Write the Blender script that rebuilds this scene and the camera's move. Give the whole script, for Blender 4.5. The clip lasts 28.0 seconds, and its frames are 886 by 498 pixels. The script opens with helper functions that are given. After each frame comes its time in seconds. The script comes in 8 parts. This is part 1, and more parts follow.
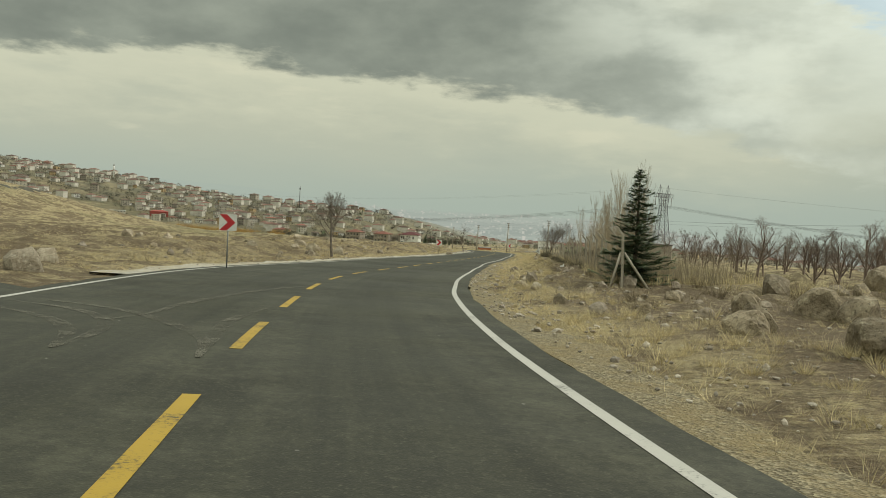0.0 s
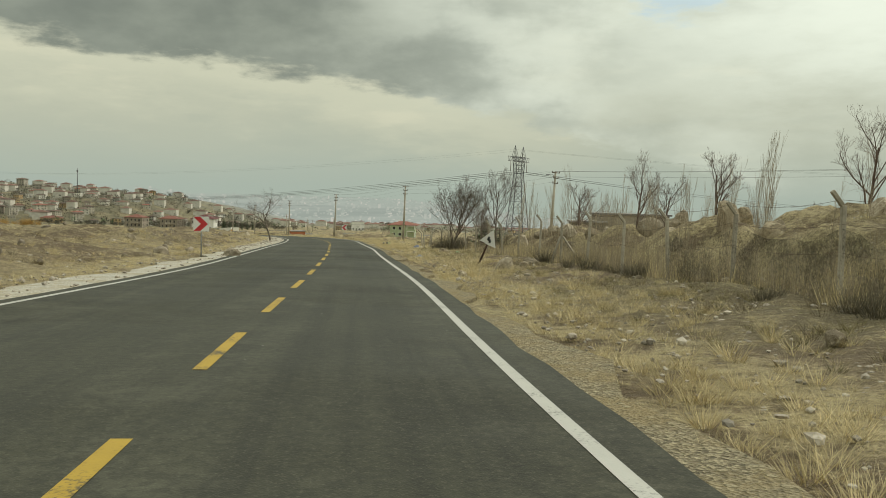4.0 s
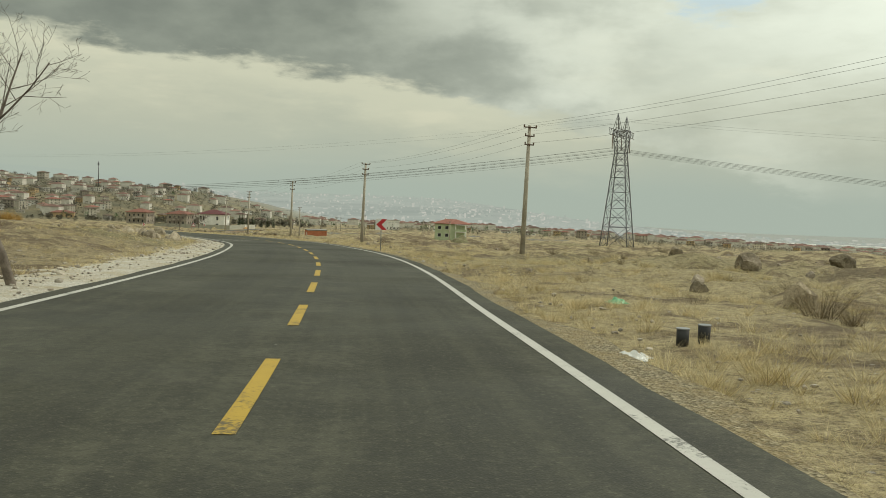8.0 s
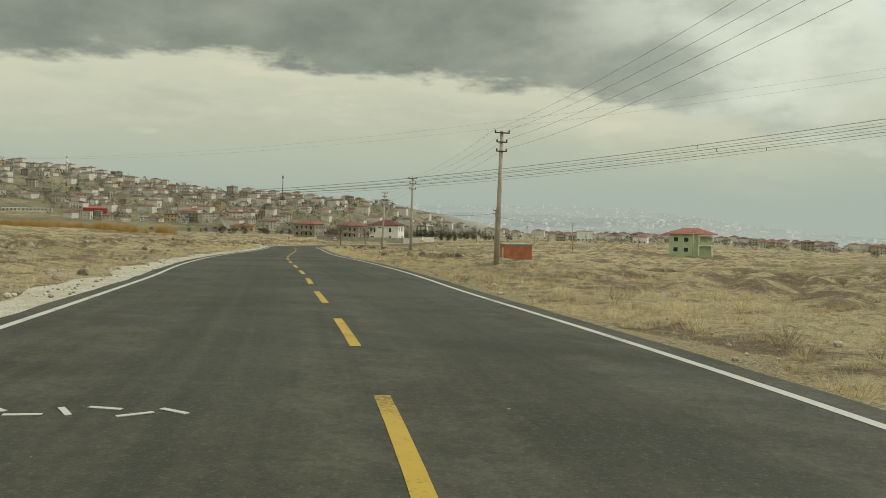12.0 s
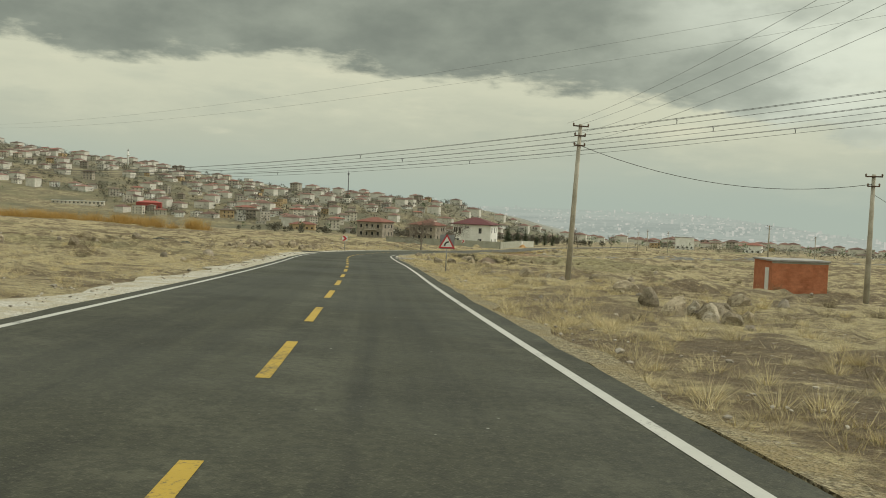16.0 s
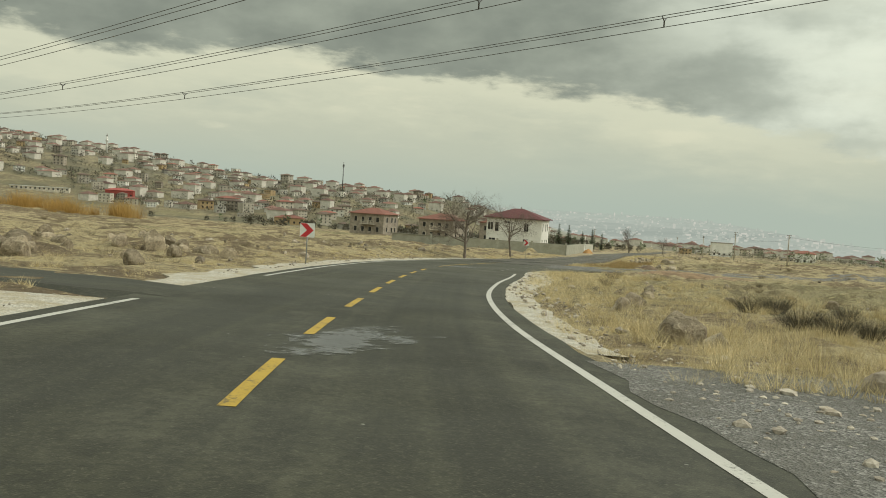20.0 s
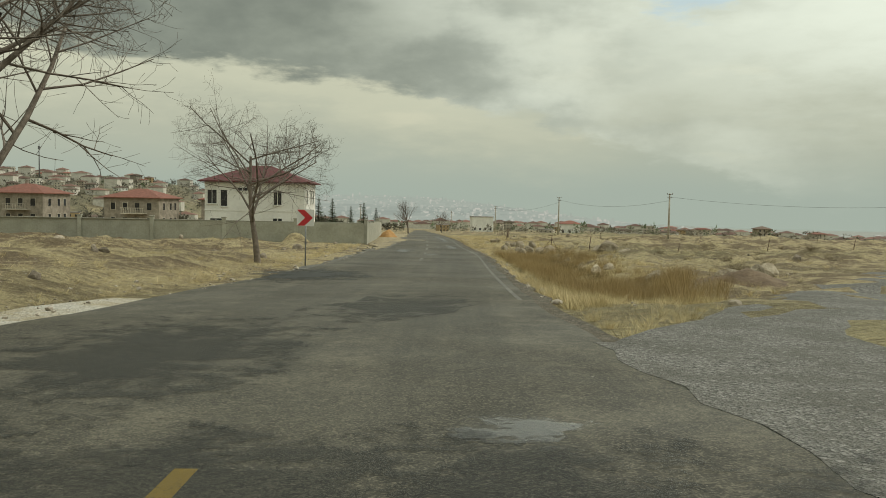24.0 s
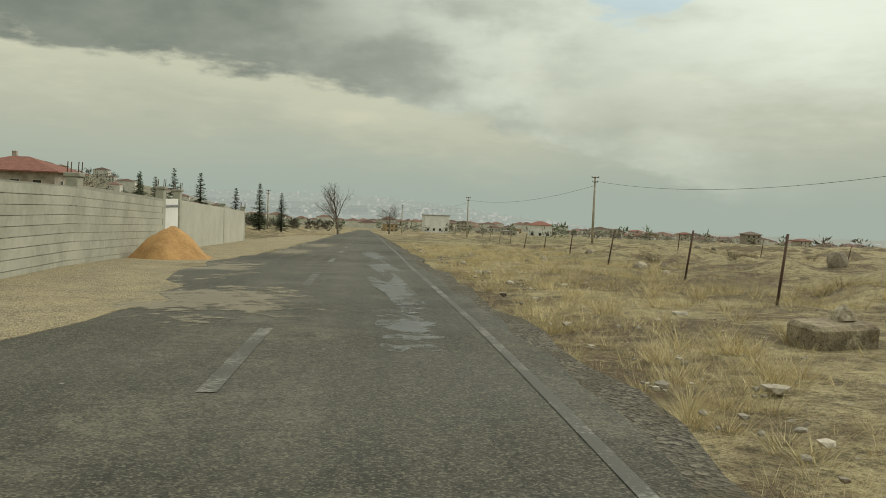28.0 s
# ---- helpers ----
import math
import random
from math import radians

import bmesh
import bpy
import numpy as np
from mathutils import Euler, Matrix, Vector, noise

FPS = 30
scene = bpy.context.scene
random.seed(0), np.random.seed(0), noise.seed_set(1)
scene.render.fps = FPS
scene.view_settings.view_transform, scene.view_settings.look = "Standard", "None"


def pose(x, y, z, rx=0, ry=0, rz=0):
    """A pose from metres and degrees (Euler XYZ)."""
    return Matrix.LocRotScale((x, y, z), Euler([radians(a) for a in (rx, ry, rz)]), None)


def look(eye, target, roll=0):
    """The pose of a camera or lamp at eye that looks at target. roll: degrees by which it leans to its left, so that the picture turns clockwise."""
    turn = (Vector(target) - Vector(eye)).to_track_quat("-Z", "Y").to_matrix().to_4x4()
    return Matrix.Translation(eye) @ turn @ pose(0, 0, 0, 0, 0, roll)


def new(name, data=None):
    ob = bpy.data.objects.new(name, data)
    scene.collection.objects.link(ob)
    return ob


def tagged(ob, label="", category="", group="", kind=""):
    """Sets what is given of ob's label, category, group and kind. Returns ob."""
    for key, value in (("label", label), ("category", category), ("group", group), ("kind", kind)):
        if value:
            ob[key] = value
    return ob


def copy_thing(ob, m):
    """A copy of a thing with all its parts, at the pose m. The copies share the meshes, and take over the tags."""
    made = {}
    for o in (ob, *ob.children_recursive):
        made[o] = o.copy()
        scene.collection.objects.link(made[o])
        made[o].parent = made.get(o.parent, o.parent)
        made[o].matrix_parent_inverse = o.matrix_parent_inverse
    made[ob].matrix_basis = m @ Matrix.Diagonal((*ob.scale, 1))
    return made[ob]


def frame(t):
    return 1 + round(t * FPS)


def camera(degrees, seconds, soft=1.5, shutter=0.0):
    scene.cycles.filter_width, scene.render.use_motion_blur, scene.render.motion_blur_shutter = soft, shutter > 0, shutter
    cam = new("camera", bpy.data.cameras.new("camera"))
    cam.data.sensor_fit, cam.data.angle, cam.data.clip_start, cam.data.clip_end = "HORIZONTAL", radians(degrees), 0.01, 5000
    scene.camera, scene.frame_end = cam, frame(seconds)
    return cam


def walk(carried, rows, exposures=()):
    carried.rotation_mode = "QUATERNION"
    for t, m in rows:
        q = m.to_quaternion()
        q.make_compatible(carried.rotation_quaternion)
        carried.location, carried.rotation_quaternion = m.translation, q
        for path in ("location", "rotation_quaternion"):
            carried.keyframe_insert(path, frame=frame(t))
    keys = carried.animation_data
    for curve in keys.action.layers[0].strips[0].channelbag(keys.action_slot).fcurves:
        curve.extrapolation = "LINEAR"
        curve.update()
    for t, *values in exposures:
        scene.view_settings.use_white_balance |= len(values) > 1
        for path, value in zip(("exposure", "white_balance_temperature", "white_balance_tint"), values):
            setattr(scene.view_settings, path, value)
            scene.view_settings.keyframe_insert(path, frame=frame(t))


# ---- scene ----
cam = camera(55.06, 28.0, soft=0.9)
# seconds, x, y, z, yaw, pitch, roll
PATH = [
    (0.0, 0.00, 0.00, 1.50, 10.73, -2.50, 2.96),
    (0.5, -2.55, 8.96, 1.18, 10.82, -2.57, 2.97),
    (1.0, -4.84, 17.63, 0.86, 10.67, -2.64, 3.15),
    (1.5, -6.86, 26.43, 0.51, 8.86, -2.92, 2.15),
    (2.0, -8.58, 35.30, 0.16, 6.43, -2.99, 1.45),
    (2.5, -9.96, 44.25, -0.19, 4.12, -3.11, 1.54),
    (3.0, -10.91, 53.28, -0.53, -0.11, -3.17, 1.52),
    (3.5, -11.47, 62.34, -0.88, -2.39, -3.22, 1.50),
    (4.0, -11.87, 71.39, -1.23, -2.23, -3.27, 1.48),
    (4.5, -12.30, 80.40, -1.59, -0.06, -3.32, 1.47),
    (5.0, -12.83, 89.33, -1.96, -0.12, -3.36, 1.57),
    (5.5, -13.46, 98.40, -2.31, -0.11, -3.40, 1.70),
    (6.0, -14.10, 107.48, -2.62, -0.12, -3.38, 1.75),
    (6.5, -14.92, 116.63, -2.93, -0.12, -3.42, 1.65),
    (7.0, -15.83, 125.78, -3.26, -0.17, -3.39, 1.81),
    (7.5, -16.76, 134.89, -3.58, -0.22, -3.38, 2.37),
    (8.0, -17.76, 143.92, -3.90, -0.04, -3.35, 2.00),
    (8.5, -18.73, 152.80, -4.20, 0.22, -3.33, 1.89),
    (9.0, -19.76, 161.83, -4.49, 0.77, -3.23, 1.63),
    (9.5, -20.92, 170.79, -4.79, 2.12, -3.03, 1.21),
    (10.0, -22.46, 179.68, -5.11, 4.26, -2.95, 1.52),
    (10.5, -24.28, 188.46, -5.45, 6.32, -3.06, 1.59),
    (11.0, -26.49, 197.14, -5.80, 8.48, -3.11, 1.19),
    (11.5, -28.97, 205.67, -6.13, 10.29, -3.02, 1.09),
    (12.0, -31.85, 214.25, -6.45, 12.09, -2.90, 1.20),
    (12.5, -34.94, 222.80, -6.76, 13.41, -2.74, 1.57),
    (13.0, -38.29, 231.35, -7.08, 14.50, -2.58, 1.96),
    (13.5, -41.69, 239.93, -7.42, 15.30, -2.47, 2.34),
    (14.0, -45.08, 248.65, -7.80, 16.17, -2.83, 2.23),
    (14.5, -48.47, 257.46, -8.19, 16.20, -3.18, 2.11),
    (15.0, -51.91, 266.31, -8.60, 15.93, -3.53, 2.00),
    (15.5, -55.46, 275.15, -9.01, 16.44, -2.78, 2.09),
    (16.0, -59.09, 283.95, -9.44, 16.43, -2.83, 2.21),
    (16.5, -62.59, 292.74, -9.86, 16.34, -2.81, 2.39),
    (17.0, -66.09, 301.53, -10.27, 16.37, -2.80, 2.50),
    (17.5, -69.65, 310.25, -10.66, 16.33, -2.72, 2.84),
    (18.0, -73.37, 319.11, -11.06, 16.28, -2.74, 3.02),
    (18.5, -77.03, 327.91, -11.49, 16.21, -2.75, 3.21),
    (19.0, -80.60, 336.72, -11.91, 16.17, -2.76, 3.40),
    (19.5, -84.01, 345.53, -12.33, 16.16, -2.73, 3.54),
    (20.0, -87.31, 354.37, -12.75, 16.05, -2.84, 3.53),
    (20.5, -90.29, 363.25, -13.20, 13.93, -3.62, 3.57),
    (21.0, -93.18, 372.19, -13.63, 12.69, -3.82, 3.36),
    (21.5, -95.86, 381.19, -14.05, 10.74, -3.69, 3.09),
    (22.0, -98.20, 390.26, -14.44, 8.03, -3.56, 2.81),
    (22.5, -100.09, 399.41, -14.82, 4.79, -3.43, 2.53),
    (23.0, -101.44, 408.62, -15.20, 2.57, -3.38, 1.63),
    (23.5, -102.22, 417.88, -15.57, 0.43, -3.35, 1.19),
    (24.0, -102.53, 427.17, -15.93, -1.44, -3.25, 1.13),
    (24.5, -102.45, 436.49, -16.27, -3.30, -3.11, 1.56),
    (25.0, -102.14, 445.76, -16.60, -4.63, -2.93, 1.59),
    (25.5, -101.72, 455.14, -16.92, -5.21, -2.98, 1.66),
    (26.0, -101.35, 464.37, -17.23, -5.22, -2.99, 1.73),
    (26.5, -101.11, 473.50, -17.52, -5.16, -3.04, 1.73),
    (27.0, -100.97, 482.69, -17.81, -5.13, -3.07, 1.73),
    (27.5, -100.88, 491.94, -18.11, -5.04, -3.19, 1.96),
    (28.0, -100.84, 500.97, -18.40, -5.00, -3.13, 2.17),
]


def heading(x, y, z, yaw, pitch, roll):
    return pose(x, y, z, 90 + pitch, 0, yaw) @ pose(0, 0, 0, 0, 0, roll)


walk(cam, [(r[0], heading(*r[1:])) for r in PATH], [(0, 0.0), (13, 0.0), (18, 0.08), (20, 0.12), (23, -0.05), (28, -0.1)])

# ---- world and light ----
SUN_AZ, SUN_EL = radians(-62), radians(38)      # to the right of the road, behind thin cloud
world = bpy.data.worlds.new("overcast_sky")
scene.world = world
world.use_nodes = True
wt = world.node_tree
wt.nodes.clear()


class Graph:
    """Short hand for building node trees."""

    def __init__(self, tree):
        self.t = tree

    def node(self, kind, **values):
        n = self.t.nodes.new(kind)
        for k, v in values.items():
            if k == "op":
                n.operation = v
            elif k == "scale":
                n.inputs["Scale"].default_value = v
            elif k == "detail":
                n.inputs["Detail"].default_value = v
            elif k == "rough":
                n.inputs["Roughness"].default_value = v
        return n

    def plug(self, socket, v):
        if v is None:
            return
        if isinstance(v, bpy.types.NodeSocket):
            self.t.links.new(v, socket)
        else:
            socket.default_value = v

    def math(self, op, a, b=None, c=None, clamp=False):
        n = self.node("ShaderNodeMath", op=op)
        n.use_clamp = clamp
        for i, v in enumerate((a, b, c)):
            self.plug(n.inputs[i], v)
        return n.outputs[0]

    def step(self, v, lo, hi, a=0.0, b=1.0):
        n = self.node("ShaderNodeMapRange")
        n.interpolation_type = "SMOOTHSTEP"
        for i, w in enumerate((v, lo, hi, a, b)):
            self.plug(n.inputs[i], w)
        return n.outputs[0]

    def mix(self, f, a, b, blend="MIX"):
        n = self.node("ShaderNodeMix")
        n.data_type, n.blend_type = "RGBA", blend
        self.plug(n.inputs[0], f)
        for i, v in ((6, a), (7, b)):
            self.plug(n.inputs[i], (*v, 1) if isinstance(v, tuple) and len(v) == 3 else v)
        return n.outputs[2]

    def noise(self, vec, scale, detail=4.0, rough=0.55, warp=0.0):
        n = self.node("ShaderNodeTexNoise", scale=scale, detail=detail, rough=rough)
        n.inputs["Distortion"].default_value = warp
        if vec is not None:
            self.t.links.new(vec, n.inputs["Vector"])
        return n.outputs[0]

    def cells(self, vec, scale, out=0):
        n = self.node("ShaderNodeTexVoronoi", scale=scale)
        if vec is not None:
            self.t.links.new(vec, n.inputs["Vector"])
        return n.outputs[out]

    def stretch(self, vec, sx, sy, sz):
        n = self.node("ShaderNodeMapping")
        self.t.links.new(vec, n.inputs["Vector"])
        n.inputs["Scale"].default_value = (sx, sy, sz)
        return n.outputs[0]


def build_sky():
    g = Graph(wt)
    way = g.node("ShaderNodeTexCoord").outputs["Generated"]
    sep = g.node("ShaderNodeSeparateXYZ")
    wt.links.new(way, sep.inputs[0])
    x, y, z = sep.outputs
    az = g.math("MULTIPLY", g.math("ARCTAN2", g.math("MULTIPLY", x, -1.0), y), 57.2958)
    el = g.math("MULTIPLY", g.math("ARCSINE", z), 57.2958)
    flat = g.stretch(way, 1.0, 1.0, 3.2)
    big = g.math("SUBTRACT", g.noise(flat, 3.2, 5, 0.55), 0.5)
    small = g.math("SUBTRACT", g.noise(flat, 11.0, 6, 0.6), 0.5)
    curl = g.math("SUBTRACT", g.noise(flat, 30.0, 4, 0.6), 0.5)
    wisp = g.math("ADD", g.math("ADD", g.math("MULTIPLY", big, 3.4), g.math("MULTIPLY", small, 5.0)), g.math("MULTIPLY", curl, 1.5))
    # underside of the dark storm cloud: about ten degrees up, coming down to the right
    fall = g.math("POWER", g.math("MAXIMUM", g.math("SUBTRACT", 16.0, az), 0.0), 1.6)
    edge = g.math("SUBTRACT", 8.8, g.math("MULTIPLY", fall, 0.022))
    above = g.math("SUBTRACT", g.math("ADD", el, wisp), edge)
    dark = g.step(above, -0.5, 0.9)
    dark = g.math("MULTIPLY", dark, g.step(g.math("ADD", az, g.math("MULTIPLY", big, 44.0)), -27.0, 0.0))
    dark = g.math("MULTIPLY", dark, g.step(el, 34.0, 18.0))
    # hazy band below the cloud: blue grey at the horizon, cream under the cloud
    lift = g.math("ADD", el, g.math("MULTIPLY", big, 3.0))
    low = g.mix(g.step(lift, 0.2, 5.5), (0.412, 0.458, 0.432), (0.512, 0.515, 0.445))
    glow = g.math("MULTIPLY", g.step(above, -5.0, -0.3), g.step(az, -16.0, 2.0))
    low = g.mix(glow, low, (0.63, 0.615, 0.515))
    # torn bright streaks and soft grey veils in the band below the cloud
    veil = g.noise(g.stretch(way, 1.0, 1.0, 4.5), 6.5, 5, 0.55)
    low = g.mix(g.math("MULTIPLY", g.step(veil, 0.56, 0.72), g.step(el, 1.5, 5.0, 0.0, 0.5)), low, (0.72, 0.68, 0.56))
    low = g.mix(g.math("MULTIPLY", g.step(veil, 0.46, 0.32), g.step(el, 0.8, 3.5, 0.0, 0.25)), low, (0.42, 0.445, 0.405))
    # brighter broken cloud to the right and overhead
    right = g.step(g.math("ADD", az, g.math("MULTIPLY", wisp, 5.0)), 6.0, -24.0)
    high = g.math("MULTIPLY", right, g.step(g.math("ADD", el, wisp), 3.0, 13.0))
    low = g.mix(high, low, (0.90, 0.92, 0.86))
    puff = g.stretch(way, 1.0, 1.0, 2.0)
    roll = g.noise(puff, 6.5, 6, 0.56)
    body = g.mix(g.step(g.math("ADD", g.math("MULTIPLY", roll, 0.6), g.math("MULTIPLY", g.noise(flat, 3.0, 4), 0.4)), 0.36, 0.66), (0.215, 0.232, 0.216), (0.355, 0.373, 0.337))
    fair = g.mix(g.step(roll, 0.36, 0.64), (0.47, 0.49, 0.455), (0.74, 0.755, 0.70))
    body = g.mix(g.step(g.math("ADD", az, g.math("MULTIPLY", big, 24.0)), 13.0, -10.0), body, fair)
    col = g.mix(dark, low, body)
    over = g.step(el, 22.0, 55.0)
    top = g.mix(g.step(g.noise(flat, 2.4, 6, 0.6), 0.35, 0.65), (0.85, 0.87, 0.87), (1.25, 1.25, 1.2))
    col = g.mix(over, col, top)
    sky = g.node("ShaderNodeTexSky")
    sky.sky_type, sky.sun_disc = "NISHITA", False
    sky.sun_elevation, sky.sun_rotation = SUN_EL, -SUN_AZ
    clear = g.mix(1.0, sky.outputs[0], (0.12, 0.12, 0.12), "MULTIPLY")
    # one ragged gap in the cloud to the upper right
    hole = g.math("MULTIPLY", g.step(g.math("ADD", g.math("ABSOLUTE", g.math("SUBTRACT", az, -17.5)), g.math("MULTIPLY", wisp, 2.0)), 4.2, 2.2),
                  g.step(g.math("ADD", g.math("ABSOLUTE", g.math("SUBTRACT", el, 13.0)), g.math("MULTIPLY", wisp, 0.7)), 1.5, 0.5))
    col = g.mix(g.math("MULTIPLY", hole, 0.55), col, clear)
    col = g.mix(1.0, col, (0.955, 1.0, 0.90), "MULTIPLY")
    bg = g.node("ShaderNodeBackground")
    wt.links.new(col, bg.inputs[0])
    bg.inputs[1].default_value = 1.0
    out = g.node("ShaderNodeOutputWorld")
    wt.links.new(bg.outputs[0], out.inputs[0])


build_sky()
sun = new("sun", bpy.data.lights.new("sun", "SUN"))
sun.data.energy, sun.data.angle, sun.data.color = 1.3, radians(14), (1.0, 0.93, 0.82)
sun.matrix_world = look((0, 0, 0), (math.sin(SUN_AZ) * math.cos(SUN_EL), -math.cos(SUN_AZ) * math.cos(SUN_EL), -math.sin(SUN_EL)))
scene.view_settings.exposure = 0.0


# ---- materials ----
def material(name, rough=0.8, metal=0.0):
    m = bpy.data.materials.new(name)
    m.use_nodes = True
    g = Graph(m.node_tree)
    b = m.node_tree.nodes["Principled BSDF"]
    b.inputs["Roughness"].default_value, b.inputs["Metallic"].default_value = rough, metal
    return m, g, b


def bump(g, b, height, strength=0.4, distance=0.02):
    n = g.node("ShaderNodeBump")
    n.inputs["Strength"].default_value, n.inputs["Distance"].default_value = strength, distance
    g.plug(n.inputs["Height"], height)
    g.plug(b.inputs["Normal"], n.outputs[0])


def place(g):
    return g.node("ShaderNodeNewGeometry").outputs["Position"]


def simple(name, dark, light, scale=3.0, rough=0.8, metal=0.0, relief=0.3, depth=0.01, vary=0.0, island=False):
    """A plain stuff with two scales of variation, and a shade of its own for each object or piece."""
    m, g, b = material(name, rough, metal)
    p = place(g)
    f = g.math("ADD", g.math("MULTIPLY", g.noise(p, scale, 5), 0.65), g.math("MULTIPLY", g.noise(p, scale * 9, 3), 0.35))
    col = g.mix(g.step(f, 0.32, 0.68), dark, light)
    if vary:
        r = g.node("ShaderNodeNewGeometry").outputs["Random Per Island"] if island else g.node("ShaderNodeObjectInfo").outputs["Random"]
        h = g.node("ShaderNodeHueSaturation")
        g.plug(h.inputs["Color"], col)
        g.plug(h.inputs["Value"], g.math("ADD", 1 - vary, g.math("MULTIPLY", r, 2 * vary)))
        col = h.outputs[0]
    g.plug(b.inputs["Base Color"], col)
    if relief:
        bump(g, b, g.noise(p, scale * 6, 4), relief, depth)
    return m


def ground_material():
    m, g, b = material("dry_steppe", 0.95)
    p = place(g)
    sep = g.node("ShaderNodeSeparateXYZ")
    g.t.links.new(p, sep.inputs[0])
    patch = g.noise(p, 0.09, 6, 0.66)
    clump = g.noise(p, 0.42, 6, 0.68)
    fine = g.noise(p, 7.0, 5, 0.7)
    grass = g.mix(fine, (0.285, 0.222, 0.108), (0.68, 0.575, 0.325))
    soil = g.mix(fine, (0.085, 0.058, 0.030), (0.25, 0.18, 0.095))
    green = g.mix(fine, (0.12, 0.12, 0.05), (0.30, 0.28, 0.12))
    where = g.math("ADD", g.math("MULTIPLY", patch, 0.45), g.math("MULTIPLY", clump, 0.55))
    col = g.mix(g.step(where, 0.455, 0.545), soil, grass)
    bald = g.node("ShaderNodeAttribute")
    bald.attribute_name = "bare"
    stir = g.noise(p, 1.1, 6, 0.72)
    earth = g.mix(fine, (0.085, 0.058, 0.032), (0.29, 0.215, 0.125))
    col = g.mix(g.math("MULTIPLY", bald.outputs["Fac"], g.step(stir, 0.68, 0.50)), col, earth)
    col = g.mix(g.math("MULTIPLY", g.step(g.noise(p, 0.02, 4), 0.52, 0.66), 0.6), col, green)
    pebble = g.step(g.cells(p, 5.0), 0.20, 0.12)
    col = g.mix(g.math("MULTIPLY", pebble, g.step(g.noise(p, 0.8, 3), 0.5, 0.62)), col, (0.48, 0.44, 0.37))
    grit = g.noise(p, 22.0, 3, 0.8)
    col = g.mix(g.math("MULTIPLY", g.step(grit, 0.50, 0.34), 0.65), col, (0.065, 0.046, 0.027))
    col = g.mix(g.math("MULTIPLY", g.step(grit, 0.58, 0.72), 0.5), col, (0.56, 0.49, 0.34))
    crumb = g.noise(p, 60.0, 3, 0.85)
    col = g.mix(g.math("MULTIPLY", g.step(crumb, 0.48, 0.36), 0.4), col, (0.05, 0.036, 0.02))
    thatch = g.noise(p, 4.6, 6, 0.8)
    col = g.mix(g.math("MULTIPLY", g.step(thatch, 0.50, 0.38), 0.7), col, (0.095, 0.070, 0.036))
    col = g.mix(g.math("MULTIPLY", g.step(thatch, 0.56, 0.70), 0.55), col, (0.71, 0.61, 0.385))
    ridge = g.noise(p, 2.4, 6, 0.75)
    col = g.mix(g.math("MULTIPLY", g.step(ridge, 0.48, 0.36), 0.5), col, (0.10, 0.07, 0.036))
    col = g.mix(g.math("MULTIPLY", g.step(ridge, 0.56, 0.68), 0.6), col, (0.60, 0.495, 0.26))
    slope = g.mix(g.noise(p, 0.35, 6, 0.75), (0.036, 0.040, 0.024), (0.18, 0.162, 0.095))
    col = g.mix(g.math("MULTIPLY", g.math("MULTIPLY", g.step(sep.outputs[1], 560.0, 840.0), g.step(sep.outputs[0], -130.0, -260.0)), g.step(g.noise(p, 0.022, 5, 0.65), 0.36, 0.60, 0.95, 0.35)), col, slope)
    # haze painted into the base colour: the plain greys with distance
    far_haze = g.mix(g.noise(p, 0.012, 6, 0.7), (0.24, 0.255, 0.235), (0.33, 0.345, 0.325))
    col = g.mix(g.step(sep.outputs[1], 900.0, 2300.0), col, far_haze)
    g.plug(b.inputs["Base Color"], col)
    bump(g, b, g.math("ADD", g.math("ADD", fine, g.math("MULTIPLY", clump, 2.0)), g.math("MULTIPLY", g.noise(p, 2.4, 6, 0.75), 1.6)), 1.0, 0.14)
    return m


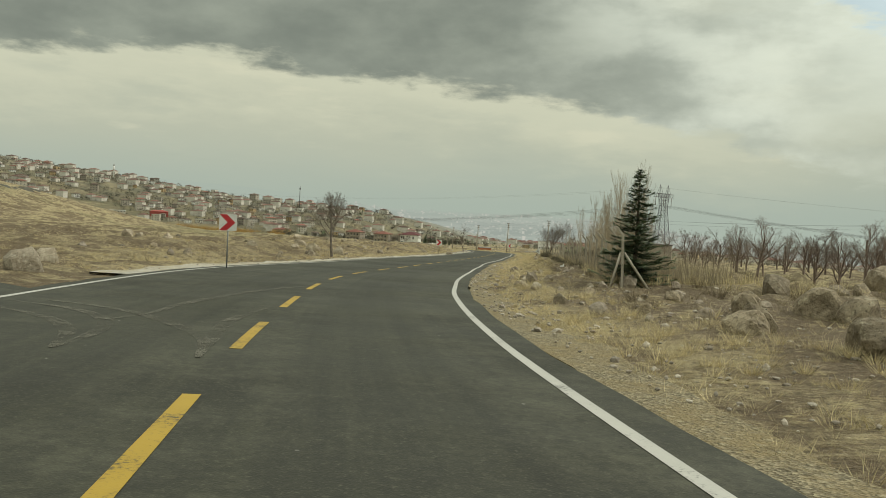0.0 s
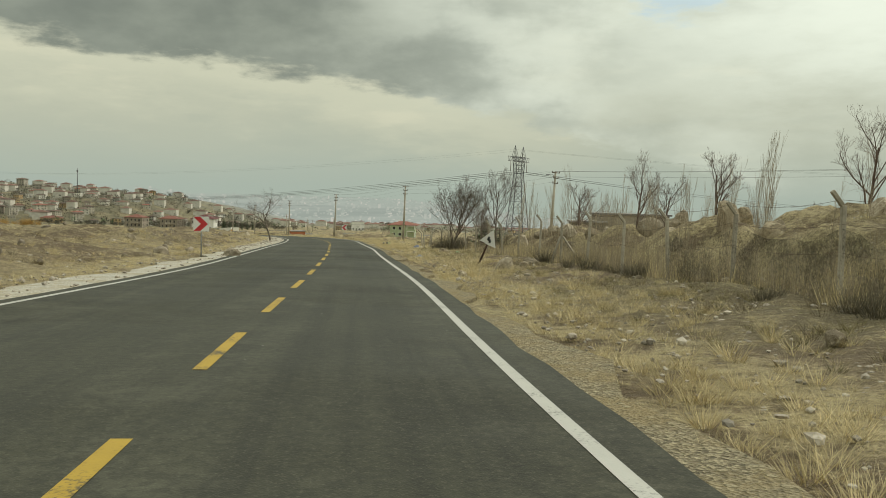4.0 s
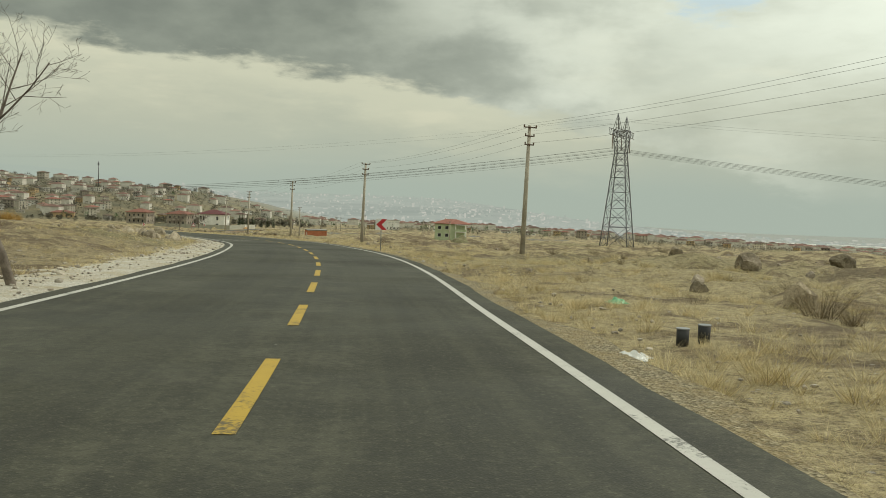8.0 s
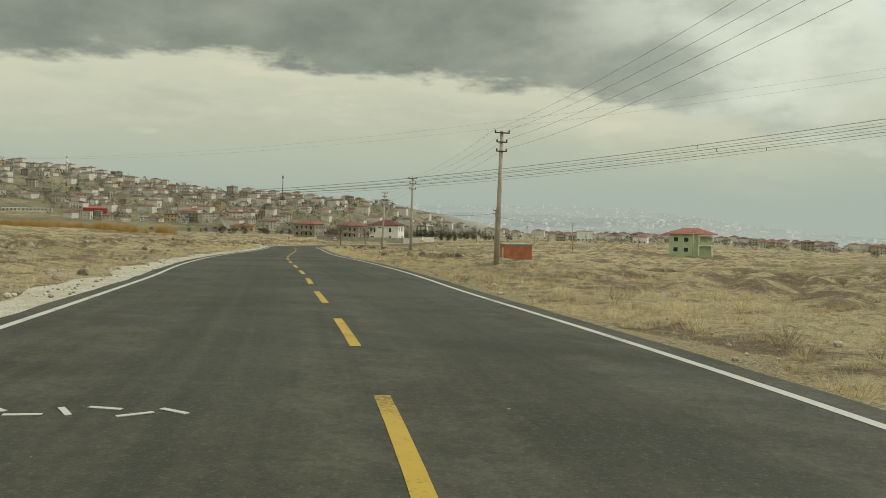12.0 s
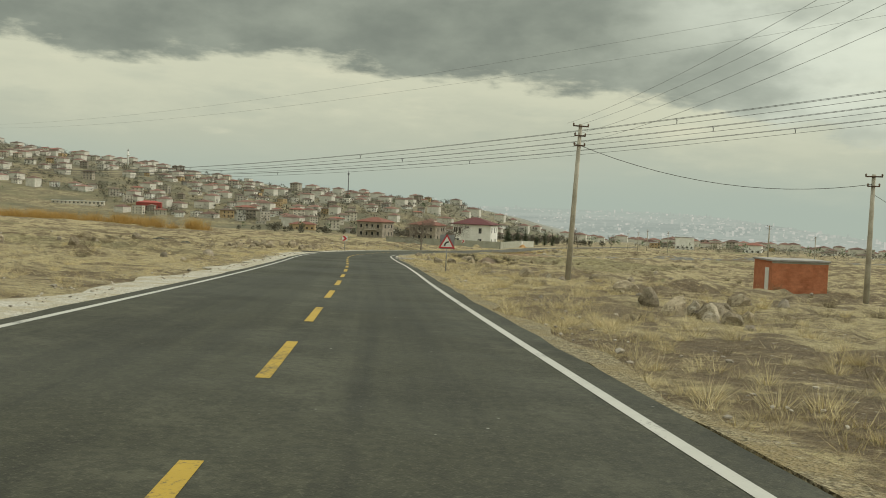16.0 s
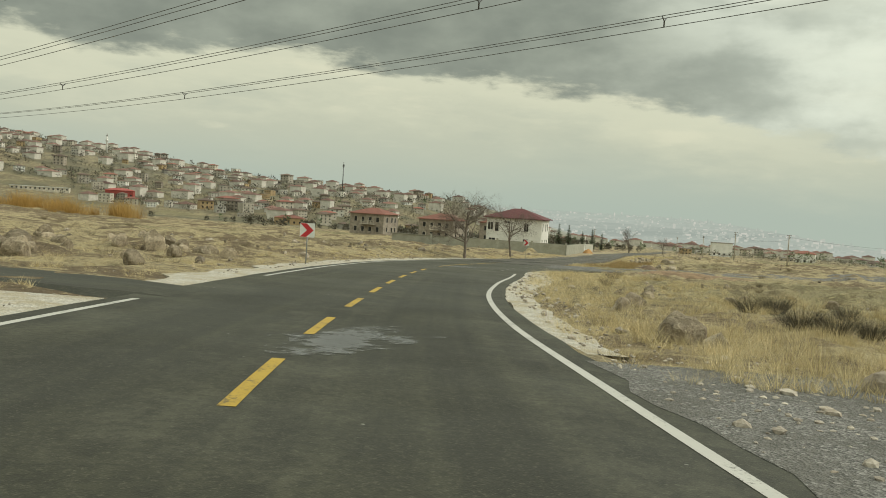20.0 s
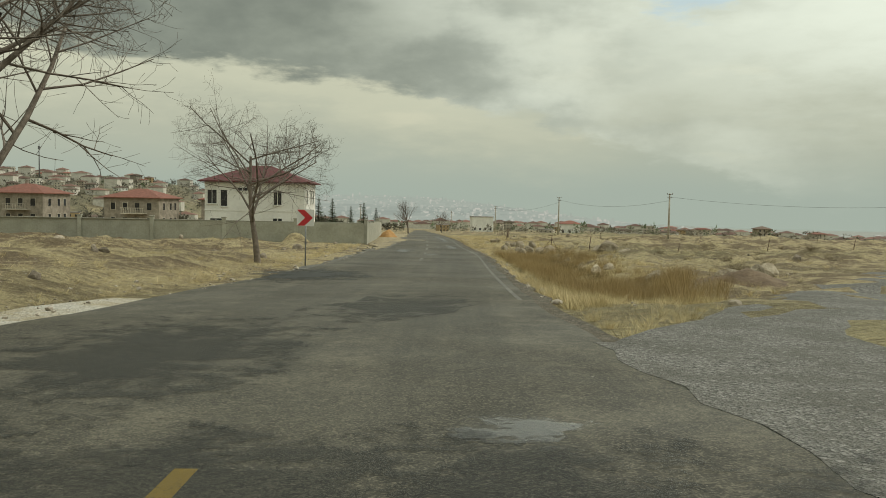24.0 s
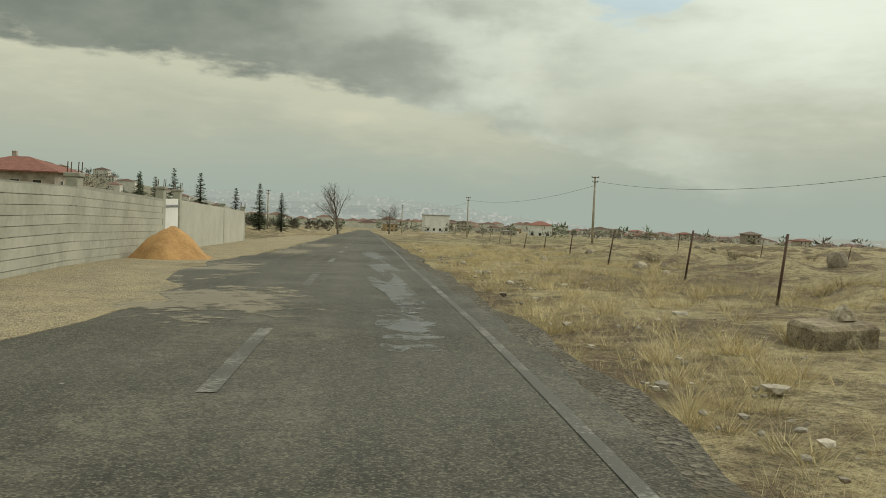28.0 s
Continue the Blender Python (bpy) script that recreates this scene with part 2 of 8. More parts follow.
def asphalt(name, dark, light, stone, wet=0.0, crack=0.0):
    m, g, b = material(name, 0.82)
    p = place(g)
    grain = g.cells(p, 55.0)
    broad = g.noise(p, 0.22, 5, 0.6)
    a = g.node("ShaderNodeAttribute")
    a.attribute_name = "across"
    across = a.outputs["Fac"]
    sep = g.node("ShaderNodeSeparateXYZ")
    g.t.links.new(p, sep.inputs[0])
    lane = g.node("ShaderNodeCombineXYZ")
    g.plug(lane.inputs[0], across)
    g.plug(lane.inputs[1], sep.outputs[1])
    along = g.noise(g.stretch(lane.outputs[0], 2.6, 0.045, 1.0), 1.0, 6, 0.65)
    f = g.math("ADD", g.math("MULTIPLY", broad, 0.45), g.math("MULTIPLY", along, 0.55))
    col = g.mix(g.step(f, 0.40, 0.60), dark, light)
    # dust left between the wheel tracks, and the worn stretch towards the junction
    track = g.math("ABSOLUTE", g.math("SUBTRACT", g.math("ABSOLUTE", across), 1.75))
    dust = g.math("MULTIPLY", g.step(track, 0.65, 1.05), g.step(g.noise(lane.outputs[0], 0.8, 6, 0.7), 0.42, 0.66))
    col = g.mix(g.math("MULTIPLY", dust, 0.30), col, stone)
    worn_out = g.step(g.math("ADD", sep.outputs[1], g.math("MULTIPLY", broad, 30.0)), 385.0, 425.0)
    col = g.mix(g.math("MULTIPLY", worn_out, 0.22 if not crack else 0.0), col, stone)
    blotch = g.step(g.noise(p, 2.1, 5, 0.7), 0.54, 0.70)
    col = g.mix(g.math("MULTIPLY", blotch, 0.16), col, stone)
    chips = g.node("ShaderNodeTexVoronoi", scale=3.2)
    g.t.links.new(p, chips.inputs["Vector"])
    pick = g.node("ShaderNodeSeparateColor")
    g.t.links.new(chips.outputs["Color"], pick.inputs[0])
    chip = g.math("MULTIPLY", g.step(chips.outputs["Distance"], 0.07, 0.04), g.step(pick.outputs[0], 0.88, 0.92))
    col = g.mix(g.math("MULTIPLY", chip, 0.8), col, (0.42, 0.40, 0.36))
    speck = g.noise(p, 26.0, 3, 0.75)
    col = g.mix(g.math("MULTIPLY", g.step(speck, 0.52, 0.70), 0.5), col, stone)
    col = g.mix(g.math("MULTIPLY", g.step(g.noise(p, 9.0, 4, 0.75), 0.55, 0.40), 0.45), col, tuple(v * 0.5 for v in dark))
    if crack:
        pick2 = g.node("ShaderNodeSeparateColor")
        g.t.links.new(g.cells(p, 62.0, 1), pick2.inputs[0])
        col = g.mix(g.step(pick2.outputs[0], 0.60, 0.95, 0.0, 0.40), col, stone)
        col = g.mix(g.step(pick2.outputs[1], 0.70, 0.95, 0.0, 0.6), col, tuple(v * 0.35 for v in dark))
        worn = g.math("MULTIPLY", g.step(g.noise(p, 0.55, 6, 0.7, 0.6), 0.58, 0.68), crack)
        col = g.mix(worn, col, tuple(v * 2.3 for v in light))
    g.plug(b.inputs["Base Color"], col)
    rough = g.step(g.noise(p, 0.16, 4, 0.6), 0.40, 0.66, 0.78 - wet, 0.9)
    g.plug(b.inputs["Roughness"], rough)
    bump(g, b, grain, 0.35, 0.006)
    return m


def paint(name, colour, under, wear):
    m, g, b = material(name, 0.6)
    p = place(g)
    f = g.math("ADD", g.math("MULTIPLY", g.noise(p, 1.3, 5), 0.5), g.math("MULTIPLY", g.noise(p, 24.0, 4, 0.7), 0.5))
    col = g.mix(g.noise(p, 3.0, 3), tuple(v * 0.8 for v in colour), colour)
    g.plug(b.inputs["Base Color"], g.mix(g.step(f, wear - 0.06, wear + 0.06), under, col))
    bump(g, b, g.cells(p, 60.0), 0.25, 0.004)
    return m


def film(name, dark, light, rough, most):
    """A thin ragged film lying on another surface, thinning out towards its edge."""
    m, g, b = material(name, rough)
    p = place(g)
    g.plug(b.inputs["Base Color"], g.mix(g.noise(p, 3.0, 4), dark, light))
    gen = g.node("ShaderNodeTexCoord").outputs["Generated"]
    sep = g.node("ShaderNodeSeparateXYZ")
    g.t.links.new(gen, sep.inputs[0])
    u, v = g.math("SUBTRACT", sep.outputs[0], 0.5), g.math("SUBTRACT", sep.outputs[1], 0.5)
    r = g.math("SQRT", g.math("ADD", g.math("MULTIPLY", u, u), g.math("MULTIPLY", v, v)))
    ragged = g.math("ADD", g.math("SUBTRACT", g.math("MULTIPLY", g.noise(p, 1.5, 6, 0.75), 2.6), 0.8), g.math("MULTIPLY", g.noise(p, 9.0, 4, 0.7), 0.35))
    cover = g.step(g.math("SUBTRACT", ragged, g.math("MULTIPLY", r, 1.75)), 0.10, 0.40, 0.0, most)
    g.plug(b.inputs["Alpha"], cover)
    return m


def streak(name, dark, light, most):
    """Dust dragged by wheels: broken up along its length."""
    m, g, b = material(name, 0.9)
    p = place(g)
    g.plug(b.inputs["Base Color"], g.mix(g.noise(p, 6.0, 4), dark, light))
    g.plug(b.inputs["Alpha"], g.step(g.math("ADD", g.math("MULTIPLY", g.noise(p, 1.2, 4), 0.5), g.math("MULTIPLY", g.noise(p, 14.0, 4, 0.7), 0.5)), 0.40, 0.62, 0.0, most))
    return m


def gravel(name, dark, light, base, scale=9.0):
    m, g, b = material(name, 0.93)
    p = place(g)
    n = g.node("ShaderNodeTexVoronoi", scale=scale)
    g.t.links.new(p, n.inputs["Vector"])
    tone = g.node("ShaderNodeSeparateColor")
    g.t.links.new(n.outputs["Color"], tone.inputs[0])
    stones = g.mix(tone.outputs[0], dark, light)
    n2 = g.node("ShaderNodeTexVoronoi", scale=scale * 0.31)
    g.t.links.new(p, n2.inputs["Vector"])
    tone2 = g.node("ShaderNodeSeparateColor")
    g.t.links.new(n2.outputs["Color"], tone2.inputs[0])
    lone = g.math("MULTIPLY", g.step(tone2.outputs[1], 0.72, 0.76), g.step(n2.outputs["Distance"], 0.42, 0.30))
    col = g.mix(g.step(g.noise(p, 0.9, 6, 0.75), 0.38, 0.62), base, stones)
    col = g.mix(g.math("MULTIPLY", g.step(g.noise(p, 14.0, 4, 0.75), 0.52, 0.36), 0.55), col, tuple(v * 0.6 for v in dark))
    col = g.mix(g.math("MULTIPLY", lone, 0.7), col, light)
    g.plug(b.inputs["Base Color"], col)
    bump(g, b, g.math("ADD", g.math("ADD", n.outputs["Distance"], lone), g.noise(p, 12.0, 5, 0.7)), 0.9, 0.04)
    return m


def rock_material(name, dark, light, crust, vary):
    """Weathered stone: mottled, with dark pits and pale crusts of lichen, a shade of its own for each stone."""
    m, g, b = material(name, 0.95)
    p = place(g)
    tone = g.math("ADD", g.math("MULTIPLY", g.noise(p, 1.6, 6, 0.7), 0.6), g.math("MULTIPLY", g.noise(p, 9.0, 5, 0.75), 0.4))
    col = g.mix(g.step(tone, 0.36, 0.64), dark, light)
    col = g.mix(g.math("MULTIPLY", g.step(g.noise(p, 4.5, 6, 0.7, 0.5), 0.55, 0.68), 0.7), col, crust)
    col = g.mix(g.math("MULTIPLY", g.step(g.noise(p, 16.0, 4, 0.7), 0.46, 0.34), 0.7), col, tuple(v * 0.4 for v in dark))
    h = g.node("ShaderNodeHueSaturation")
    g.plug(h.inputs["Color"], col)
    g.plug(h.inputs["Value"], g.math("ADD", 1 - vary, g.math("MULTIPLY", g.node("ShaderNodeObjectInfo").outputs["Random"], 2 * vary)))
    g.plug(b.inputs["Base Color"], h.outputs[0])
    bump(g, b, g.math("ADD", g.noise(p, 5.0, 6, 0.7), g.math("MULTIPLY", g.noise(p, 22.0, 4, 0.7), 0.5)), 0.9, 0.07)
    return m


M = {
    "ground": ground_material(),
    "asphalt": asphalt("new_asphalt", (0.0203, 0.0208, 0.0115), (0.0405, 0.0406, 0.0232), (0.124, 0.121, 0.081), 0.05),
    "old_asphalt": asphalt("old_asphalt", (0.029, 0.0275, 0.019), (0.062, 0.057, 0.040), (0.255, 0.23, 0.165), 0.12, 0.35),
    "patch": asphalt("patch_asphalt", (0.024, 0.027, 0.026), (0.036, 0.038, 0.036), (0.07, 0.07, 0.068), 0.1),
    "yellow": paint("yellow_paint", (0.47, 0.31, 0.03), (0.09, 0.07, 0.03), 0.43),
    "white_line": paint("white_paint", (0.52, 0.51, 0.46), (0.10, 0.10, 0.09), 0.40),
    "faded_line": paint("faded_paint", (0.25, 0.24, 0.205), (0.075, 0.070, 0.057), 0.555),
    "chalk": gravel("pale_crushed_stone", (0.42, 0.40, 0.34), (0.68, 0.65, 0.57), (0.44, 0.38, 0.26), 22.0),
    "brown_gravel": gravel("brown_gravel", (0.10, 0.08, 0.043), (0.42, 0.36, 0.225), (0.28, 0.218, 0.108), 28.0),
    "tan_gravel": gravel("tan_gravel", (0.21, 0.17, 0.10), (0.46, 0.39, 0.265), (0.44, 0.36, 0.215), 34.0),
    "dark_gravel": gravel("dark_gravel", (0.04, 0.036, 0.028), (0.24, 0.21, 0.16), (0.105, 0.087, 0.056), 26.0),
    "grey_gravel": gravel("grey_gravel", (0.075, 0.074, 0.066), (0.36, 0.35, 0.32), (0.15, 0.145, 0.125), 36.0),
    "rock": rock_material("field_rock", (0.15, 0.118, 0.075), (0.40, 0.33, 0.225), (0.54, 0.48, 0.34), 0.30),
    "pale_rock": rock_material("pale_rock", (0.24, 0.19, 0.125), (0.52, 0.45, 0.335), (0.62, 0.57, 0.46), 0.25),
    "field_stone": simple("field_stone", (0.15, 0.12, 0.085), (0.42, 0.36, 0.28), 1.8, 0.95, 0, 0.7, 0.05, 0.35, True),
    "stone_bits": simple("loose_stones", (0.25, 0.21, 0.16), (0.52, 0.47, 0.39), 4.0, 0.95, 0, 0, 0.01, 0.35, True),
    "straw": simple("dry_grass", (0.46, 0.37, 0.185), (0.75, 0.635, 0.385), 0.6, 0.9, 0, 0, 0, 0.30, True),
    "reed": simple("brown_reed", (0.28, 0.195, 0.082), (0.46, 0.345, 0.165), 0.6, 0.9, 0, 0, 0, 0.30, True),
    "weed": simple("dark_weeds", (0.055, 0.055, 0.028), (0.14, 0.125, 0.06), 0.8, 0.95, 0, 0, 0, 0.35, True),
    "olive": simple("olive_weeds", (0.13, 0.115, 0.05), (0.28, 0.24, 0.115), 0.8, 0.95, 0, 0, 0, 0.35, True),
    "scrub": simple("grey_scrub", (0.11, 0.088, 0.052), (0.27, 0.215, 0.13), 0.6, 0.95, 0, 0, 0, 0.35, True),
    "dark_scrub": simple("dark_tangled_scrub", (0.06, 0.052, 0.035), (0.15, 0.13, 0.085), 0.6, 0.95, 0, 0, 0, 0.35, True),
    "bark": simple("grey_bark", (0.10, 0.08, 0.06), (0.24, 0.20, 0.16), 5.0, 0.95, 0, 0.5, 0.02, 0.15),
    "twig": simple("pale_sapling_bark", (0.29, 0.24, 0.16), (0.48, 0.41, 0.295), 3.0, 0.95, 0, 0, 0, 0.15),
    "orchard_bark": simple("reddish_orchard_bark", (0.11, 0.08, 0.062), (0.22, 0.168, 0.13), 3.0, 0.95, 0, 0, 0, 0.15),
    "needle": simple("conifer_needles", (0.055, 0.092, 0.045), (0.19, 0.235, 0.12), 2.0, 0.8, 0, 0, 0, 0.3, True),
    "far_tree": simple("far_bare_trees", (0.075, 0.070, 0.050), (0.16, 0.145, 0.108), 0.4, 0.95, 0, 0, 0, 0.3),
    "willow": simple("ochre_willow_twigs", (0.34, 0.20, 0.05), (0.52, 0.34, 0.11), 0.5, 0.95, 0, 0, 0, 0.25, True),
    "concrete": simple("pole_concrete", (0.29, 0.26, 0.20), (0.45, 0.41, 0.33), 1.5, 0.9, 0, 0.3, 0.008, 0.1),
    "steel": simple("galvanised_steel", (0.20, 0.21, 0.21), (0.34, 0.35, 0.35), 4.0, 0.5, 0.7, 0.1, 0.002),
    "lattice": simple("weathered_lattice_steel", (0.13, 0.135, 0.14), (0.22, 0.225, 0.23), 1.0, 0.6, 0.4, 0, 0),
    "wire": simple("cable_metal", (0.09, 0.09, 0.088), (0.15, 0.15, 0.145), 1.0, 0.6, 0.3, 0, 0),
    "porcelain": simple("brown_insulator", (0.10, 0.06, 0.04), (0.2, 0.14, 0.1), 4.0, 0.35, 0, 0, 0),
    "sign_white": simple("sign_face_white", (0.66, 0.66, 0.62), (0.76, 0.76, 0.72), 3.0, 0.45, 0, 0, 0),
    "sign_red": simple("sign_face_red", (0.46, 0.02, 0.028), (0.56, 0.035, 0.04), 3.0, 0.45, 0, 0, 0),
    "sign_black": simple("sign_face_black", (0.015, 0.015, 0.015), (0.03, 0.03, 0.03), 3.0, 0.5, 0, 0, 0),
    "sign_back": simple("sign_back_grey", (0.20, 0.21, 0.22), (0.30, 0.31, 0.32), 3.0, 0.5, 0.5, 0, 0),
    "rust": simple("rusty_iron", (0.07, 0.045, 0.035), (0.15, 0.09, 0.06), 6.0, 0.85, 0.3, 0.3, 0.004),
    "net": streak("dark_netting", (0.035, 0.034, 0.022), (0.085, 0.08, 0.055), 0.62),
    "white_wall": simple("white_render", (0.66, 0.65, 0.60), (0.80, 0.79, 0.74), 0.5, 0.85, 0, 0.1, 0.004),
    "cream_wall": simple("cream_render", (0.38, 0.345, 0.28), (0.57, 0.52, 0.43), 0.4, 0.9, 0, 0, 0, 0.3),
    "pale_wall": simple("pale_house_wall", (0.50, 0.47, 0.40), (0.70, 0.67, 0.60), 0.4, 0.9, 0, 0, 0, 0.25),
    "stone_wall": simple("rough_stone_wall", (0.22, 0.19, 0.15), (0.42, 0.37, 0.30), 1.2, 0.95, 0, 0.5, 0.03, 0.2),
    "grey_wall": simple("grey_house_wall", (0.28, 0.265, 0.23), (0.44, 0.42, 0.38), 0.4, 0.9, 0, 0, 0, 0.3),
    "ochre_wall": simple("ochre_house_wall", (0.38, 0.27, 0.14), (0.50, 0.37, 0.21), 0.4, 0.9, 0, 0, 0, 0.1),
    "green_wall": simple("pale_green_wall", (0.36, 0.42, 0.26), (0.48, 0.54, 0.36), 0.6, 0.9, 0, 0.1, 0.004),
    "red_roof": simple("red_roof_tiles", (0.17, 0.066, 0.046), (0.285, 0.118, 0.084), 2.0, 0.85, 0, 0.4, 0.03, 0.2),
    "brown_roof": simple("brown_roof_tiles", (0.085, 0.060, 0.045), (0.17, 0.12, 0.09), 2.0, 0.85, 0, 0.4, 0.03, 0.25),
    "mixed_roof": simple("far_roof_tiles", (0.11, 0.065, 0.05), (0.23, 0.125, 0.095), 2.0, 0.85, 0, 0, 0, 0.45, True),
    "maroon_roof": simple("maroon_roof_tiles", (0.085, 0.022, 0.024), (0.14, 0.036, 0.036), 2.0, 0.75, 0, 0.3, 0.03),
    "grey_roof": simple("grey_flat_roof", (0.20, 0.19, 0.18), (0.34, 0.32, 0.30), 1.0, 0.9, 0, 0, 0, 0.3),
    "bright_red": simple("bright_red_sheet", (0.28, 0.045, 0.035), (0.40, 0.07, 0.05), 1.0, 0.6, 0, 0, 0),
    "brick": simple("hollow_brick", (0.36, 0.12, 0.055), (0.52, 0.20, 0.10), 1.2, 0.9, 0, 0.3, 0.01, 0.12),
    "block": simple("grey_blockwork", (0.31, 0.305, 0.24), (0.43, 0.42, 0.345), 0.8, 0.92, 0, 0.3, 0.006, 0.06),
    "mortar": simple("mortar", (0.25, 0.245, 0.195), (0.35, 0.34, 0.28), 2.0, 0.95, 0, 0.3, 0.006),
    "pale_render": simple("pale_wall_render", (0.40, 0.39, 0.32), (0.50, 0.49, 0.41), 0.6, 0.9, 0, 0.2, 0.004),
    "sand": simple("orange_sand", (0.33, 0.18, 0.065), (0.55, 0.32, 0.13), 2.0, 0.95, 0, 0.5, 0.02),
    "dust": film("dust_film", (0.27, 0.235, 0.165), (0.40, 0.35, 0.26), 0.95, 0.6),
    "tyre_dust": streak("tyre_dust", (0.10, 0.096, 0.072), (0.19, 0.18, 0.14), 0.75),
    "red_earth": simple("reddish_earth", (0.13, 0.082, 0.045), (0.33, 0.22, 0.12), 1.2, 0.95, 0, 0.7, 0.05),
    "earth": simple("brown_earth", (0.10, 0.07, 0.045), (0.23, 0.165, 0.11), 1.5, 0.95, 0, 0.7, 0.04),
    "glass": simple("dark_window", (0.02, 0.022, 0.025), (0.04, 0.043, 0.046), 1.0, 0.15, 0, 0, 0),
    "blue_cloth": simple("blue_sheet", (0.02, 0.09, 0.32), (0.04, 0.17, 0.5), 3.0, 0.5, 0, 0, 0),
    "green_cloth": simple("green_plastic", (0.14, 0.42, 0.22), (0.26, 0.60, 0.36), 3.0, 0.5, 0, 0, 0),
    "white_cloth": simple("white_plastic", (0.60, 0.60, 0.57), (0.78, 0.78, 0.75), 3.0, 0.5, 0, 0, 0),
    "black_tin": simple("black_tin", (0.012, 0.012, 0.012), (0.03, 0.03, 0.03), 3.0, 0.6, 0.2, 0, 0),
    "lichen": rock_material("lichen_rock", (0.12, 0.105, 0.058), (0.27, 0.25, 0.13), (0.30, 0.335, 0.13), 0.12),
    "water": film("dull_ice_film", (0.20, 0.21, 0.21), (0.36, 0.37, 0.37), 0.35, 0.42),
    "damp": film("damp_asphalt", (0.014, 0.017, 0.015), (0.026, 0.028, 0.024), 0.6, 0.45),
    "tar": film("fresh_tar", (0.012, 0.015, 0.013), (0.022, 0.024, 0.021), 0.6, 0.9),
}


# ---- plan: the road's line, its fall and the lie of the land ----
def curve(knots):
    """A smooth function through (place, value) knots."""
    k = np.array(knots, float)
    xs, ys = k[:, 0], k[:, 1]
    d = np.diff(ys) / np.diff(xs)
    h = np.diff(xs)
    t = np.concatenate([[d[0]], (d[:-1] * h[1:] + d[1:] * h[:-1]) / (h[1:] + h[:-1]), [d[-1]]])

    def f(v):
        v = np.asarray(v, float)
        i = np.clip(np.searchsorted(xs, v) - 1, 0, len(xs) - 2)
        w = xs[i + 1] - xs[i]
        u = (v - xs[i]) / w
        inside = ((2 * u**3 - 3 * u**2 + 1) * ys[i] + (u**3 - 2 * u**2 + u) * w * t[i] + (3 * u**2 - 2 * u**3) * ys[i + 1] + (u**3 - u**2) * w * t[i + 1])
        return np.where(v < xs[0], ys[0] + (v - xs[0]) * t[0], np.where(v > xs[-1], ys[-1] + (v - xs[-1]) * t[-1], inside))

    return f


main_x = curve([(-120, 34), (-60, 16.6), (0, -1.2), (13, -5.4), (27, -9.1), (43, -11.6), (54, -12.4), (80, -14.1), (107, -15.7), (155, -19.7),
                (185, -24.2), (207, -29.2), (240, -41.7), (270, -54.5), (300, -66.6), (330, -78.6), (362, -91.1), (385, -97.8), (414, -103.0),
                (433, -103.7), (460, -102.9), (490, -102.1), (512, -101.9), (560, -102.0), (700, -102.6), (1000, -104)])
sway_x = curve([(-120, 0), (-20, 0), (5, 0), (20, 0), (34, -0.15), (46, 0.1), (60, 0.05), (122, -0.05), (140, -0.24), (156, -0.03), (187, 0.2), (207, 0.1), (222, 0.3), (240, 0), (252, -0.2), (270, -0.4), (295, 0.05),
                (318, 0.25), (345, -0.1), (363, -0.27), (378, -0.1), (395, -0.3), (410, -0.45), (417, -0.32), (433, -0.3), (460, 0.02), (475, 0), (490, -0.05), (510, -0.1), (535, -0.1), (600, 0), (1000, 0)])


def line_x(y):
    return main_x(y) + sway_x(y)


half_right_line = curve([(-60, 3.6), (5, 3.6), (16, 3.95), (24, 4.34), (31, 4.7), (38, 4.7), (46, 4.5), (56, 4.08), (62, 3.98), (70, 3.62), (96, 3.4), (108, 3.2), (122, 3.1), (136, 3.25), (150, 3.1), (157, 3.15), (171, 3.55),
                    (187, 3.9), (206, 3.9), (219, 4.2), (240, 4.45), (250, 4.8), (266, 4.9), (290, 3.7), (301, 3.5), (320, 3.5), (344, 3.9), (355, 3.95), (363, 3.75), (370, 3.4),
                    (378, 3.35), (388, 4.0), (397, 4.8), (425, 4.4), (440, 3.6), (455, 3.1), (482, 3.2), (497, 2.7), (511, 2.6), (521, 2.35), (535, 2.4), (600, 2.5), (900, 2.7)])


def half_right(y):
    y = np.asarray(y, float)
    return half_right_line(y) - 0.06 * smooth(y, 135, 120) - 0.09 * smooth(y, 262, 282) * smooth(y, 325, 312)


half_left = curve([(-60, 4.6), (8, 4.9), (31, 5.5), (48, 5.2), (80, 5.1), (102, 4.3), (122, 4.45), (156, 4.35), (191, 4.35), (207, 4.4), (216, 4.9), (242, 5.2), (251, 5.4),
                   (270, 4.9), (290, 4.25), (303, 4.05), (345, 3.95), (364, 3.85), (390, 4.1), (418, 4.15), (434, 4.4), (445, 4.1), (463, 3.4), (485, 3.1), (510, 2.7), (535, 2.7), (600, 2.7), (900, 2.7)])
apron_right = curve([(404, 5.2), (410, 5.6), (417, 6.4), (422, 8.0), (428, 9.6), (434, 9.6), (437, 6.5), (440, 3.8)])
OLD_ROAD = 436.0
FALL = (-8.975528e-14, 6.415926e-10, -5.294102e-07, 1.315287e-04, -0.0477733, 0.133015)


def road_z(y):
    y = np.asarray(y, float)
    mid = np.polyval(FALL, np.clip(y, -20, 520))
    late = np.maximum(y - 520, 0)
    return mid - 0.05 * np.minimum(y + 20, 0) - 0.034 * np.minimum(late, 380) - np.where(late > 380, 24 * (1 - np.exp(-(late - 380) * 0.034 / 24)), 0)


def lean(y):
    return (line_x(y + 1) - line_x(y - 1)) / 2


def side(x, y):
    """Metres to the right of the road's middle line."""
    return (x - line_x(y)) / np.sqrt(1 + lean(y) ** 2)


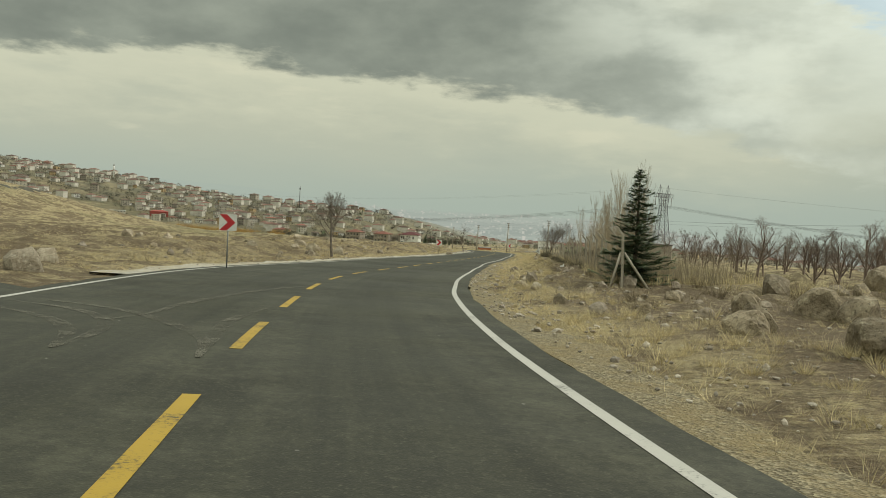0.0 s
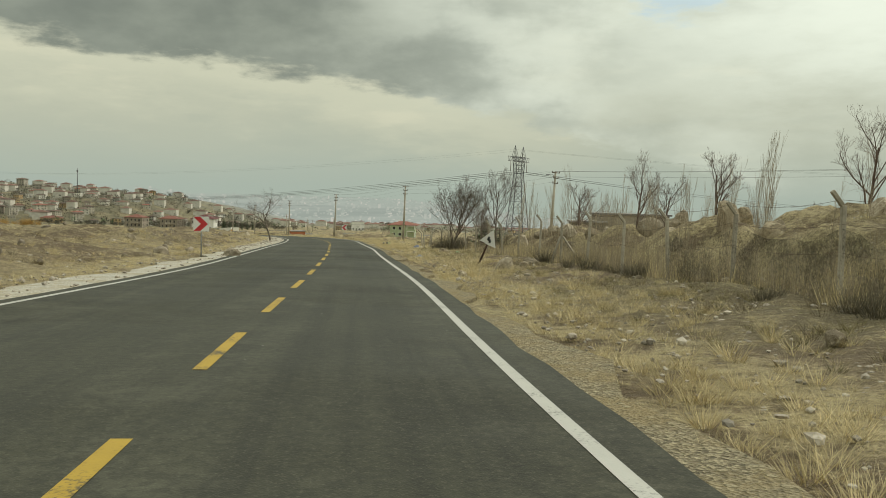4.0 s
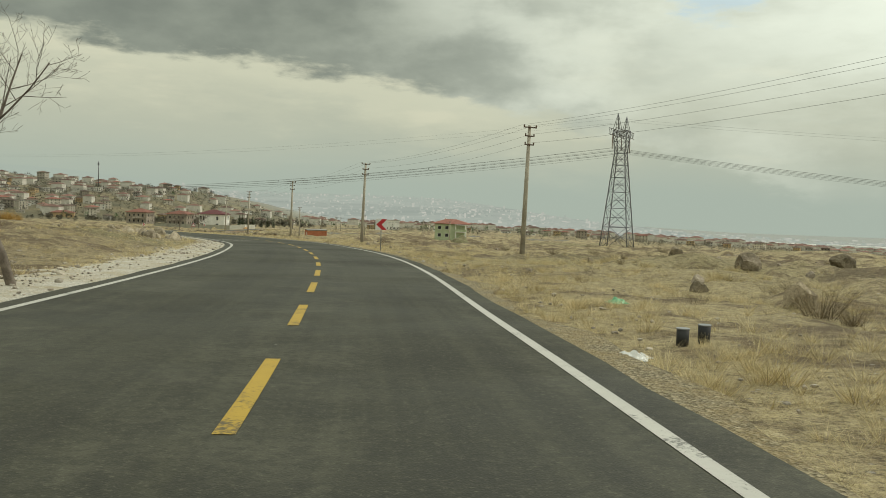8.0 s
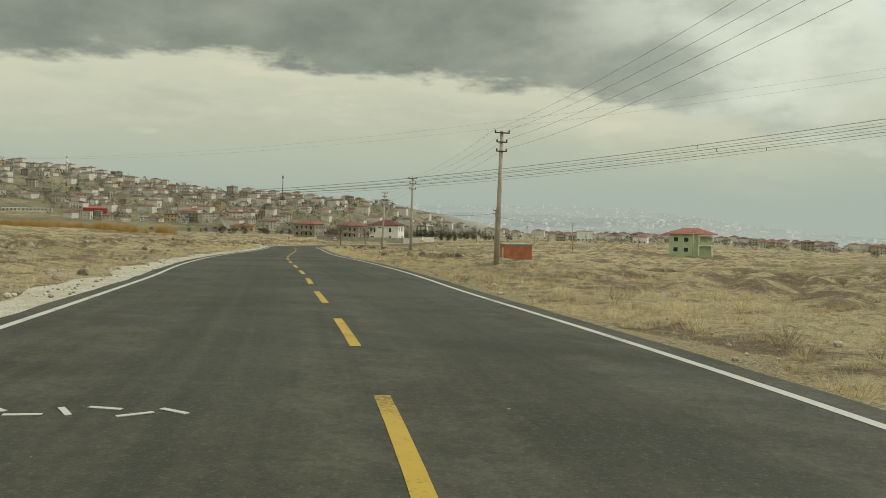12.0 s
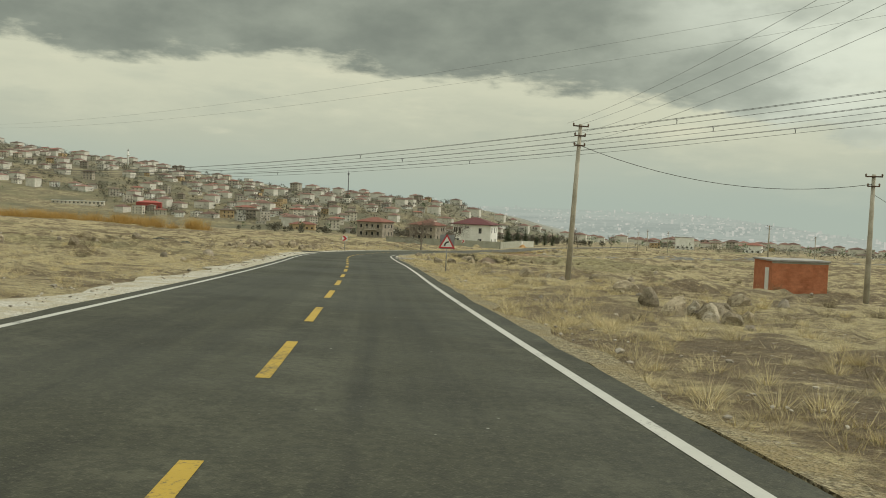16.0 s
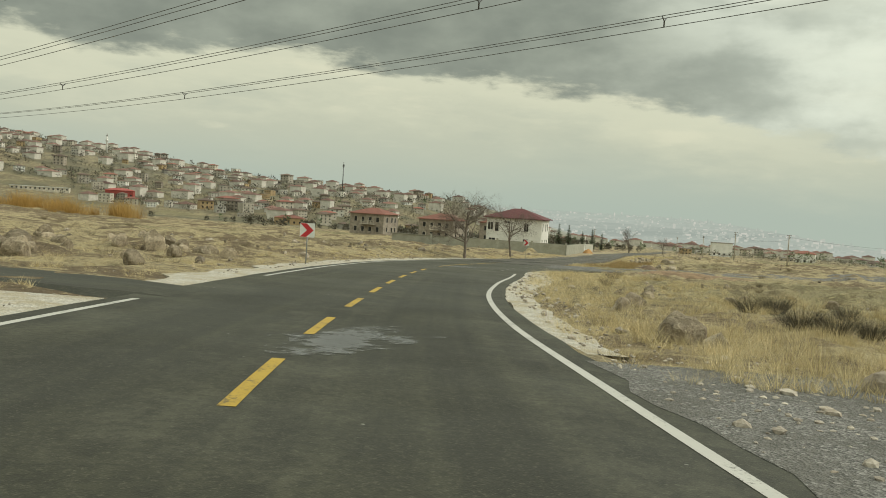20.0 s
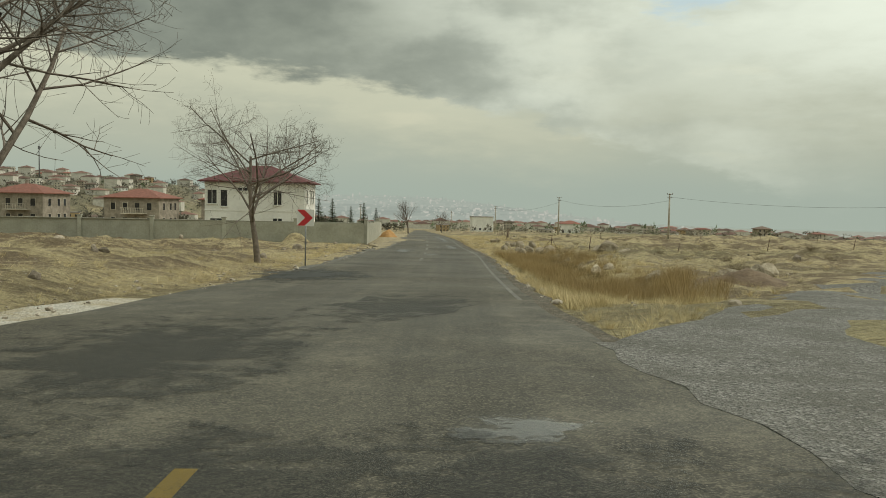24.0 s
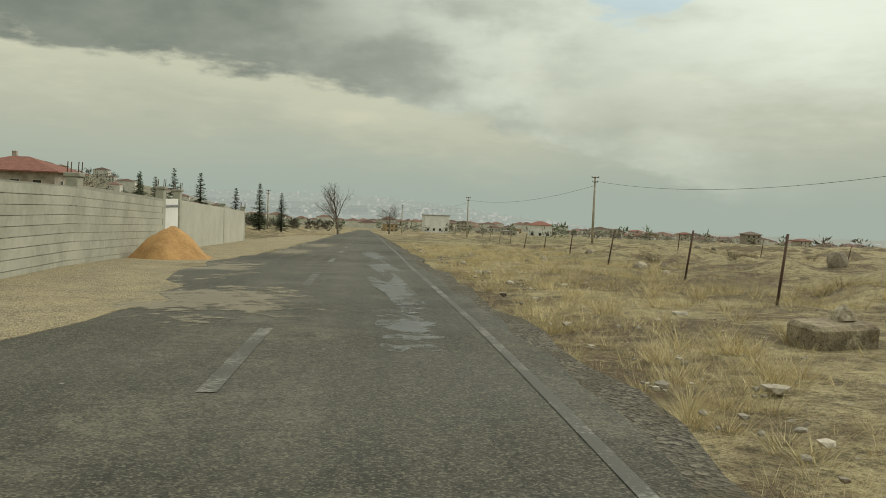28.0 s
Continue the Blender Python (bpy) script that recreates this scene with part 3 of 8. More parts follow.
def beside(y, d):
    """The place d metres to the right of the middle line at y."""
    k = lean(y)
    n = np.sqrt(1 + k * k)
    return line_x(y) + d / n, y - d * k / n


def soft_max(a, b, s):
    return np.maximum(a, b) + s * np.exp(-np.abs(a - b) / s) * 0.5


def smooth(v, lo, hi):
    u = np.clip((v - lo) / (hi - lo), 0, 1)
    return u * u * (3 - 2 * u)


def waves(x, y, scale, seed):
    """Cheap rolling unevenness, about -1 to 1."""
    r = np.random.RandomState(seed)
    out = 0
    for k in range(5):
        a, ph, w = r.uniform(0, 6.28), r.uniform(0, 6.28), scale * (1.0 + 0.55 * k)
        out = out + np.sin((x * np.cos(a) + y * np.sin(a)) * w + ph + 1.3 * np.sin((x * np.sin(a) - y * np.cos(a)) * w * 0.7 + ph * 2))
    return out / 3


def calm(x, y):
    """Nought on the level ground where side roads meet the road, one elsewhere."""
    out = 1.0
    for cx, cy, r in ((-14, 9, 17), (-30, 13, 13), (-102, 371, 13), (-114, 373, 9), (-83, 364, 13), (-92, 441, 15), (-78, 462, 13)):
        out = out * smooth(np.hypot(x - cx, y - cy), r * 0.6, r)
    return out


def land_z(x, y):
    x, y = np.asarray(x, float), np.asarray(y, float)
    d = side(x, y)
    z = road_z(y)
    far = smooth(np.abs(d), 6.5, 16) * calm(x, y)
    z = z + far * (0.24 * waves(x, y, 0.62, 3) + 0.12 * waves(x, y, 1.3, 13) + 0.30 * waves(x, y, 0.17, 4)) + smooth(np.abs(d), 20, 70) * 0.5 * waves(x, y, 0.06, 5)
    # rocky bank on the left, low bank on the right by the fence, ditch with reeds by the old road
    z = z + calm(x, y) * smooth(-d, 7.5, 14) * (0.55 * smooth(y, 30, 60) * smooth(y, 215, 190) + 0.15)
    z = z + 0.42 * smooth(-d, 6.3, 9) * smooth(y, 404, 426) * smooth(y, 482, 462)
    z = z + smooth(d, 5.5, 11) * 0.35 * smooth(y, 140, 110)
    z = z - smooth(d, 3.6, 6.0) * smooth(d, 10.5, 7.5) * 0.55 * smooth(y, 446, 452) * smooth(y, 500, 480)
    z = z - 0.053 * np.clip(d - 13, 0, 27) * smooth(d, 92, 62) * smooth(y, 262, 305) * smooth(y, 425, 395)
    # the field falls away to the right, far off
    z = z - 0.030 * np.clip(d - 75, 0, 1600) * smooth(y, 900, 500) - 0.030 * np.clip(x - 40, 0, 1600) * smooth(y, 500, 900)
    # the plain drops away under the far city
    z = z - 30 * smooth(y, 1300, 2600)
    # hill with the village
    hill = -33 + 0.0467 * (-x - 344) + 0.0697 * (np.minimum(y, 1290) - 872) + 0.066 * np.maximum(-x - 560, 0) - 0.05 * np.maximum(y - 1290, 0) - 0.24 * np.maximum(x + 340, 0)
    z = soft_max(z, hill + 1.5 * waves(x, y, 0.012, 8), 3.0)
    # bare knoll behind the first bend
    z = z + smooth(-d, 60, 150) * 25 * np.exp(-(((x + 320) / 85) ** 2 + ((y - 335) / 110) ** 2))
    return z


def ground_z(x, y):
    """The ground, sunk a little under the roads."""
    x, y = np.asarray(x, float), np.asarray(y, float)
    d = side(x, y)
    right = half_right(y) + 1.6
    right = np.where((y > 402) & (y < 441), np.maximum(right, apron_right(np.clip(y, 404, 440)) + 1.0), right)
    under = smooth(d, -half_left(y) - 2.7, -half_left(y) - 1.8) * smooth(d, right + 0.9, right) * smooth(y, 1000, 960)
    return land_z(x, y) - 0.10 * under


def gz(x, y):
    return float(ground_z(x, y))


# ---- building helpers ----
def mesh_of(name, verts, faces, mat):
    me = bpy.data.meshes.new(name)
    me.from_pydata([tuple(v) for v in verts], [], [tuple(f) for f in faces])
    me.materials.append(mat)
    return me


def part(name, data, mat, parent=None, label="", at=None):
    """One mesh object, from a bmesh or a mesh, under a thing or a part."""
    if isinstance(data, bmesh.types.BMesh):
        me = bpy.data.meshes.new(name)
        data.to_mesh(me)
        data.free()
        me.materials.append(mat)
        data = me
    ob = new(name, data)
    if parent is not None:
        ob.parent = parent
    if at is not None:
        ob.matrix_basis = at
    if label:
        ob["label"] = label
    return ob


def thing(name, x, y, z, turn=0.0, label="", category="", group=""):
    ob = new(name)
    ob.matrix_basis = pose(x, y, z, 0, 0, turn)
    ob.empty_display_size = 0.2
    return tagged(ob, label, category, group)


def box(bm, cx, cy, cz, sx, sy, sz, bevel=0.0, m=None):
    r = bmesh.ops.create_cube(bm, size=1.0, matrix=(m or Matrix()) @ Matrix.Translation((cx, cy, cz)) @ Matrix.Diagonal((sx, sy, sz, 1)))
    if bevel:
        edges = list({e for v in r["verts"] for e in v.link_edges})
        bmesh.ops.bevel(bm, geom=edges, offset=bevel, segments=1, affect="EDGES")


def boxed(cx, cy, cz, sx, sy, sz, bevel=0.0):
    bm = bmesh.new()
    box(bm, cx, cy, cz, sx, sy, sz, bevel)
    return bm


def tube(bm, points, radii, sides=6, cap=True):
    """A tapered tube along points."""
    rings = []
    pts = [Vector(p) for p in points]
    for i, p in enumerate(pts):
        way = (pts[min(i + 1, len(pts) - 1)] - pts[max(i - 1, 0)]).normalized()
        ref = Vector((0, 0, 1)) if abs(way.z) < 0.9 else Vector((1, 0, 0))
        u = way.cross(ref).normalized()
        v = way.cross(u)
        rings.append([bm.verts.new(p + (u * math.cos(2 * math.pi * k / sides) + v * math.sin(2 * math.pi * k / sides)) * radii[i]) for k in range(sides)])
    for a, b in zip(rings, rings[1:]):
        for k in range(sides):
            f = bm.faces.new((a[k], a[(k + 1) % sides], b[(k + 1) % sides], b[k]))
            f.smooth = True
    if cap:
        bm.faces.new(rings[0])
        bm.faces.new(rings[-1])


def tubed(points, radii, sides=6):
    bm = bmesh.new()
    tube(bm, points, radii, sides)
    bmesh.ops.recalc_face_normals(bm, faces=bm.faces[:])
    return bm


def strip(name, ys, d0, d1, lift, mat, parent=None, cols=1, skirt=0.0, kind="structure", ragged=0.0, seed=0):
    """A band along the road between the offsets d0(y) and d1(y); its edges may be ragged."""
    r = np.random.RandomState(seed)
    verts, faces, offs = [], [], []
    n = cols + 1 + (2 if skirt else 0)
    for y in ys:
        a, b = float(d0(y)), float(d1(y))
        if ragged:
            a, b = a + r.uniform(-ragged, ragged), b + r.uniform(-ragged, ragged)
        row = []
        offs += [a] * bool(skirt) + [a + (b - a) * k / cols for k in range(cols + 1)] + [b] * bool(skirt)
        for k in range(cols + 1):
            px, py = beside(y, a + (b - a) * k / cols)
            row.append((float(px), float(py), float(road_z(py)) + lift))
        if skirt:
            row = [(row[0][0], row[0][1], row[0][2] - skirt), *row, (row[-1][0], row[-1][1], row[-1][2] - skirt)]
        verts += row
    for i in range(len(ys) - 1):
        for k in range(n - 1):
            faces.append((i * n + k, i * n + k + 1, (i + 1) * n + k + 1, (i + 1) * n + k))
    me = mesh_of(name, verts, faces, mat)
    across = me.attributes.new("across", "FLOAT", "POINT")
    across.data.foreach_set("value", np.array(offs, np.float32))
    ob = part(name, me, mat, parent)
    if kind and parent is None:
        ob["kind"] = kind
    return ob


# ---- ground ----
def build_ground():
    def axis(lo, hi, fine_lo, fine_hi, step, grow):
        a = list(np.arange(fine_lo, fine_hi, step))
        s, v = step, fine_hi
        while v < hi:
            a.append(v)
            s *= grow
            v += s
        a.append(hi)
        s, v, b = step, fine_lo, []
        while v > lo:
            s *= grow
            v -= s
            b.append(max(v, lo))
        return np.array(b[::-1] + a)

    xs = axis(-4800, 4800, -135, 25, 0.9, 1.09)
    ys = axis(-400, 4850, -12, 560, 1.3, 1.05)
    gx, gy = np.meshgrid(xs, ys)
    z = ground_z(gx, gy)
    near = smooth(np.abs(side(gx, gy)), 6, 9) * smooth(np.abs(side(gx, gy)), 70, 30)
    z = z + near * np.random.RandomState(5).uniform(-0.09, 0.11, z.shape)
    verts = np.stack([gx.ravel(), gy.ravel(), z.ravel()], 1)
    h, w = gx.shape
    i = (np.arange(h - 1)[:, None] * w + np.arange(w - 1)[None]).ravel()
    faces = np.stack([i, i + 1, i + w + 1, i + w], 1)
    me = bpy.data.meshes.new("ground")
    me.from_pydata(verts.tolist(), [], faces.tolist())
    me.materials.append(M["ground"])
    off = side(gx, gy)
    bare = smooth(off, 6.2, 7.6) * smooth(off, 17, 11) * smooth(gy, 146, 126) + 0.6 * smooth(off, 9, 14) * smooth(off, 60, 30) * smooth(gy, 8, 12) * smooth(gy, 36, 26)
    bare = bare + 0.5 * smooth(-off, 7, 9) * smooth(-off, 30, 16) * smooth(gy, 28, 50) * smooth(gy, 230, 200)
    me.attributes.new("bare", "FLOAT", "POINT").data.foreach_set("value", np.clip(bare, 0, 1).ravel().astype(np.float32))
    me.shade_smooth()
    tagged(new("ground", me), "dry steppe grass and bare brown soil sloping to a plain", "ground", kind="structure")


build_ground()


# ---- roads ----
def build_roads():
    new_ys = np.arange(-60, OLD_ROAD + 4.1, 1.5)
    road = strip("road", new_ys, lambda y: -half_left(y) - 0.45, lambda y: half_right(y) + 0.52 if y < 404 else max(float(half_right(y)) + 0.52, float(apron_right(y))), 0.0, M["asphalt"], None, 6, 0.09, ragged=0.05, seed=1)
    tagged(road, "dark new asphalt road with yellow centre dashes", "road", kind="structure")
    old_ys = np.arange(OLD_ROAD - 6, 1000, 1.5)
    old = strip("road", old_ys, lambda y: -half_left(y) - 0.7, lambda y: half_right(y) + 0.36, 0.004, M["old_asphalt"], None, 6, 0.09, ragged=0.12, seed=2)
    tagged(old, "worn grey asphalt road with faded white lines", "road", kind="structure")
    # edge lines and dashes
    seg = np.arange(-60, 404, 1.5)
    strip("edge_line", seg, lambda y: half_right(y) - 0.07, lambda y: half_right(y) + 0.08, 0.005, M["white_line"], road)
    left = np.concatenate([np.arange(14, 371, 1.5)])
    strip("edge_line", left, lambda y: -half_left(y) - 0.08, lambda y: -half_left(y) + 0.07, 0.005, M["white_line"], road)
    strip("edge_line", np.arange(381, 432, 1.5), lambda y: -half_left(y) - 0.08, lambda y: -half_left(y) + 0.07, 0.005, M["white_line"], road)
    for k in range(6):
        a = 407.3 + 3.58 * k
        strip("edge_dash", np.array([a, a + 0.9, a + 1.9]), lambda y: 3.94, lambda y: 4.05, 0.009, M["faded_line"], road)
    # dashes: anchors along the line, with so many dashes from each to the next
    anchors = [(-53.8, 10), (9.8, 5), (42.9, 9), (99.3, 9), (155.8, 8), (204.2, 5), (239.5, 8), (291.9, 3), (309.4, 9), (360.6, 8), (403, 0)]
    for (a, n), (b, _) in zip(anchors, anchors[1:]):
        for k in range(n):
            s, ln = a + (b - a) * k / n, (b - a) / n * 0.52
            strip("centre_dash", np.array([s, s + ln / 3, s + ln * 2 / 3, s + ln]), lambda y: -0.075, lambda y: 0.085, 0.005, M["yellow"], road)
    strip("centre_line", np.arange(407, 434, 1.5), lambda y: -0.07, lambda y: 0.08, 0.010, M["yellow"], road)
    strip("edge_line", np.arange(447, 700, 1.5), lambda y: half_right(y) - 0.06, lambda y: half_right(y) + 0.05, 0.010, M["faded_line"], old)
    strip("edge_line", np.arange(488, 506, 1.5), lambda y: -half_left(y) - 0.08, lambda y: -half_left(y) + 0.07, 0.010, M["faded_line"], old)
    for s in (469.9, 479.2, 488.6, 497.9, 507.4, 516.8, 526.2, 535.6, 545.0, 555.0, 565.0):
        strip("centre_dash", np.array([s, s + 1.8, s + 3.6]), lambda y: -0.08, lambda y: 0.08, 0.010, M["faded_line"], old)
    # crushed stone and gravel along the edges
    def zz(y, a, b):
        return a + b * math.sin(y * 0.9) * math.sin(y * 0.37)
    v = strip("verge", np.arange(26, 366, 1.2), lambda y: -half_left(y) - zz(y, 1.7, 0.45) - 1.5 * float(smooth(y, 125, 145) * smooth(y, 215, 190)), lambda y: -half_left(y) - 0.38, -0.012, M["chalk"], None, 3, 0.08, ragged=0.14, seed=3)
    tagged(v, "strip of pale crushed stone beside the road", "verge", kind="structure")
    v = strip("verge", np.arange(350, 369.6, 1.2), lambda y: -half_left(y) - 1.6 - 4.5 * float(smooth(y, 350, 367)), lambda y: -half_left(y) - 0.36, -0.006, M["chalk"], None, 4, 0.10, ragged=0.16, seed=14)
    tagged(v, "wedge of pale gravel beside the side track", "verge", kind="structure")
    v = strip("verge", np.arange(355.5, 365.8, 0.8), lambda y: half_right(y) + 0.34, lambda y: half_right(y) + 2.0 + 6.5 * float(smooth(y, 354.5, 358.5)), 0.006, M["grey_gravel"], None, 6, 0.16, ragged=0.12, seed=15)
    tagged(v, "spread of coarse grey gravel where a track leaves the road", "verge", kind="structure")
    v = strip("verge", np.arange(428.6, 439.5, 0.9), lambda y: half_right(y) + 0.3, lambda y: max(float(apron_right(y)), float(half_right(y)) + 1.2) + 0.4, 0.009, M["grey_gravel"], None, 6, 0.14, ragged=0.2, seed=16)
    tagged(v, "coarse grey gravel at the mouth of the side road", "verge", kind="structure")
    v = strip("verge", np.arange(373.4, 446, 1.2), lambda y: -half_left(y) - zz(y, 2.0, 0.5), lambda y: -half_left(y) - 0.38, -0.012, M["chalk"], None, 3, 0.08, ragged=0.16, seed=4)
    tagged(v, "strip of pale crushed stone beside the road", "verge", kind="structure")
    v = strip("verge", np.arange(-60, 372, 1.2), lambda y: half_right(y) + 0.46, lambda y: half_right(y) + zz(y, 1.45, 0.4) - 0.5 * float(smooth(y, 62, 88)), -0.012, M["brown_gravel"], None, 3, 0.08, ragged=0.14, seed=5)
    tagged(v, "strip of brown gravel and earth beside the road", "verge", kind="structure")
    v = strip("verge", np.arange(366, 417, 1.2), lambda y: half_right(y) + 0.45 if y < 405 else apron_right(y) - 0.1, lambda y: half_right(y) + 1.3 + 1.4 * math.exp(-((y - 399) / 10) ** 2) + (float(apron_right(y)) - 5.2 if y > 405 else 0), -0.010, M["chalk"], None, 3, 0.08, ragged=0.2, seed=6)
    tagged(v, "bank of white crushed stone at the bend", "verge", kind="structure")
    v = strip("verge", np.arange(439.5, 700, 1.2), lambda y: half_right(y) + 0.0, lambda y: half_right(y) + zz(y, 0.72, 0.15), -0.012, M["dark_gravel"], None, 3, 0.08, ragged=0.07, seed=7)
    tagged(v, "strip of grey gravel beside the old road", "verge", kind="structure")
    v = strip("verge", np.arange(458, 500, 1.2), lambda y: -half_left(y) - zz(y, 1.15, 0.2), lambda y: -half_left(y) - 0.5, -0.03, M["grey_gravel"], None, 3, 0.08, ragged=0.16, seed=8)
    tagged(v, "strip of grey gravel beside the old road", "verge", kind="structure")
    v = strip("verge", np.arange(486, 600, 1.2), lambda y: -half_left(y) - 0.4 - 3.9 * float(smooth(y, 486, 514)), lambda y: -half_left(y) - 0.25 + 1.1 * math.exp(-((y - 513.5) / 4.5) ** 2) + 0.5 * math.exp(-((y - 541) / 9) ** 2), 0.012, M["tan_gravel"], None, 4, 0.05, ragged=0.3, seed=9)
    tagged(v, "dusty pale gravel apron before the wall", "verge", kind="structure")

    def lane(name, pts, width, mat, lift, label, seed):
        """A side road of its own along a few points."""
        r = np.random.RandomState(seed)
        p = np.array(pts, float)
        s = np.concatenate([[0], np.cumsum(np.hypot(*np.diff(p, axis=0).T))])
        fx, fy = curve(list(zip(s, p[:, 0]))), curve(list(zip(s, p[:, 1])))
        verts, faces, cols = [], [], 6
        us = np.arange(0, s[-1], 1.5)
        for u in us:
            tx, ty = float(fx(u + 0.5) - fx(u - 0.5)), float(fy(u + 0.5) - fy(u - 0.5))
            n = math.hypot(tx, ty)
            e0, e1 = r.uniform(-0.25, 0.25), r.uniform(-0.25, 0.25)
            row = []
            for k in range(cols + 1):
                o = width * (k / cols - 0.5) + (e0 if k == 0 else e1 if k == cols else 0)
                x, y = float(fx(u)) + ty / n * o, float(fy(u)) - tx / n * o
                off = float(side(x, y))
                inside = -float(half_left(y)) - 0.3 < off < float(half_right(y)) + 0.4 or (404 < y < 437 and 0 < off < float(apron_right(y)) - 0.35)
                row.append((x, y, (float(road_z(y)) - 0.03 if inside else float(land_z(x, y)) + lift)))
            ends = []
            for e in (-1, 1):
                o = (width / 2 + 0.7) * e
                x, y = float(fx(u)) + ty / n * o, float(fy(u)) - tx / n * o
                ends.append((x, y, float(ground_z(x, y)) - 0.06))
            verts += [ends[0], *row, ends[1]]
        n = cols + 3
        for i in range(len(us) - 1):
            for k in range(cols + 2):
                faces.append((i * n + k, i * n + k + 1, (i + 1) * n + k + 1, (i + 1) * n + k))
        tagged(part(name, mesh_of(name, verts, faces, mat), mat), label, "road", kind="structure")

    lane("road", [(-101, 428), (-94, 439.5), (-83.3, 455), (-60, 490), (-20, 548), (60, 660)], 9.0, M["grey_gravel"], 0.035, "side road of coarse grey gravel branching off", 11)
    lane("road", [(-92, 370.6), (-104, 371.4), (-122, 376), (-160, 396)], 3.0, M["asphalt"], 0.03, "narrow side track meeting the road", 13)
    lane("road", [(-7, 7.5), (-10, 9), (-17, 12), (-40, 16), (-70, 14), (-120, 6)], 12.0, M["asphalt"], 0.05, "dark side road with tyre marks", 14)
    lane("road", [(-245, 260), (-270, 300), (-262, 345), (-300, 400)], 6.0, M["old_asphalt"], 0.1, "far track climbing a bare knoll", 15)


build_roads()


# ---- bare trees ----
def grow_tree(seed, height, trunk, levels, spread, upward, forks, sides=5, first=0.3, wobble=0.12, fan=0.74):
    """A leafless tree: tapered trunk, limbs and twigs, as two bmeshes."""
    r = random.Random(seed)
    wood, twigs = bmesh.new(), bmesh.new()

    def limb(p, way, length, radius, level):
        steps = 4 if level < 2 else 3
        pts, rad = [p], [radius]
        for i in range(steps):
            way = (way + Vector((r.uniform(-1, 1), r.uniform(-1, 1), r.uniform(-0.4, 1) * 0.6)) * wobble * (1 + level * 0.4) + Vector((0, 0, upward * 0.10))).normalized()
            p = p + way * length / steps
            pts.append(p)
            rad.append(max(radius * (1 - 0.62 * (i + 1) / steps), 0.0032))
        tube(wood if level < 1 else twigs, pts, rad, sides if level < 2 else 3, False)
        if level >= levels:
            return
        n = forks[min(level, len(forks) - 1)]
        for k in range(n):
            u = first + (1 - first) * (k + r.uniform(0.1, 0.9)) / n if level == 0 else 0.25 + 0.75 * (k + r.uniform(0.1, 0.9)) / n
            j = min(int(u * steps), steps - 1)
            q = pts[j].lerp(pts[j + 1], u * steps - j)
            a, tilt = r.uniform(0, 6.283), math.radians(r.uniform(0.6, 1.2) * spread)
            ref = Vector((1, 0, 0)) if abs(way.x) < 0.8 else Vector((0, 1, 0))
            e1 = way.cross(ref).normalized()
            e2 = way.cross(e1)
            w2 = (way * math.cos(tilt) + (e1 * math.cos(a) + e2 * math.sin(a)) * math.sin(tilt)).normalized()
            w2 = (w2 + Vector((0, 0, upward * 0.3))).normalized()
            size = (fan if level == 0 else 0.60) * (1.12 - 0.55 * u) * r.uniform(0.75, 1.15)
            limb(q, w2, length * size, rad[j] * 0.50, level + 1)

    limb(Vector((0, 0, -0.1)), Vector((r.uniform(-0.06, 0.06), r.uniform(-0.06, 0.06), 1)).normalized(), height * 0.72, trunk, 0)
    return wood, twigs


def tree(name, x, y, turn, seed, height, trunk, levels, spread, upward, forks, mat, label, group="", lean=(0, 0), first=0.3, wobble=0.12, fan=0.74):
    wood, twigs = grow_tree(seed, height, trunk, levels, spread, upward, forks, first=first, wobble=wobble, fan=fan)
    t = thing(name, 0, 0, 0, 0, label, "tree", group)
    part("trunk", wood, mat, t)
    part("crown", twigs, mat, t)
    t.matrix_basis = pose(x, y, gz(x, y) - 0.03, lean[0], lean[1], turn)
    return t


tree("roadside_tree", -20.7, 63.2, 110, 5, 5.5, 0.12, 4, 48, 0.34, (13, 8, 6, 4), M["bark"], "bare leafless roadside tree on the rocky verge", first=0.36, fan=0.74)
tree("roadside_tree", -26.5, 161.2, 80, 8, 5.0, 0.11, 4, 56, 0.35, (8, 6, 5, 4), M["bark"], "leaning bare tree on the bank inside the bend", lean=(0, -9), first=0.42, fan=0.95)
tree("roadside_tree", -109.7, 440.4, 0, 12, 7.0, 0.18, 4, 62, 0.14, (15, 10, 6, 4), M["bark"], "wide bare tree with spreading limbs beside the junction", first=0.30, fan=0.92)
tree("roadside_tree", -109.5, 463.5, 200, 17, 6.5, 0.15, 4, 72, 0.10, (12, 8, 6, 4), M["bark"], "bare tree with drooping twigs before the house wall", first=0.36, fan=1.2)
tree("thicket_tree", -8.7, 135.7, 0, 23, 4.9, 0.09, 4, 46, 0.55, (18, 9, 6, 4), M["bark"], "dense many-stemmed bare tree at the fence's end", lean=(0, 7), first=0.06, wobble=0.16, fan=0.9)
tree("roadside_tree", -6.2, 127.3, 20, 26, 5.6, 0.065, 4, 46, 0.4, (13, 7, 5, 3), M["bark"], "slim bare tree with open forked limbs at the fence", first=0.25)
tree("thicket_tree", -5.4, 146.8, 60, 24, 4.4, 0.08, 4, 44, 0.5, (14, 8, 5, 4), M["bark"], "dense many-stemmed bare tree at the fence's end", lean=(0, 8), first=0.05, wobble=0.16)
tree("roadside_tree", -106.0, 642.6, 30, 31, 8.5, 0.2, 4, 38, 0.5, (13, 7, 5, 3), M["bark"], "dense bare tree beside the far end of the road", first=0.15)
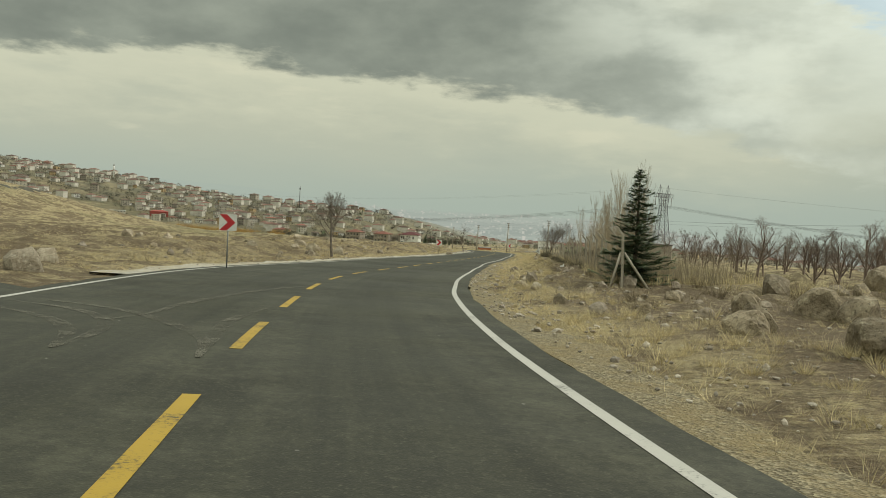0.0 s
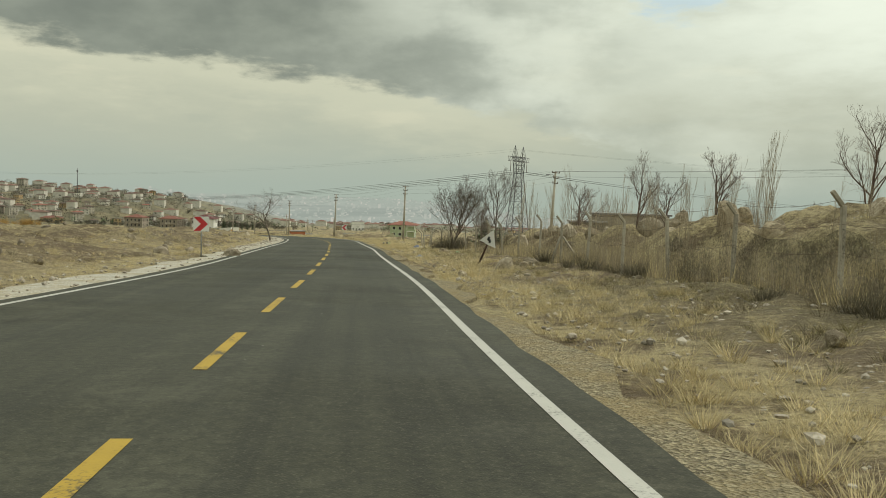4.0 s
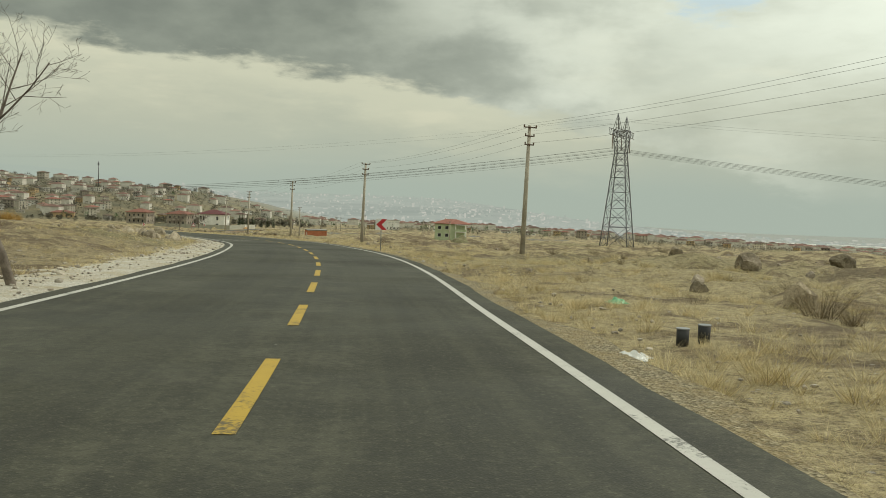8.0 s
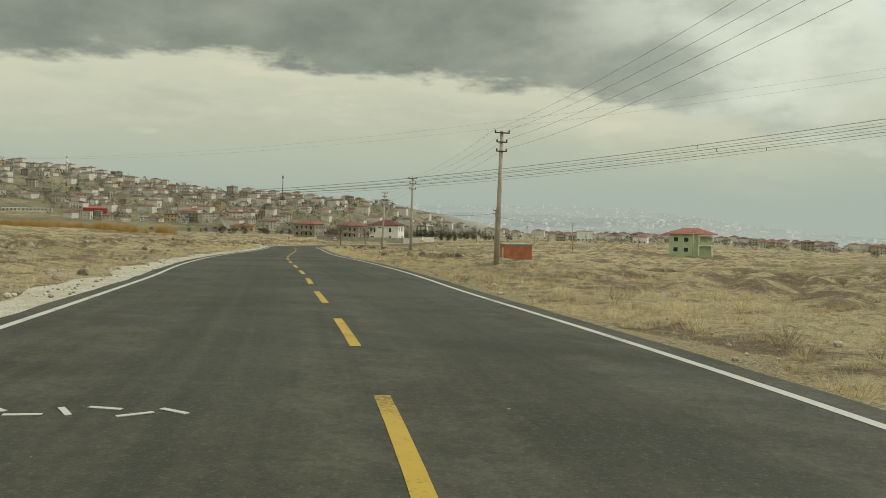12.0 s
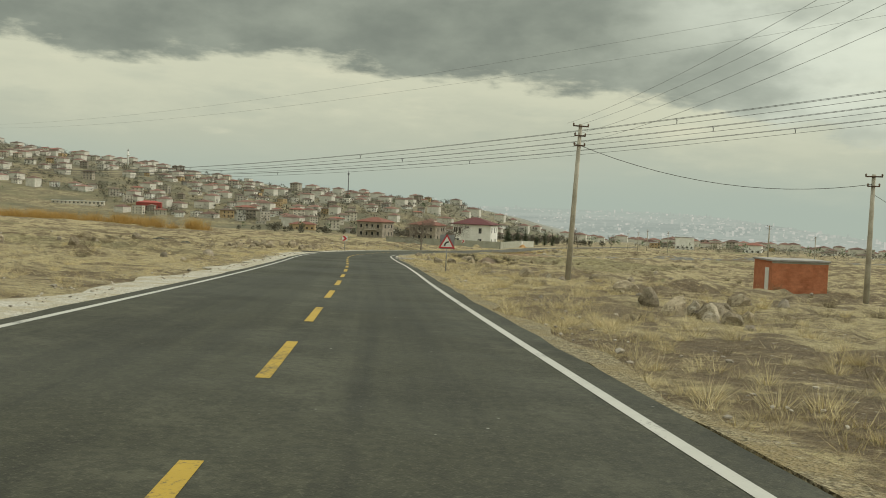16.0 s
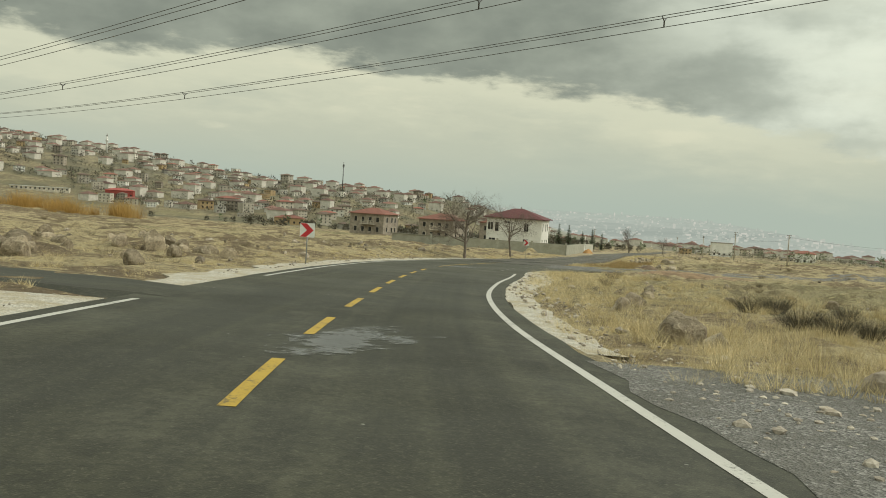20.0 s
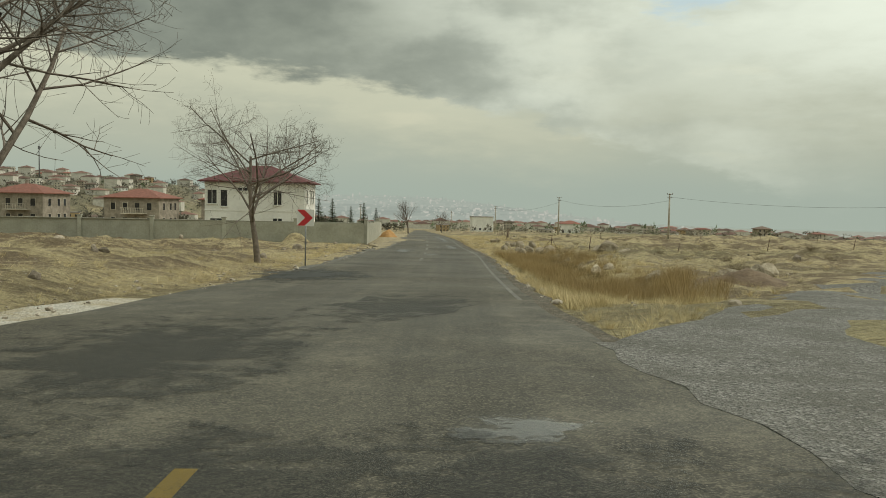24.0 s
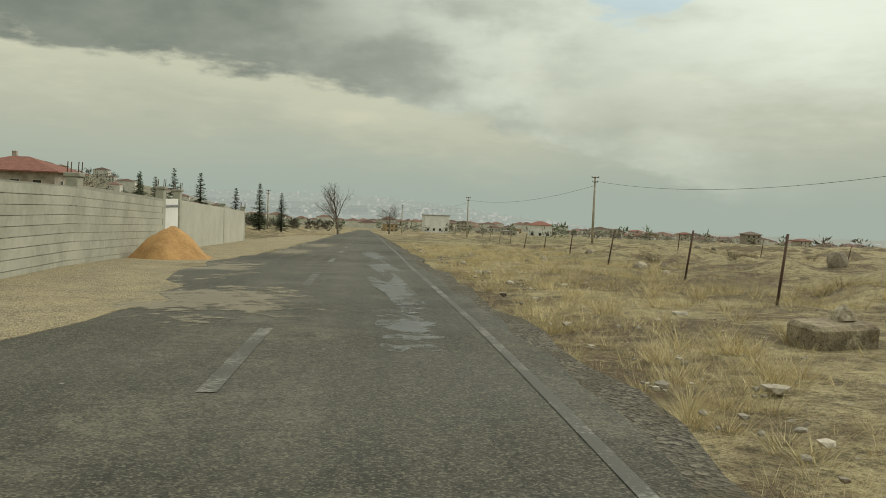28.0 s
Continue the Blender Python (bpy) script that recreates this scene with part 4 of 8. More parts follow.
tree("roadside_tree", -96.5, 690.0, 70, 33, 7.0, 0.2, 4, 60, 0.1, (13, 7, 5, 3), M["bark"], "low spreading bare tree beside the far road", first=0.25)


def tree_patch(name, spots, protos, label, group, scale=(0.8, 1.2), seed=1):
    r = random.Random(seed)
    for i, (x, y) in enumerate(spots):
        s = r.uniform(*scale)
        src = protos[i % len(protos)]
        m = pose(x, y, gz(x, y) - 0.03, r.uniform(-3, 3), r.uniform(-3, 3), r.uniform(0, 360))
        c = copy_thing(src, m)
        c.scale = (s, s, s)


def fence_x(y):
    return 0.7 - (y - 31.1) * 0.0825 + 0.45 * math.sin((y - 31) / 30)


def saplings():
    r = random.Random(5)
    protos = []
    for k in range(4):
        protos.append(tree("poplar_sapling", fence_x(60 + 9 * k) + 1.5 + k * 0.5, 60 + 9 * k, 40 * k, 60 + k, 5.4 + 0.45 * k, 0.026, 3, 16, 0.9, (11, 4, 3), M["twig"],
                           "slender bare poplar sapling with upright twigs", "saplings behind the fence", first=0.10, wobble=0.05, fan=0.6))
    spots = [(fence_x(y) + (r.uniform(0.3, 1.7) if y < 60 else r.uniform(0.5, 3.2) if y < 88 else r.uniform(0.6, 8)), y) for y in [37 + 92 * r.random() ** 1.35 for _ in range(118)]]
    tree_patch("poplar_sapling", spots, protos, "", "", (0.42, 0.95), 7)
    protos = [tree("orchard_tree", 12 + 6 * k, 52 + 9 * k, 50 * k, 80 + k, 3.6, 0.10, 4, 50, 0.35, (9, 6, 5, 3), M["orchard_bark"],
                   "low bare orchard tree with reddish tangled twigs", "orchard trees", first=0.2) for k in range(3)]
    spots = [(x + r.uniform(-1, 1), y + r.uniform(-1, 1)) for y in range(38, 130, 7) for x in range(11, 60, 7) if x > 8 + (y - 38) * 0.02 and not (x < 14 and y < 44)]
    tree_patch("orchard_tree", spots, protos, "", "", (0.8, 1.25), 9)


saplings()


def conifer(name, x, y, height, width, seed, label, whorls=18, ragged=0.3):
    """An evergreen: trunk and drooping boughs of many small needle sprays."""
    r = random.Random(seed)
    t = thing(name, x, y, gz(x, y) - 0.03, r.uniform(0, 360), label, "tree")
    part("trunk", tubed([(0, 0, 0), (0.02, 0, height * 0.5), (0, 0.02, height * 0.98)], [height * 0.022, height * 0.014, 0.008], 6), M["bark"], t)
    verts, faces = [], []
    for k in range(whorls):
        u = (k + 0.3) / whorls
        z = height * (0.05 + 0.93 * u)
        reach = width * 0.5 * (1 - u) ** 0.85 * r.uniform(1 - ragged, 1 + ragged * 0.6) + 0.06
        n = max(5, int(13 * (1 - u * 0.55)))
        for b in range(n):
            a = 6.283 * (b + r.random()) / n
            ln = reach * r.uniform(0.45, 1.2)
            z = height * (0.05 + 0.93 * u) + r.uniform(-0.6, 0.6) * height / whorls
            droop = r.uniform(-0.1, 0.45)
            sprays = max(5, int(ln * 20))
            for s in range(sprays):
                w = ((s + r.random()) / sprays) ** 0.6
                bx, by, bz = math.cos(a) * ln * w, math.sin(a) * ln * w, z - droop * ln * w + 0.22 * ln * w * w
                for q in range(6):
                    c = a + r.uniform(-1.2, 1.2)
                    lg = r.uniform(0.10, 0.24) * (0.7 + height * 0.06)
                    dx, dy, dz = math.cos(c) * lg, math.sin(c) * lg, r.uniform(-0.3, 0.5) * lg
                    i = len(verts)
                    wd = lg * 0.16
                    verts += [(bx - math.sin(c) * wd, by + math.cos(c) * wd, bz), (bx + math.sin(c) * wd, by - math.cos(c) * wd, bz), (bx + dx, by + dy, bz + dz)]
                    faces.append((i, i + 1, i + 2))
    part("crown", mesh_of("crown", verts, faces, M["needle"]), M["needle"], t)
    return t


conifer("fir_tree", 1.15, 32.5, 4.45, 2.7, 2, "young green fir with ragged drooping boughs behind a fence post", 34, 0.35)
conifer("pine_tree", -4.2, 158.6, 2.9, 3.4, 3, "bushy young pine beside leaning fence posts", 22, 0.4)
conifer("pine_tree", -2.6, 159.6, 2.4, 2.0, 6, "small young pine beside leaning fence posts", 10, 0.4)
for i, (x, y, h) in enumerate([(-127, 600, 6.5), (-124, 604, 7.6), (-121.5, 607, 7.2), (-118, 612, 5.8), (-115.5, 616, 6.6), (-113, 620, 5.6), (-130, 612, 7.5), (-135, 640, 8)]):
    conifer("cypress_tree", x, y, h, h * 0.42, 40 + i, "dark evergreen behind the garden wall", 30, 0.25)


# ---- rocks ----
def rock_mesh(seed, mat, flat=0.65, detail=2):
    """An angular boulder: a ball cut back by planes at random, then roughened."""
    r = random.Random(seed)
    bm = bmesh.new()
    bmesh.ops.create_icosphere(bm, subdivisions=detail, radius=0.47)
    o = Vector((r.uniform(0, 50), r.uniform(0, 50), r.uniform(0, 50)))
    sx, sy = r.uniform(0.9, 1.3), r.uniform(0.75, 1.0)
    cuts = []
    for k in range(11):
        n = Vector((r.gauss(0, 1), r.gauss(0, 1), r.gauss(0, 0.8))).normalized()
        cuts.append((n, r.uniform(0.25, 0.41)))
    for v in bm.verts:
        for n, far in cuts:
            d = v.co.dot(n) - far
            if d > 0:
                v.co -= n * d * 0.86
        k = 1 + 0.20 * noise.noise(v.co * 3.4 + o) + 0.11 * noise.noise(v.co * 9 + o)
        v.co = Vector((v.co.x * k * sx, v.co.y * k * sy, v.co.z * k * flat / 0.58))
    me = bpy.data.meshes.new("rock")
    bm.to_mesh(me)
    bm.free()
    me.materials.append(mat)
    return me


ROCKS = [rock_mesh(i, M["rock"], 0.5 + 0.06 * (i % 4), 3 if i < 4 else 2) for i in range(8)]
PALE = [rock_mesh(20 + i, M["pale_rock"], 0.5 + 0.06 * (i % 4), 3 if i < 3 else 2) for i in range(6)]


def rock(x, y, size, kind=ROCKS, label="weathered brown field rock half sunk in dry grass", r=random.Random(4), group="field rocks", sink=0.17):
    ob = new("rock", r.choice(kind))
    ob.matrix_basis = pose(x, y, gz(x, y) + size * (0.26 - sink), r.uniform(-12, 12), r.uniform(-12, 12), r.uniform(0, 360)) @ Matrix.Diagonal((size, size * r.uniform(0.8, 1.15), size * r.uniform(0.8, 1.2), 1))
    return tagged(ob, label, "rock", group)


def build_rocks():
    r = random.Random(77)
    pale = "pale sandy boulder lying on the rocky verge"
    for x, y, s in ((2.7, 16.2, 1.25), (2.5, 15.6, 0.9), (3.1, 19.6, 0.8), (5.9, 31.0, 1.7), (4.3, 18.2, 1.15), (4.9, 17.6, 1.1), (3.9, 13.1, 1.0), (4.6, 12.4, 1.2), (3.3, 20.6, 0.8), (13.5, 45, 2.0), (8.0, 31.5, 1.0), (9.4, 33.5, 1.2), (1.9, 24.2, 0.6), (6.5, 24, 0.9), (9.5, 22, 1.1)):
        rock(x, y, s, ROCKS, "large brown boulder among dry scrub", r)
    for x, y, s in ((-2.9, 35.2, 0.8), (-2.2, 36.0, 0.6), (-3.2, 36.4, 0.5), (-2.3, 30.6, 0.6), (-8.2, 104.3, 0.95), (-7.0, 105.4, 0.6), (-10.0, 100.8, 0.5), (-11.6, 125.5, 0.4), (-9.7, 128.1, 0.6), (-9.3, 129.0, 0.5)):
        rock(x, y, s, PALE, "pale rough stone on the roadside bank", r)
    for x, y, s in ((-21.9, 61.8, 0.9), (-24.2, 64.5, 1.1), (-25.6, 69.3, 1.4), (-23.5, 66.5, 1.2), (-22.5, 70.5, 1.3), (-26.9, 62, 1.2), (-28, 74, 1.4), (-16.5, 22, 1.5), (-19, 26.5, 1.0), (-21, 115, 0.9), (-24.2, 114, 0.8)):
        rock(x, y, s, PALE, pale, r)
    for _ in range(30):                                  # heaped along the left verge
        y = r.uniform(34, 135)
        x, yy = beside(y, -r.uniform(8.0, 24))
        rock(float(x), float(yy), r.uniform(0.25, 0.95), PALE if r.random() < 0.6 else ROCKS, pale, r)
    for _ in range(26):                                  # right bank before the fence
        y = r.uniform(14, 118)
        x, yy = beside(y, r.uniform(6.2, 11.5 if y > 26 else 20))
        rock(float(x), float(yy), r.uniform(0.12, 0.42) * (1.5 if r.random() < 0.25 else 1), PALE if r.random() < 0.6 else ROCKS, "rough stone on the brown roadside bank", r)
    for _ in range(10):
        y = r.uniform(207, 234)
        x, yy = beside(y, -r.uniform(8.2, 14))
        rock(float(x), float(yy), r.uniform(0.7, 1.5), PALE, pale, r)
    for _ in range(12):                                  # left bank of the long bend
        y = r.uniform(150, 260)
        x, yy = beside(y, -r.uniform(7.2, 26))
        rock(float(x), float(yy), r.uniform(0.25, 0.9), PALE if r.random() < 0.5 else ROCKS, pale, r)
    for _ in range(26):                                  # open field on the right
        y = r.uniform(165, 400)
        x, yy = beside(y, 7.5 + r.expovariate(1 / 16.0))
        rock(float(x), float(yy), r.uniform(0.25, 0.9), ROCKS, "weathered brown field rock half sunk in dry grass", r)
    for _ in range(20):                                  # left field up to the junction
        y = r.uniform(290, 470)
        x, yy = beside(y, -10.5 - r.expovariate(1 / 9.0))
        rock(float(x), float(yy), r.uniform(0.3, 1.1), ROCKS if r.random() < 0.65 else PALE, "weathered brown field rock half sunk in dry grass", r)
    for x, y, s in ((-113.8, 383, 1.5), (-111.5, 389, 1.5), (-112.6, 388, 1.1), (-114.5, 386.5, 1.2), (-116, 381.5, 1.3), (-109.6, 390.2, 0.9), (-110.4, 392.4, 0.8), (-114.5, 359.4, 1.4), (-118.9, 390.4, 1.2)):
        rock(x, y, s, ROCKS, "big dark boulder in a heap on the verge", r, "boulder heap")
    for _ in range(20):
        y = r.uniform(377.5, 400)
        x, yy = beside(y, -r.uniform(8.6, 19))
        rock(float(x), float(yy), r.uniform(0.55, 1.35), ROCKS, "big dark boulder in a heap on the verge", r, "boulder heap")
    for k in range(14):
        rock(-58.5 + r.gauss(0, 1.1), 307.5 + r.gauss(0, 2.0), r.uniform(0.35, 0.95), PALE if k % 3 == 0 else ROCKS, "tumbled brown boulder in a heap on the grass", r, "boulder heap")
    for _ in range(34):                                  # broken stone strewn before the fence
        y = r.uniform(14, 70)
        x, yy = beside(y, r.uniform(6.6, 10.5))
        rock(float(x), float(yy), r.uniform(0.15, 0.5), PALE if r.random() < 0.55 else ROCKS, "rough stone on the brown roadside bank", r)
    for x, y, s in ((-87.3, 370.6, 1.05), (-86.7, 369.9, 0.7), (-89.0, 378.6, 0.7), (-79.1, 350.4, 0.9), (-78.0, 350.6, 0.95), (-80.7, 364.7, 1.0), (-79.6, 363, 1.1), (-75.5, 352.5, 1.0), (-67.7, 329, 1.3), (-66.3, 328.2, 0.5), (-64.2, 330.6, 0.8),
                    (-24.5, 228.3, 0.7), (-53.5, 290, 1.0), (-50.5, 292, 0.9), (-52.3, 294.5, 0.8), (-48, 297, 1.1), (-61.5, 318, 1.0), (-49.5, 286, 0.7)):
        rock(x, y, s, PALE if s < 0.75 else ROCKS, "rounded field boulder on the grassy verge", r)
    for x, y, s in ((-94.3, 491.6, 0.9), (-93.6, 491.0, 0.7), (-95.1, 490.4, 0.7), (-94.9, 493.4, 0.6), (-95.9, 494.6, 0.6), (-93.0, 490.2, 0.8), (-94.2, 467.3, 0.6), (-93.3, 468.6, 0.5), (-89.8, 486.7, 1.3), (-90.4, 482.8, 1.0), (-88.6, 485.2, 0.9), (-94.3, 497.8, 0.7), (-93.5, 496.1, 0.8), (-92, 456, 0.9), (-90.5, 457.5, 0.8), (-93.8, 458.5, 0.7), (-89, 460, 0.8), (-95.4, 497.5, 0.5), (-94.6, 499.4, 0.6)):
        rock(x, y, s * 1.35, PALE, "pale rough rock among dry grass beside the ditch", r)
    for _ in range(16):                                  # rubble band in the bend
        y = r.uniform(372, 404)
        x, yy = beside(y, r.uniform(7.5, 26))
        rock(float(x), float(yy), r.uniform(0.4, 1.0), ROCKS, "rounded brown boulder among tall grass", r)
    rock(-7.6, 141.8, 1.7, ROCKS, "dark tall boulder among thicket stems", r)
    for x, y, s in ((-9.6, 163.2, 1.0), (-4, 182, 1.4), (4, 190, 1.6), (-1, 205, 1.3)):
        rock(x, y, s, ROCKS, "dark squat boulder in the open field", r, sink=0.16)
    b = part("stone_block", boxed(0, 0, 0.13, 0.9, 0.6, 0.36, 0.05), M["rock"])
    b.matrix_basis = pose(-95.3, 510.6, gz(-95.3, 510.6), 3, -2, 12)
    tagged(b, "squared brown stone block lying in the grass", "rock")
    rock(-95.1, 510.7, 0.4, PALE, "pale stone resting on a stone block", r, sink=-0.66)


build_rocks()


def build_bank():
    """The bank of tumbled boulders behind the fence, with bare thorn trees on it."""
    r = random.Random(31)
    for k, (y, w) in enumerate(((99.0, 15.0), (109.0, 14.0), (119.0, 14.0), (128.0, 13.0), (138.0, 12.0))):
        x = fence_x(y) + 7.0
        bm = bmesh.new()
        bmesh.ops.create_grid(bm, x_segments=22, y_segments=34, size=0.5)
        low = ground_z(np.array([x + v.co.x * 7.0 for v in bm.verts]), np.array([y + v.co.y * w for v in bm.verts]))
        for v, base in zip(bm.verts, low):
            f = max(0.0, 1 - (math.hypot(v.co.x, v.co.y) * 2) ** 2)
            o = Vector((v.co.x * 7, v.co.y * w, k * 9.0))
            px, py = x + v.co.x * 7.0, y + v.co.y * w
            v.co = Vector((px, py, float(base) - 0.08 + f * (2.0 + 0.5 * noise.noise(o * 0.5)) + 0.12 * f * noise.noise(o * 2)))
        for f in bm.faces:
            f.smooth = True
        tagged(part("earth_bank", bm, M["ground"]), "grassy bank of earth under tumbled boulders behind the fence", "bank")
    for i in range(34):
        y = 62 + 80 * r.random() ** 0.7
        o = r.uniform(4.2, 8.2)
        x = fence_x(y) + o
        high = 2.0 * max(0.0, 1 - ((o - 7.0) / 3.4) ** 2) if y > 96 else 0.0
        s = r.uniform(0.7, 1.7)
        b = rock(x, y, s, PALE if r.random() < 0.35 else ROCKS, "big tumbled boulder on the bank behind the fence", r, "bank boulders")
        b.matrix_basis = Matrix.Translation((0, 0, high * 0.8)) @ b.matrix_basis
    for k, (x, y, h) in enumerate(((0.4, 117, 4.2), (4.2, 101, 4.4), (6.5, 95, 4.0), (-0.6, 128, 3.6), (2.8, 112, 4.0), (3.6, 123, 3.8), (8.5, 84, 4.0), (7.0, 76, 3.8), (1.6, 137, 3.2))):
        t = tree("thorn_tree", x, y, 70 * k, 140 + k, h, 0.08, 4, 48, 0.45, (9, 6, 5, 3), M["orchard_bark"], "bare spreading thorn tree on the boulder bank", "thorn trees", first=0.22)
        t.location.z += 1.3 if y > 96 else 0.0


build_bank()


# ---- grass, reeds, scrub and loose stones: uncountable stuff ----
def tufts(name, spots, heights, blades, width, lean_out, mat, label, category, seed):
    """Tufts of narrow blades at spots (x, y), as one mesh."""
    r = np.random.RandomState(seed)
    n = len(spots)
    x, y = np.repeat(spots[:, 0], blades), np.repeat(spots[:, 1], blades)
    z = np.repeat(ground_z(spots[:, 0], spots[:, 1]), blades) - 0.04
    h = np.repeat(heights, blades) * r.uniform(0.55, 1.15, n * blades)
    a, o = r.uniform(0, 6.283, n * blades), r.uniform(0, 1, n * blades) * np.repeat(heights, blades) * 0.45
    bx, by = x + np.cos(a) * o, y + np.sin(a) * o
    c = a + r.uniform(-0.8, 0.8, n * blades)
    lx, ly = np.cos(c) * h * lean_out * r.uniform(0.2, 1, n * blades), np.sin(c) * h * lean_out * r.uniform(0.2, 1, n * blades)
    w = np.repeat(heights, blades) * width
    t = r.uniform(0, 6.283, n * blades)
    wx, wy = np.cos(t) * w, np.sin(t) * w
    v = np.empty((n * blades, 3, 3))
    v[:, 0] = np.stack([bx - wx, by - wy, z], 1)
    v[:, 1] = np.stack([bx + wx, by + wy, z], 1)
    v[:, 2] = np.stack([bx + lx, by + ly, z + h], 1)
    me = bpy.data.meshes.new(name)
    k = n * blades
    me.vertices.add(k * 3)
    me.vertices.foreach_set("co", v.ravel())
    me.loops.add(k * 3)
    me.loops.foreach_set("vertex_index", np.arange(k * 3, dtype=np.int32))
    me.polygons.add(k)
    me.polygons.foreach_set("loop_start", np.arange(0, k * 3, 3, dtype=np.int32))
    me.update(calc_edges=True)
    me.materials.append(mat)
    return tagged(new(name, me), label, category, kind="stuff")


def on_road(x, y, margin=0.9):
    d = side(x, y)
    hit = (d > -half_left(y) - margin) & (d < half_right(y) + margin)
    hit |= (y > 404) & (y < 440) & (d > 0) & (d < apron_right(np.clip(y, 404, 440)) + 0.3)
    # the side roads
    u = (x + 99) * 0.52 + (y - 432) * 0.855
    o = (x + 99) * 0.855 - (y - 432) * 0.52
    hit |= (u > -4) & (np.abs(o) < 4.3)
    hit |= (np.abs(y - 371.5) < 2.4) & (x < -95) & (x > -122)
    hit |= (np.abs(y - 361.6) < 3.6) & (x > -90) & (x < -81)
    hit |= (x < -2) & (x > -40) & (np.abs(y - (8 - (x + 14) * 0.36)) < 4.3) & (y < 22)
    return hit


def scatter(n, y0, y1, d0, d1, seed, patch=None, fall=1.0, margin=0.9):
    r = np.random.RandomState(seed)
    y = r.uniform(y0, y1, n)
    d = d0 + (d1 - d0) * r.uniform(0, 1, n) ** fall
    x, yy = beside(y, d)
    keep = ~on_road(x, yy, margin)
    if patch is not None:
        keep &= waves(x, yy, 0.45, patch) + 0.5 * waves(x, yy, 1.3, patch + 1) > r.uniform(-0.9, 0.5, n)
    return np.stack([x[keep], yy[keep]], 1)


def build_grass():
    r = np.random.RandomState(9)
    rows = [(8500, -8, 150, 4.6, 24, 1.8), (9000, 26, 150, -6.5, -30, 1.7), (19000, 140, 445, 4.6, 40, 1.9), (14000, 140, 445, -6.2, -38, 1.8),
            (9000, 445, 560, 4.0, 34, 1.7), (4500, 445, 510, -5.5, -18, 1.4)]
    spots = np.concatenate([scatter(n, a, b, c, d, 30 + i, 50, f) for i, (n, a, b, c, d, f) in enumerate(rows)])
    tufts("dry_grass", spots, r.uniform(0.07, 0.24, len(spots)), 17, 0.022, 1.5, M["straw"], "tufts of dry straw-coloured steppe grass", "grass", 1)
    near = np.concatenate([scatter(8000, -8, 140, 4.9, 12, 131, 51, 1.3, 1.2), scatter(6000, 28, 140, -7.0, -14, 132, 52, 1.3, 1.8), scatter(14000, 140, 446, 4.9, 13, 133, 53, 1.3, 1.2), scatter(7000, 446, 545, 4.0, 12, 134, 54, 1.2, 1.1), scatter(9000, 140, 440, -6.4, -15, 135, 55, 1.3, 2.0)])
    tufts("dry_grass", near, r.uniform(0.06, 0.20, len(near)), 14, 0.020, 1.6, M["straw"], "short matted dry grass beside the road", "grass", 13)
    edge = np.concatenate([scatter(12500, -8, 370, 3.7, 6.2, 91, 57, 0.9, 0.72), scatter(5200, 446, 570, 3.1, 5.0, 92, 58, 0.9, 0.62), scatter(1500, 446, 506, -5.6, -7.4, 93, None, 1.0, 1.6)])
    tufts("dry_grass", edge, r.uniform(0.07, 0.20, len(edge)), 26, 0.015, 1.3, M["straw"], "fringe of pale dry grass along the gravel", "grass", 2)
    reeds, tall_reed = [], []
    for k in range(120):                                 # reeds stand in clumps of their own height
        y, d = 450 + 38 * r.uniform(0, 1), 5.3 + 4.4 * r.uniform(0, 1) ** 1.3
        x, yy = beside(y, d)
        n = r.randint(8, 20)
        reeds.append(np.stack([float(x) + r.normal(0, 0.34, n), float(yy) + r.normal(0, 0.5, n)], 1))
        tall_reed.append(np.full(n, r.uniform(0.32, 0.78)) * r.uniform(0.8, 1.15, n))
    reeds, tall_reed = np.concatenate(reeds), np.concatenate(tall_reed)
    keep = ~on_road(reeds[:, 0], reeds[:, 1], 1.3)
    tufts("brown_reeds", reeds[keep], tall_reed[keep], 34, 0.0075, 0.6, M["reed"], "clumps of rusty-brown reeds in the ditch", "reeds", 3)
    weeds = scatter(700, 450, 488, 4.6, 8.5, 194, 66)
    tufts("ditch_weeds", weeds, r.uniform(0.12, 0.4, len(weeds)), 40, 0.02, 1.0, M["weed"], "dark green-brown weeds between the reeds", "weeds", 15)
    tops = np.concatenate([scatter(2600, 8, 150, 4.6, 9, 301, 52, 1.3, 1.3), scatter(8200, 140, 446, 4.3, 15, 302, 53, 1.5, 0.95), scatter(3600, 28, 446, -6.8, -16, 303, 55, 1.4, 2.1), scatter(3000, 446, 560, 3.6, 12, 304, 54, 1.4, 0.95)])
    tufts("dry_grass", tops, r.uniform(0.15, 0.34, len(tops)), 62, 0.013, 1.35, M["straw"], "fluffy pale grass clumps on the verges", "grass", 16)
    tall = np.concatenate([scatter(420, 355, 372, 5.4, 11, 95), scatter(1300, 370, 414, 5.4, 18, 96, 60, 1.3), scatter(260, 446, 456, 4, 5.4, 97)])
    tufts("tall_grass", tall, r.uniform(0.22, 0.46, len(tall)), 40, 0.011, 0.9, M["straw"], "tall pale grass clumps at the bend", "grass", 4)
    fenced = np.array([(fence_x(y) + r.uniform(-0.4, 8), y) for y in r.uniform(31, 135, 2600)])
    tufts("tall_grass", fenced, r.uniform(0.35, 0.85, len(fenced)), 14, 0.010, 0.45, M["straw"], "tall dry grass behind the fence", "grass", 5)
    brush = np.array([(fence_x(y) + r.uniform(0.2, 4.2), y) for y in 33.5 + 84 * r.uniform(0, 1, 2600) ** 1.5])
    tufts("brushwood", brush, r.uniform(0.5, 1.9, len(brush)), 10, 0.0034, 0.2, M["twig"], "thicket of thin bare shoots behind the fence", "brushwood", 11)
